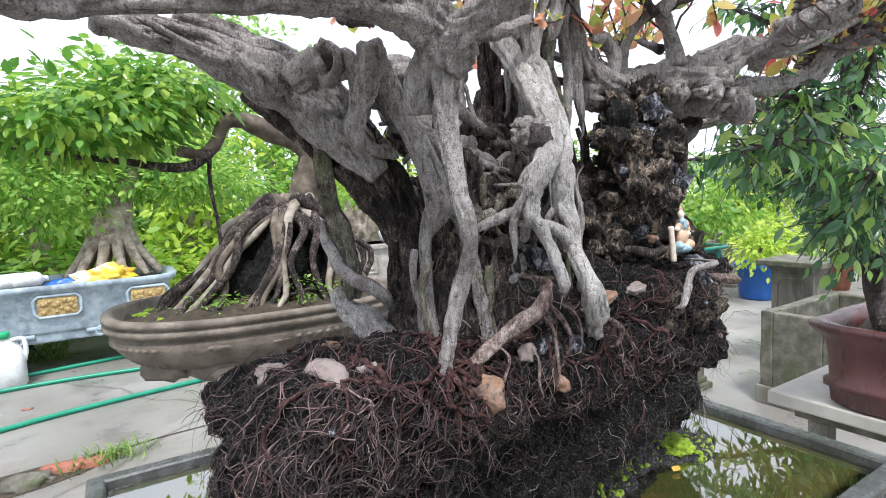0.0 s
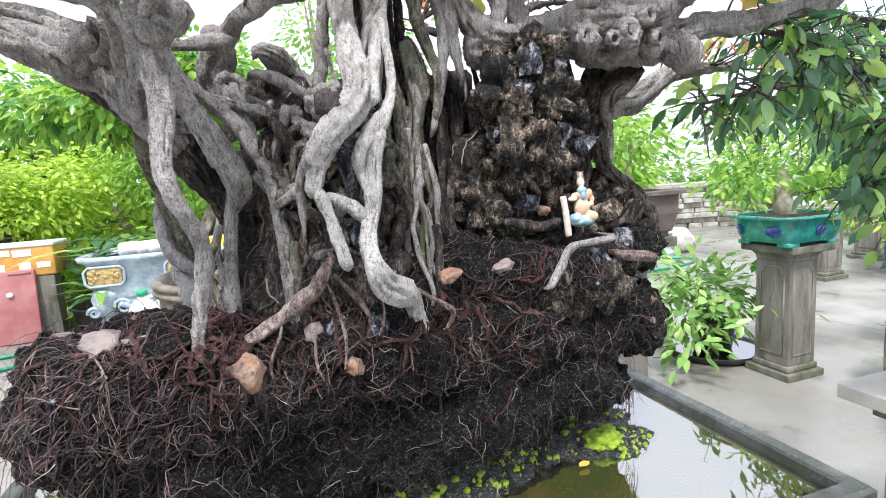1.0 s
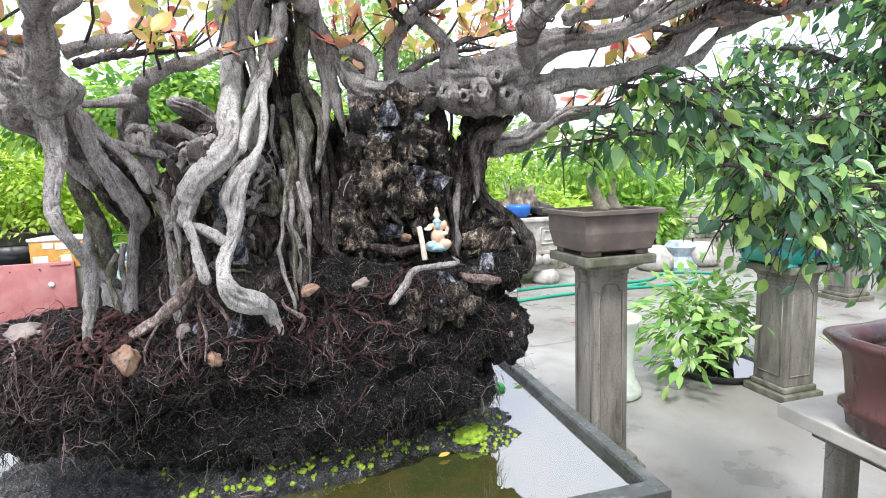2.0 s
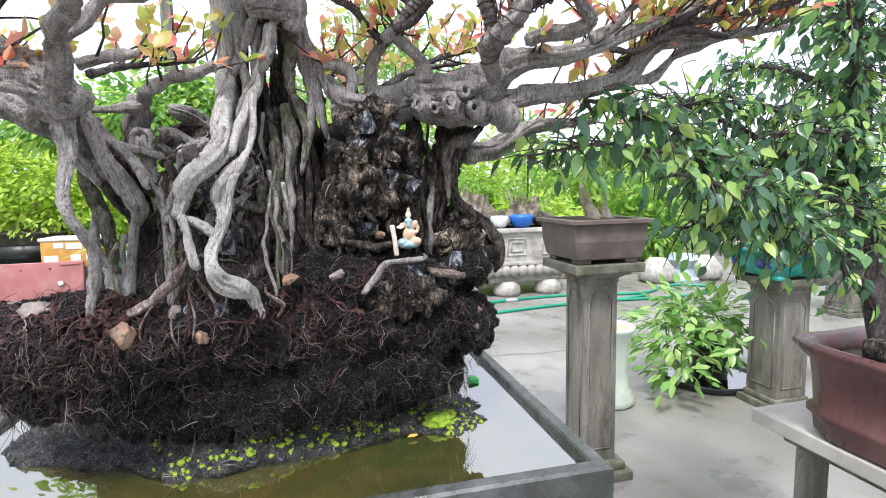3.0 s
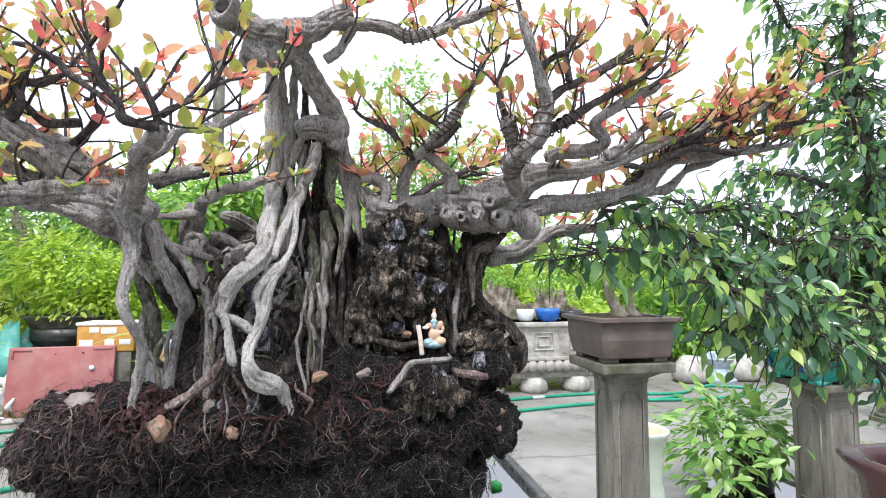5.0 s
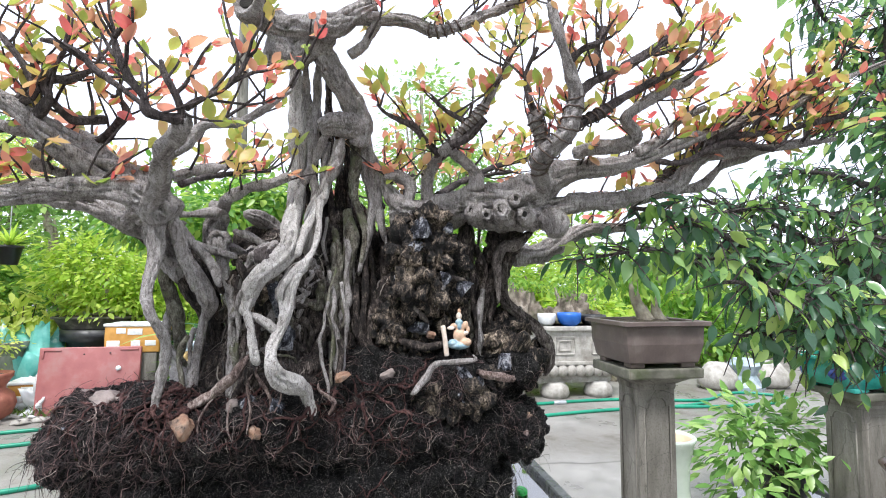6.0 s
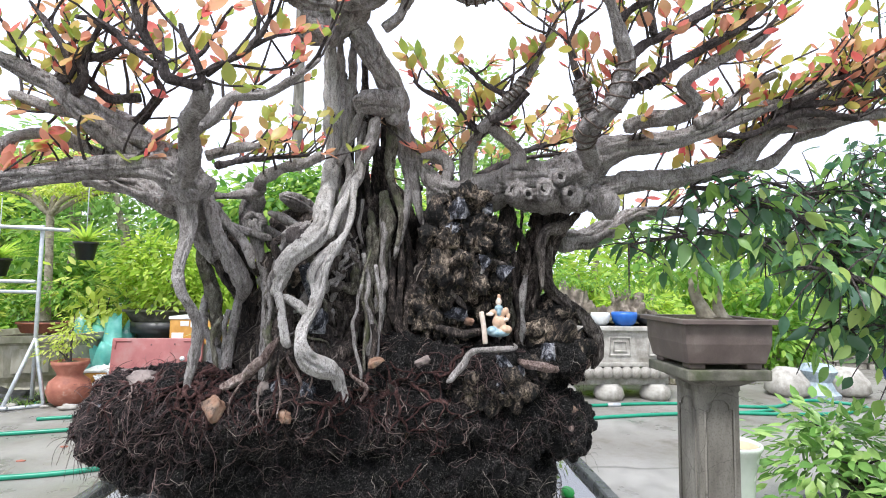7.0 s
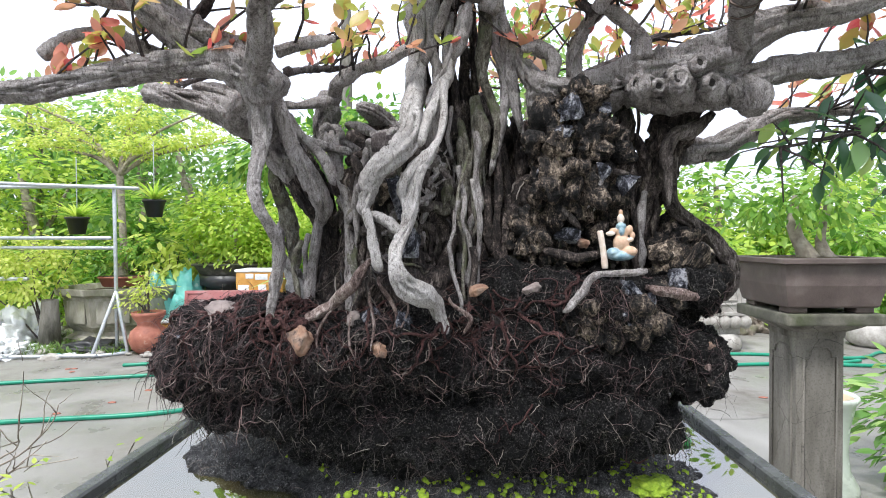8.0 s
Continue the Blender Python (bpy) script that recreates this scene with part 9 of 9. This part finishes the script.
for dx, dy, dz in ((-1.5, 0.1, 0.75), (-0.9, -0.3, 0.35), (1.6, 0.2, 0.45), (0.9, -0.3, 0.30), (0.2, 0.3, 1.1), (-2.2, 0.3, 1.3), (1.1, 0.4, 0.95)):
    e = (LT[0] + dx, LT[1] + dy, 2.4 + dz)
    wood(lt, "limb", [(-4.56, 7.2, 2.33, 0.04), (-4.56 + dx * 0.25, 7.2 + dy * 0.3, 2.4 + dz * 0.45, 0.03), (-4.56 + dx * 0.6, 7.2 + dy * 0.6, 2.4 + dz * 0.75, 0.02), (*e, 0.008)], ROOT_GREY, LT, 8, 0.08)
    for k in range(5):
        f = 0.35 + 0.16 * k
        lc.append((LT[0] + dx * f + rg.gauss(0, 0.1), LT[1] + dy * f + rg.gauss(0, 0.2), 2.42 + dz * (0.35 + 0.65 * f) + 0.05, 0.38, 0.32, 0.06))
leaves("leaves", crown_spots(rg, lc, 6000, 0.06, 0.1, 0.55, 7, 0.35), GOLD_LEAF, lt, LT, "small yellow-green leaves in flat tiers")


# hanging pots with ferns
def hanging(loc, label):
    h = thing("hanging_pot", label, "hanging pot", loc, "hanging fern pots")
    bm = bmesh.new()
    lathe(bm, [(0.09, 0), (0.13, 0.2), (0.145, 0.2), (0.145, 0.23), (0.13, 0.23), (0.12, 0.18)], 24)
    part("pot", bm, BLACK_PLASTIC, h, "grey-black plastic pot")
    bm = bmesh.new()
    tube(bm, [(0, 0, 0.2, 0.006), (0, 0, 1.0, 0.006)], 6)
    part("hanger", bm, GALV, h)
    rg = random.Random(int(loc[0] * 100))
    sp = []
    for k in range(60):
        a = rg.uniform(0, 2 * math.pi)
        sp.append((loc[0], loc[1], loc[2] + 0.2, math.cos(a), math.sin(a), rg.uniform(0.5, 2.5), 0, 0, 1, rg.uniform(0.25, 0.5), rg.uniform(0.02, 0.04)))
    leaves("fronds", sp, LIME_LEAF, h, loc, "", 0.5)


hanging((-3.62, 6.5, 1.68), "black hanging pot with an arching fern")
hanging((-4.68, 6.5, 1.46), "black hanging pot with an arching fern")

# weeds at the edge of the concrete and sprigs below the tray
rg = random.Random(41)
sp = []
for k in range(5200):
    x = rg.uniform(-6.5, -0.6)
    y = 5.95 + 0.15 * x * 0 + abs(rg.gauss(0, 0.7)) + (0.35 if x > -2.6 else 0.0) - (0.25 if x < -3.6 else 0)
    a = rg.uniform(0, 2 * math.pi)
    sp.append((x, y, 0, math.cos(a) * 0.5, math.sin(a) * 0.5, 1, 0, 0, 1, rg.uniform(0.05, 0.16), rg.uniform(0.008, 0.02)))
for k in range(160):
    a = rg.uniform(0, 2 * math.pi)
    sp.append((rg.gauss(-0.15, 0.1), rg.gauss(3.5, 0.06), 0, math.cos(a) * 0.5, math.sin(a) * 0.5, 1, 0, 0, 1, rg.uniform(0.05, 0.12), rg.uniform(0.006, 0.012)))
weeds = thing("grass", "low green weeds along the concrete edge", "grass", (0, 0, 0), kind="stuff")
leaves("blades", sp, GRASS, weeds, (0, 0, 0))
bm = bmesh.new()
bmesh.ops.create_grid(bm, x_segments=70, y_segments=40, size=0.5)
for v in bm.verts:
    x, y = v.co.x * 30 - 12.5 + 9, v.co.y * 12 + 12.1
    v.co = Vector((x - 3.0, y + (0.2 * noise.noise(Vector((x * 2, y * 2, 0))) if y < 7 else 0), 0.012 + 0.03 * noise.noise(Vector((x * 3, y * 3, 1)))))
EARTH = surface("littered_earth", [(0.3, (0.07, 0.06, 0.045)), (0.5, (0.14, 0.125, 0.095)), (0.72, (0.26, 0.24, 0.20))], 3, 0.9, 0.8, 40, (0.07, 0.11, 0.03), 1.5)
verge = [v for v in bm.verts if v.co.x > -0.6 and v.co.y < 8.5]
bmesh.ops.delete(bm, geom=verge, context="VERTS")
tagged(new("earth_verge", mesh_of("earth_verge", bm, EARTH)), "littered bare earth with weeds beyond the concrete", "ground", kind="structure")


# back row of trees
def back_tree(x, y, h, r, seed, material=None, base=0.6, count=2600, ln=0.2, label="leafy green tree at the back of the nursery"):
    rg = random.Random(seed)
    loc = (x, y, 0)
    t = thing("background_tree", label, "tree", loc, "trees behind the nursery")
    wood(t, "trunk", [(x, y, 0, 0.14), (x + rg.gauss(0, 0.1), y, h * 0.35, 0.11), (x + rg.gauss(0, 0.2), y, h * 0.8, 0.05)], ROOT_GREY, loc, 8, 0.25)
    cl = []
    for k in range(11):
        f = rg.uniform(base / h, 1.0)
        w = r * (1.15 - 0.55 * f) * rg.uniform(0.5, 0.8)
        a = rg.uniform(0, 2 * math.pi)
        d = r * rg.uniform(0.1, 0.75) * (1.1 - 0.5 * f)
        cl.append((x + d * math.cos(a), y + d * math.sin(a), max(base, h * f - w * 0.4), w, w, w * 0.6))
    for c in cl[:5]:
        wood(t, "limb", [(x, y, h * 0.3, 0.07), ((x + c[0]) / 2, (y + c[1]) / 2, (h * 0.3 + c[2]) / 2, 0.05), (c[0], c[1], c[2], 0.02)], ROOT_GREY, loc, 6, 0.3)
    leaves("leaves", crown_spots(rg, cl, count, ln, 0.2, 0.5, 12), material or FAR_LEAF, t, loc)


seed = 100
for x, y, h, r, m in ((-12, 10, 5.0, 2.0, FAR_LEAF), (-10, 9.2, 4.6, 1.8, MID_LEAF), (-8.3, 10.0, 5.0, 2.0, FAR_LEAF), (-7.2, 8.6, 3.2, 1.5, LIME_LEAF), (-6.2, 10.3, 4.6, 1.9, FAR_LEAF), (-4.6, 9.6, 3.8, 1.7, FAR_LEAF), (-5.2, 8.4, 2.4, 1.1, MID_LEAF),
                      (-3.2, 10.6, 4.2, 1.8, MID_LEAF), (-1.8, 9.4, 3.4, 1.5, LIME_LEAF), (-0.4, 10.8, 3.8, 1.7, FAR_LEAF), (-0.9, 8.2, 2.6, 1.1, MID_LEAF), (1.0, 9.2, 3.1, 1.3, LIME_LEAF), (2.1, 14.0, 8.6, 2.0, FAR_LEAF), (3.4, 13.0, 5.6, 1.8, FAR_LEAF),
                      (2.4, 9.6, 3.0, 1.3, MID_LEAF), (0.6, 13.0, 5.0, 2.0, MID_LEAF), (4.2, 10.0, 2.7, 1.3, LIME_LEAF), (5.8, 10.6, 3.0, 1.5, MID_LEAF), (7.4, 10.0, 2.8, 1.4, LIME_LEAF), (9.0, 10.8, 3.2, 1.6, FAR_LEAF), (10.6, 8.8, 3.0, 1.5, MID_LEAF),
                      (12.0, 6.6, 3.0, 1.6, FAR_LEAF), (12.4, 4.4, 3.0, 1.6, MID_LEAF), (13.5, 2.0, 3.2, 1.8, FAR_LEAF), (10.0, 5.4, 2.2, 1.0, LIME_LEAF), (4.8, 8.4, 1.7, 0.9, LIME_LEAF), (6.6, 8.2, 1.6, 0.9, MID_LEAF)):
    seed += 1
    back_tree(x, y, h, r, seed, m, 0.5, 2600 if r < 1.7 else 3400, 0.17 if y < 10 else 0.21)
# dense woods closing the view behind the nursery
woods = thing("far_woods", "soft dense green woods behind the nursery", "woods", (-4, 12.5, 0), kind="stuff")
rg = random.Random(88)
wc = [(rg.uniform(-15, 2.0), rg.uniform(11.5, 13.5), 0, 1.0, 0.7, 0) for _ in range(26)]
wc = [(x, y, z, rx, ry, h) for x, y, _, rx, ry, _ in wc for h in (0.55,) for z in [0.4 + 0.75 * q for q in range(int((3.6 + 0.9 * noise.noise(Vector((x * 0.4, 0, 0))) - 0.10 * (x + 6)) / 0.75))]]
leaves("leaves", crown_spots(rg, wc, 15000, 0.26, 0.2, 0.6, 16), FAR_LEAF, woods, (-4, 12.5, 0))
# rest of the nursery behind the camera
for x, y, h, r in ((-8, -6, 4, 2.2), (-3, -8, 4.5, 2.4), (2, -8, 4, 2.2), (7, -7, 4.5, 2.4), (-11, 0, 4, 2.4), (12, -3, 4, 2.4)):
    seed += 1
    back_tree(x, y, h, r, seed, FAR_LEAF, 0.5, 700, 0.42)

# sprigs and bare twigs growing up beside the tray
def twiggy(parent, origin, p, d, length, r, depth, rg, material, spots, leaf=None):
    """A stem that wanders and forks, with leaves along its finer parts."""
    rows, n = [], max(4, int(length / 0.02))
    p, d = Vector(p), Vector(d).normalized()
    for i in range(n):
        rows.append((*p, r * (1 - 0.6 * i / n)))
        d = (d + Vector((rg.gauss(0, 0.13), rg.gauss(0, 0.13), rg.gauss(0.02, 0.1)))).normalized()
        p = p + d * (length / n)
        if depth and i > n * 0.25 and rg.random() < 0.3:
            twiggy(parent, origin, p, d + Vector((rg.gauss(0, 0.6), rg.gauss(0, 0.6), rg.gauss(0.1, 0.3))), length * rg.uniform(0.3, 0.55), r * 0.6, depth - 1, rg, material, spots, leaf)
        if leaf and (depth < 2 or i > n * 0.5) and rg.random() < 0.7:
            a = rg.uniform(0, 2 * math.pi)
            ln = rg.uniform(*leaf)
            spots.append((*p, math.cos(a) + d.x, math.sin(a) + d.y, rg.uniform(-0.2, 0.8), 0, 0, 1, ln, ln * 0.55))
    wood(parent, "twig", rows, material, origin, 5, 0.0)


SP = (-0.22, 0.62, 0.0)
sprig = thing("sprig_plant", "thin yellow-green sprigs growing up beside the tray", "plant", SP)
rg = random.Random(51)
sp = []
for k, (x0, y0, lean) in enumerate(((-0.24, 0.66, -0.1), (-0.20, 0.70, 0.12), (-0.27, 0.62, 0.05), (-0.19, 0.62, 0.2))):
    wood(sprig, "stem", [(x0, y0, 0.0, 0.004), (x0 + 0.02, y0, 0.4, 0.0035), (x0, y0 + 0.01, 0.78, 0.003)], GREEN_BARK, SP, 6, 0.05)
    twiggy(sprig, SP, (x0, y0 + 0.01, 0.76), (lean, 0, 1), rg.uniform(0.18, 0.27), 0.003, 2, rg, GREEN_BARK, sp, (0.010, 0.022))
for k in range(16):
    a = rg.uniform(0, 2 * math.pi)
    sp.append((-0.27 + rg.gauss(0, 0.05), 0.60 + rg.gauss(0, 0.05), 0.80 + rg.gauss(0, 0.03), math.cos(a), math.sin(a), 0.3, 0, 0, 1, 0.045, 0.028))
leaves("leaves", sp, LIME_LEAF, sprig, SP)
BT2 = (-0.55, 0.85, 0.0)
bare = thing("bare_shrub", "leafless grey twigs reaching up beside the tray", "shrub", BT2)
none = []
for k in range(5):
    x0 = -0.55 + rg.gauss(0, 0.04)
    wood(bare, "stem", [(-0.55, 0.85, 0.0, 0.006), (x0, 0.85, 0.5, 0.005), (x0 + 0.02, 0.84, 0.84, 0.003)], ROOT_GREY, BT2, 6, 0.05)
    twiggy(bare, BT2, (x0 + 0.02, 0.84, 0.83), (rg.gauss(0.7, 0.4), rg.gauss(0, 0.2), 0.6), rg.uniform(0.2, 0.3), 0.0026, 2, rg, ROOT_GREY, none)
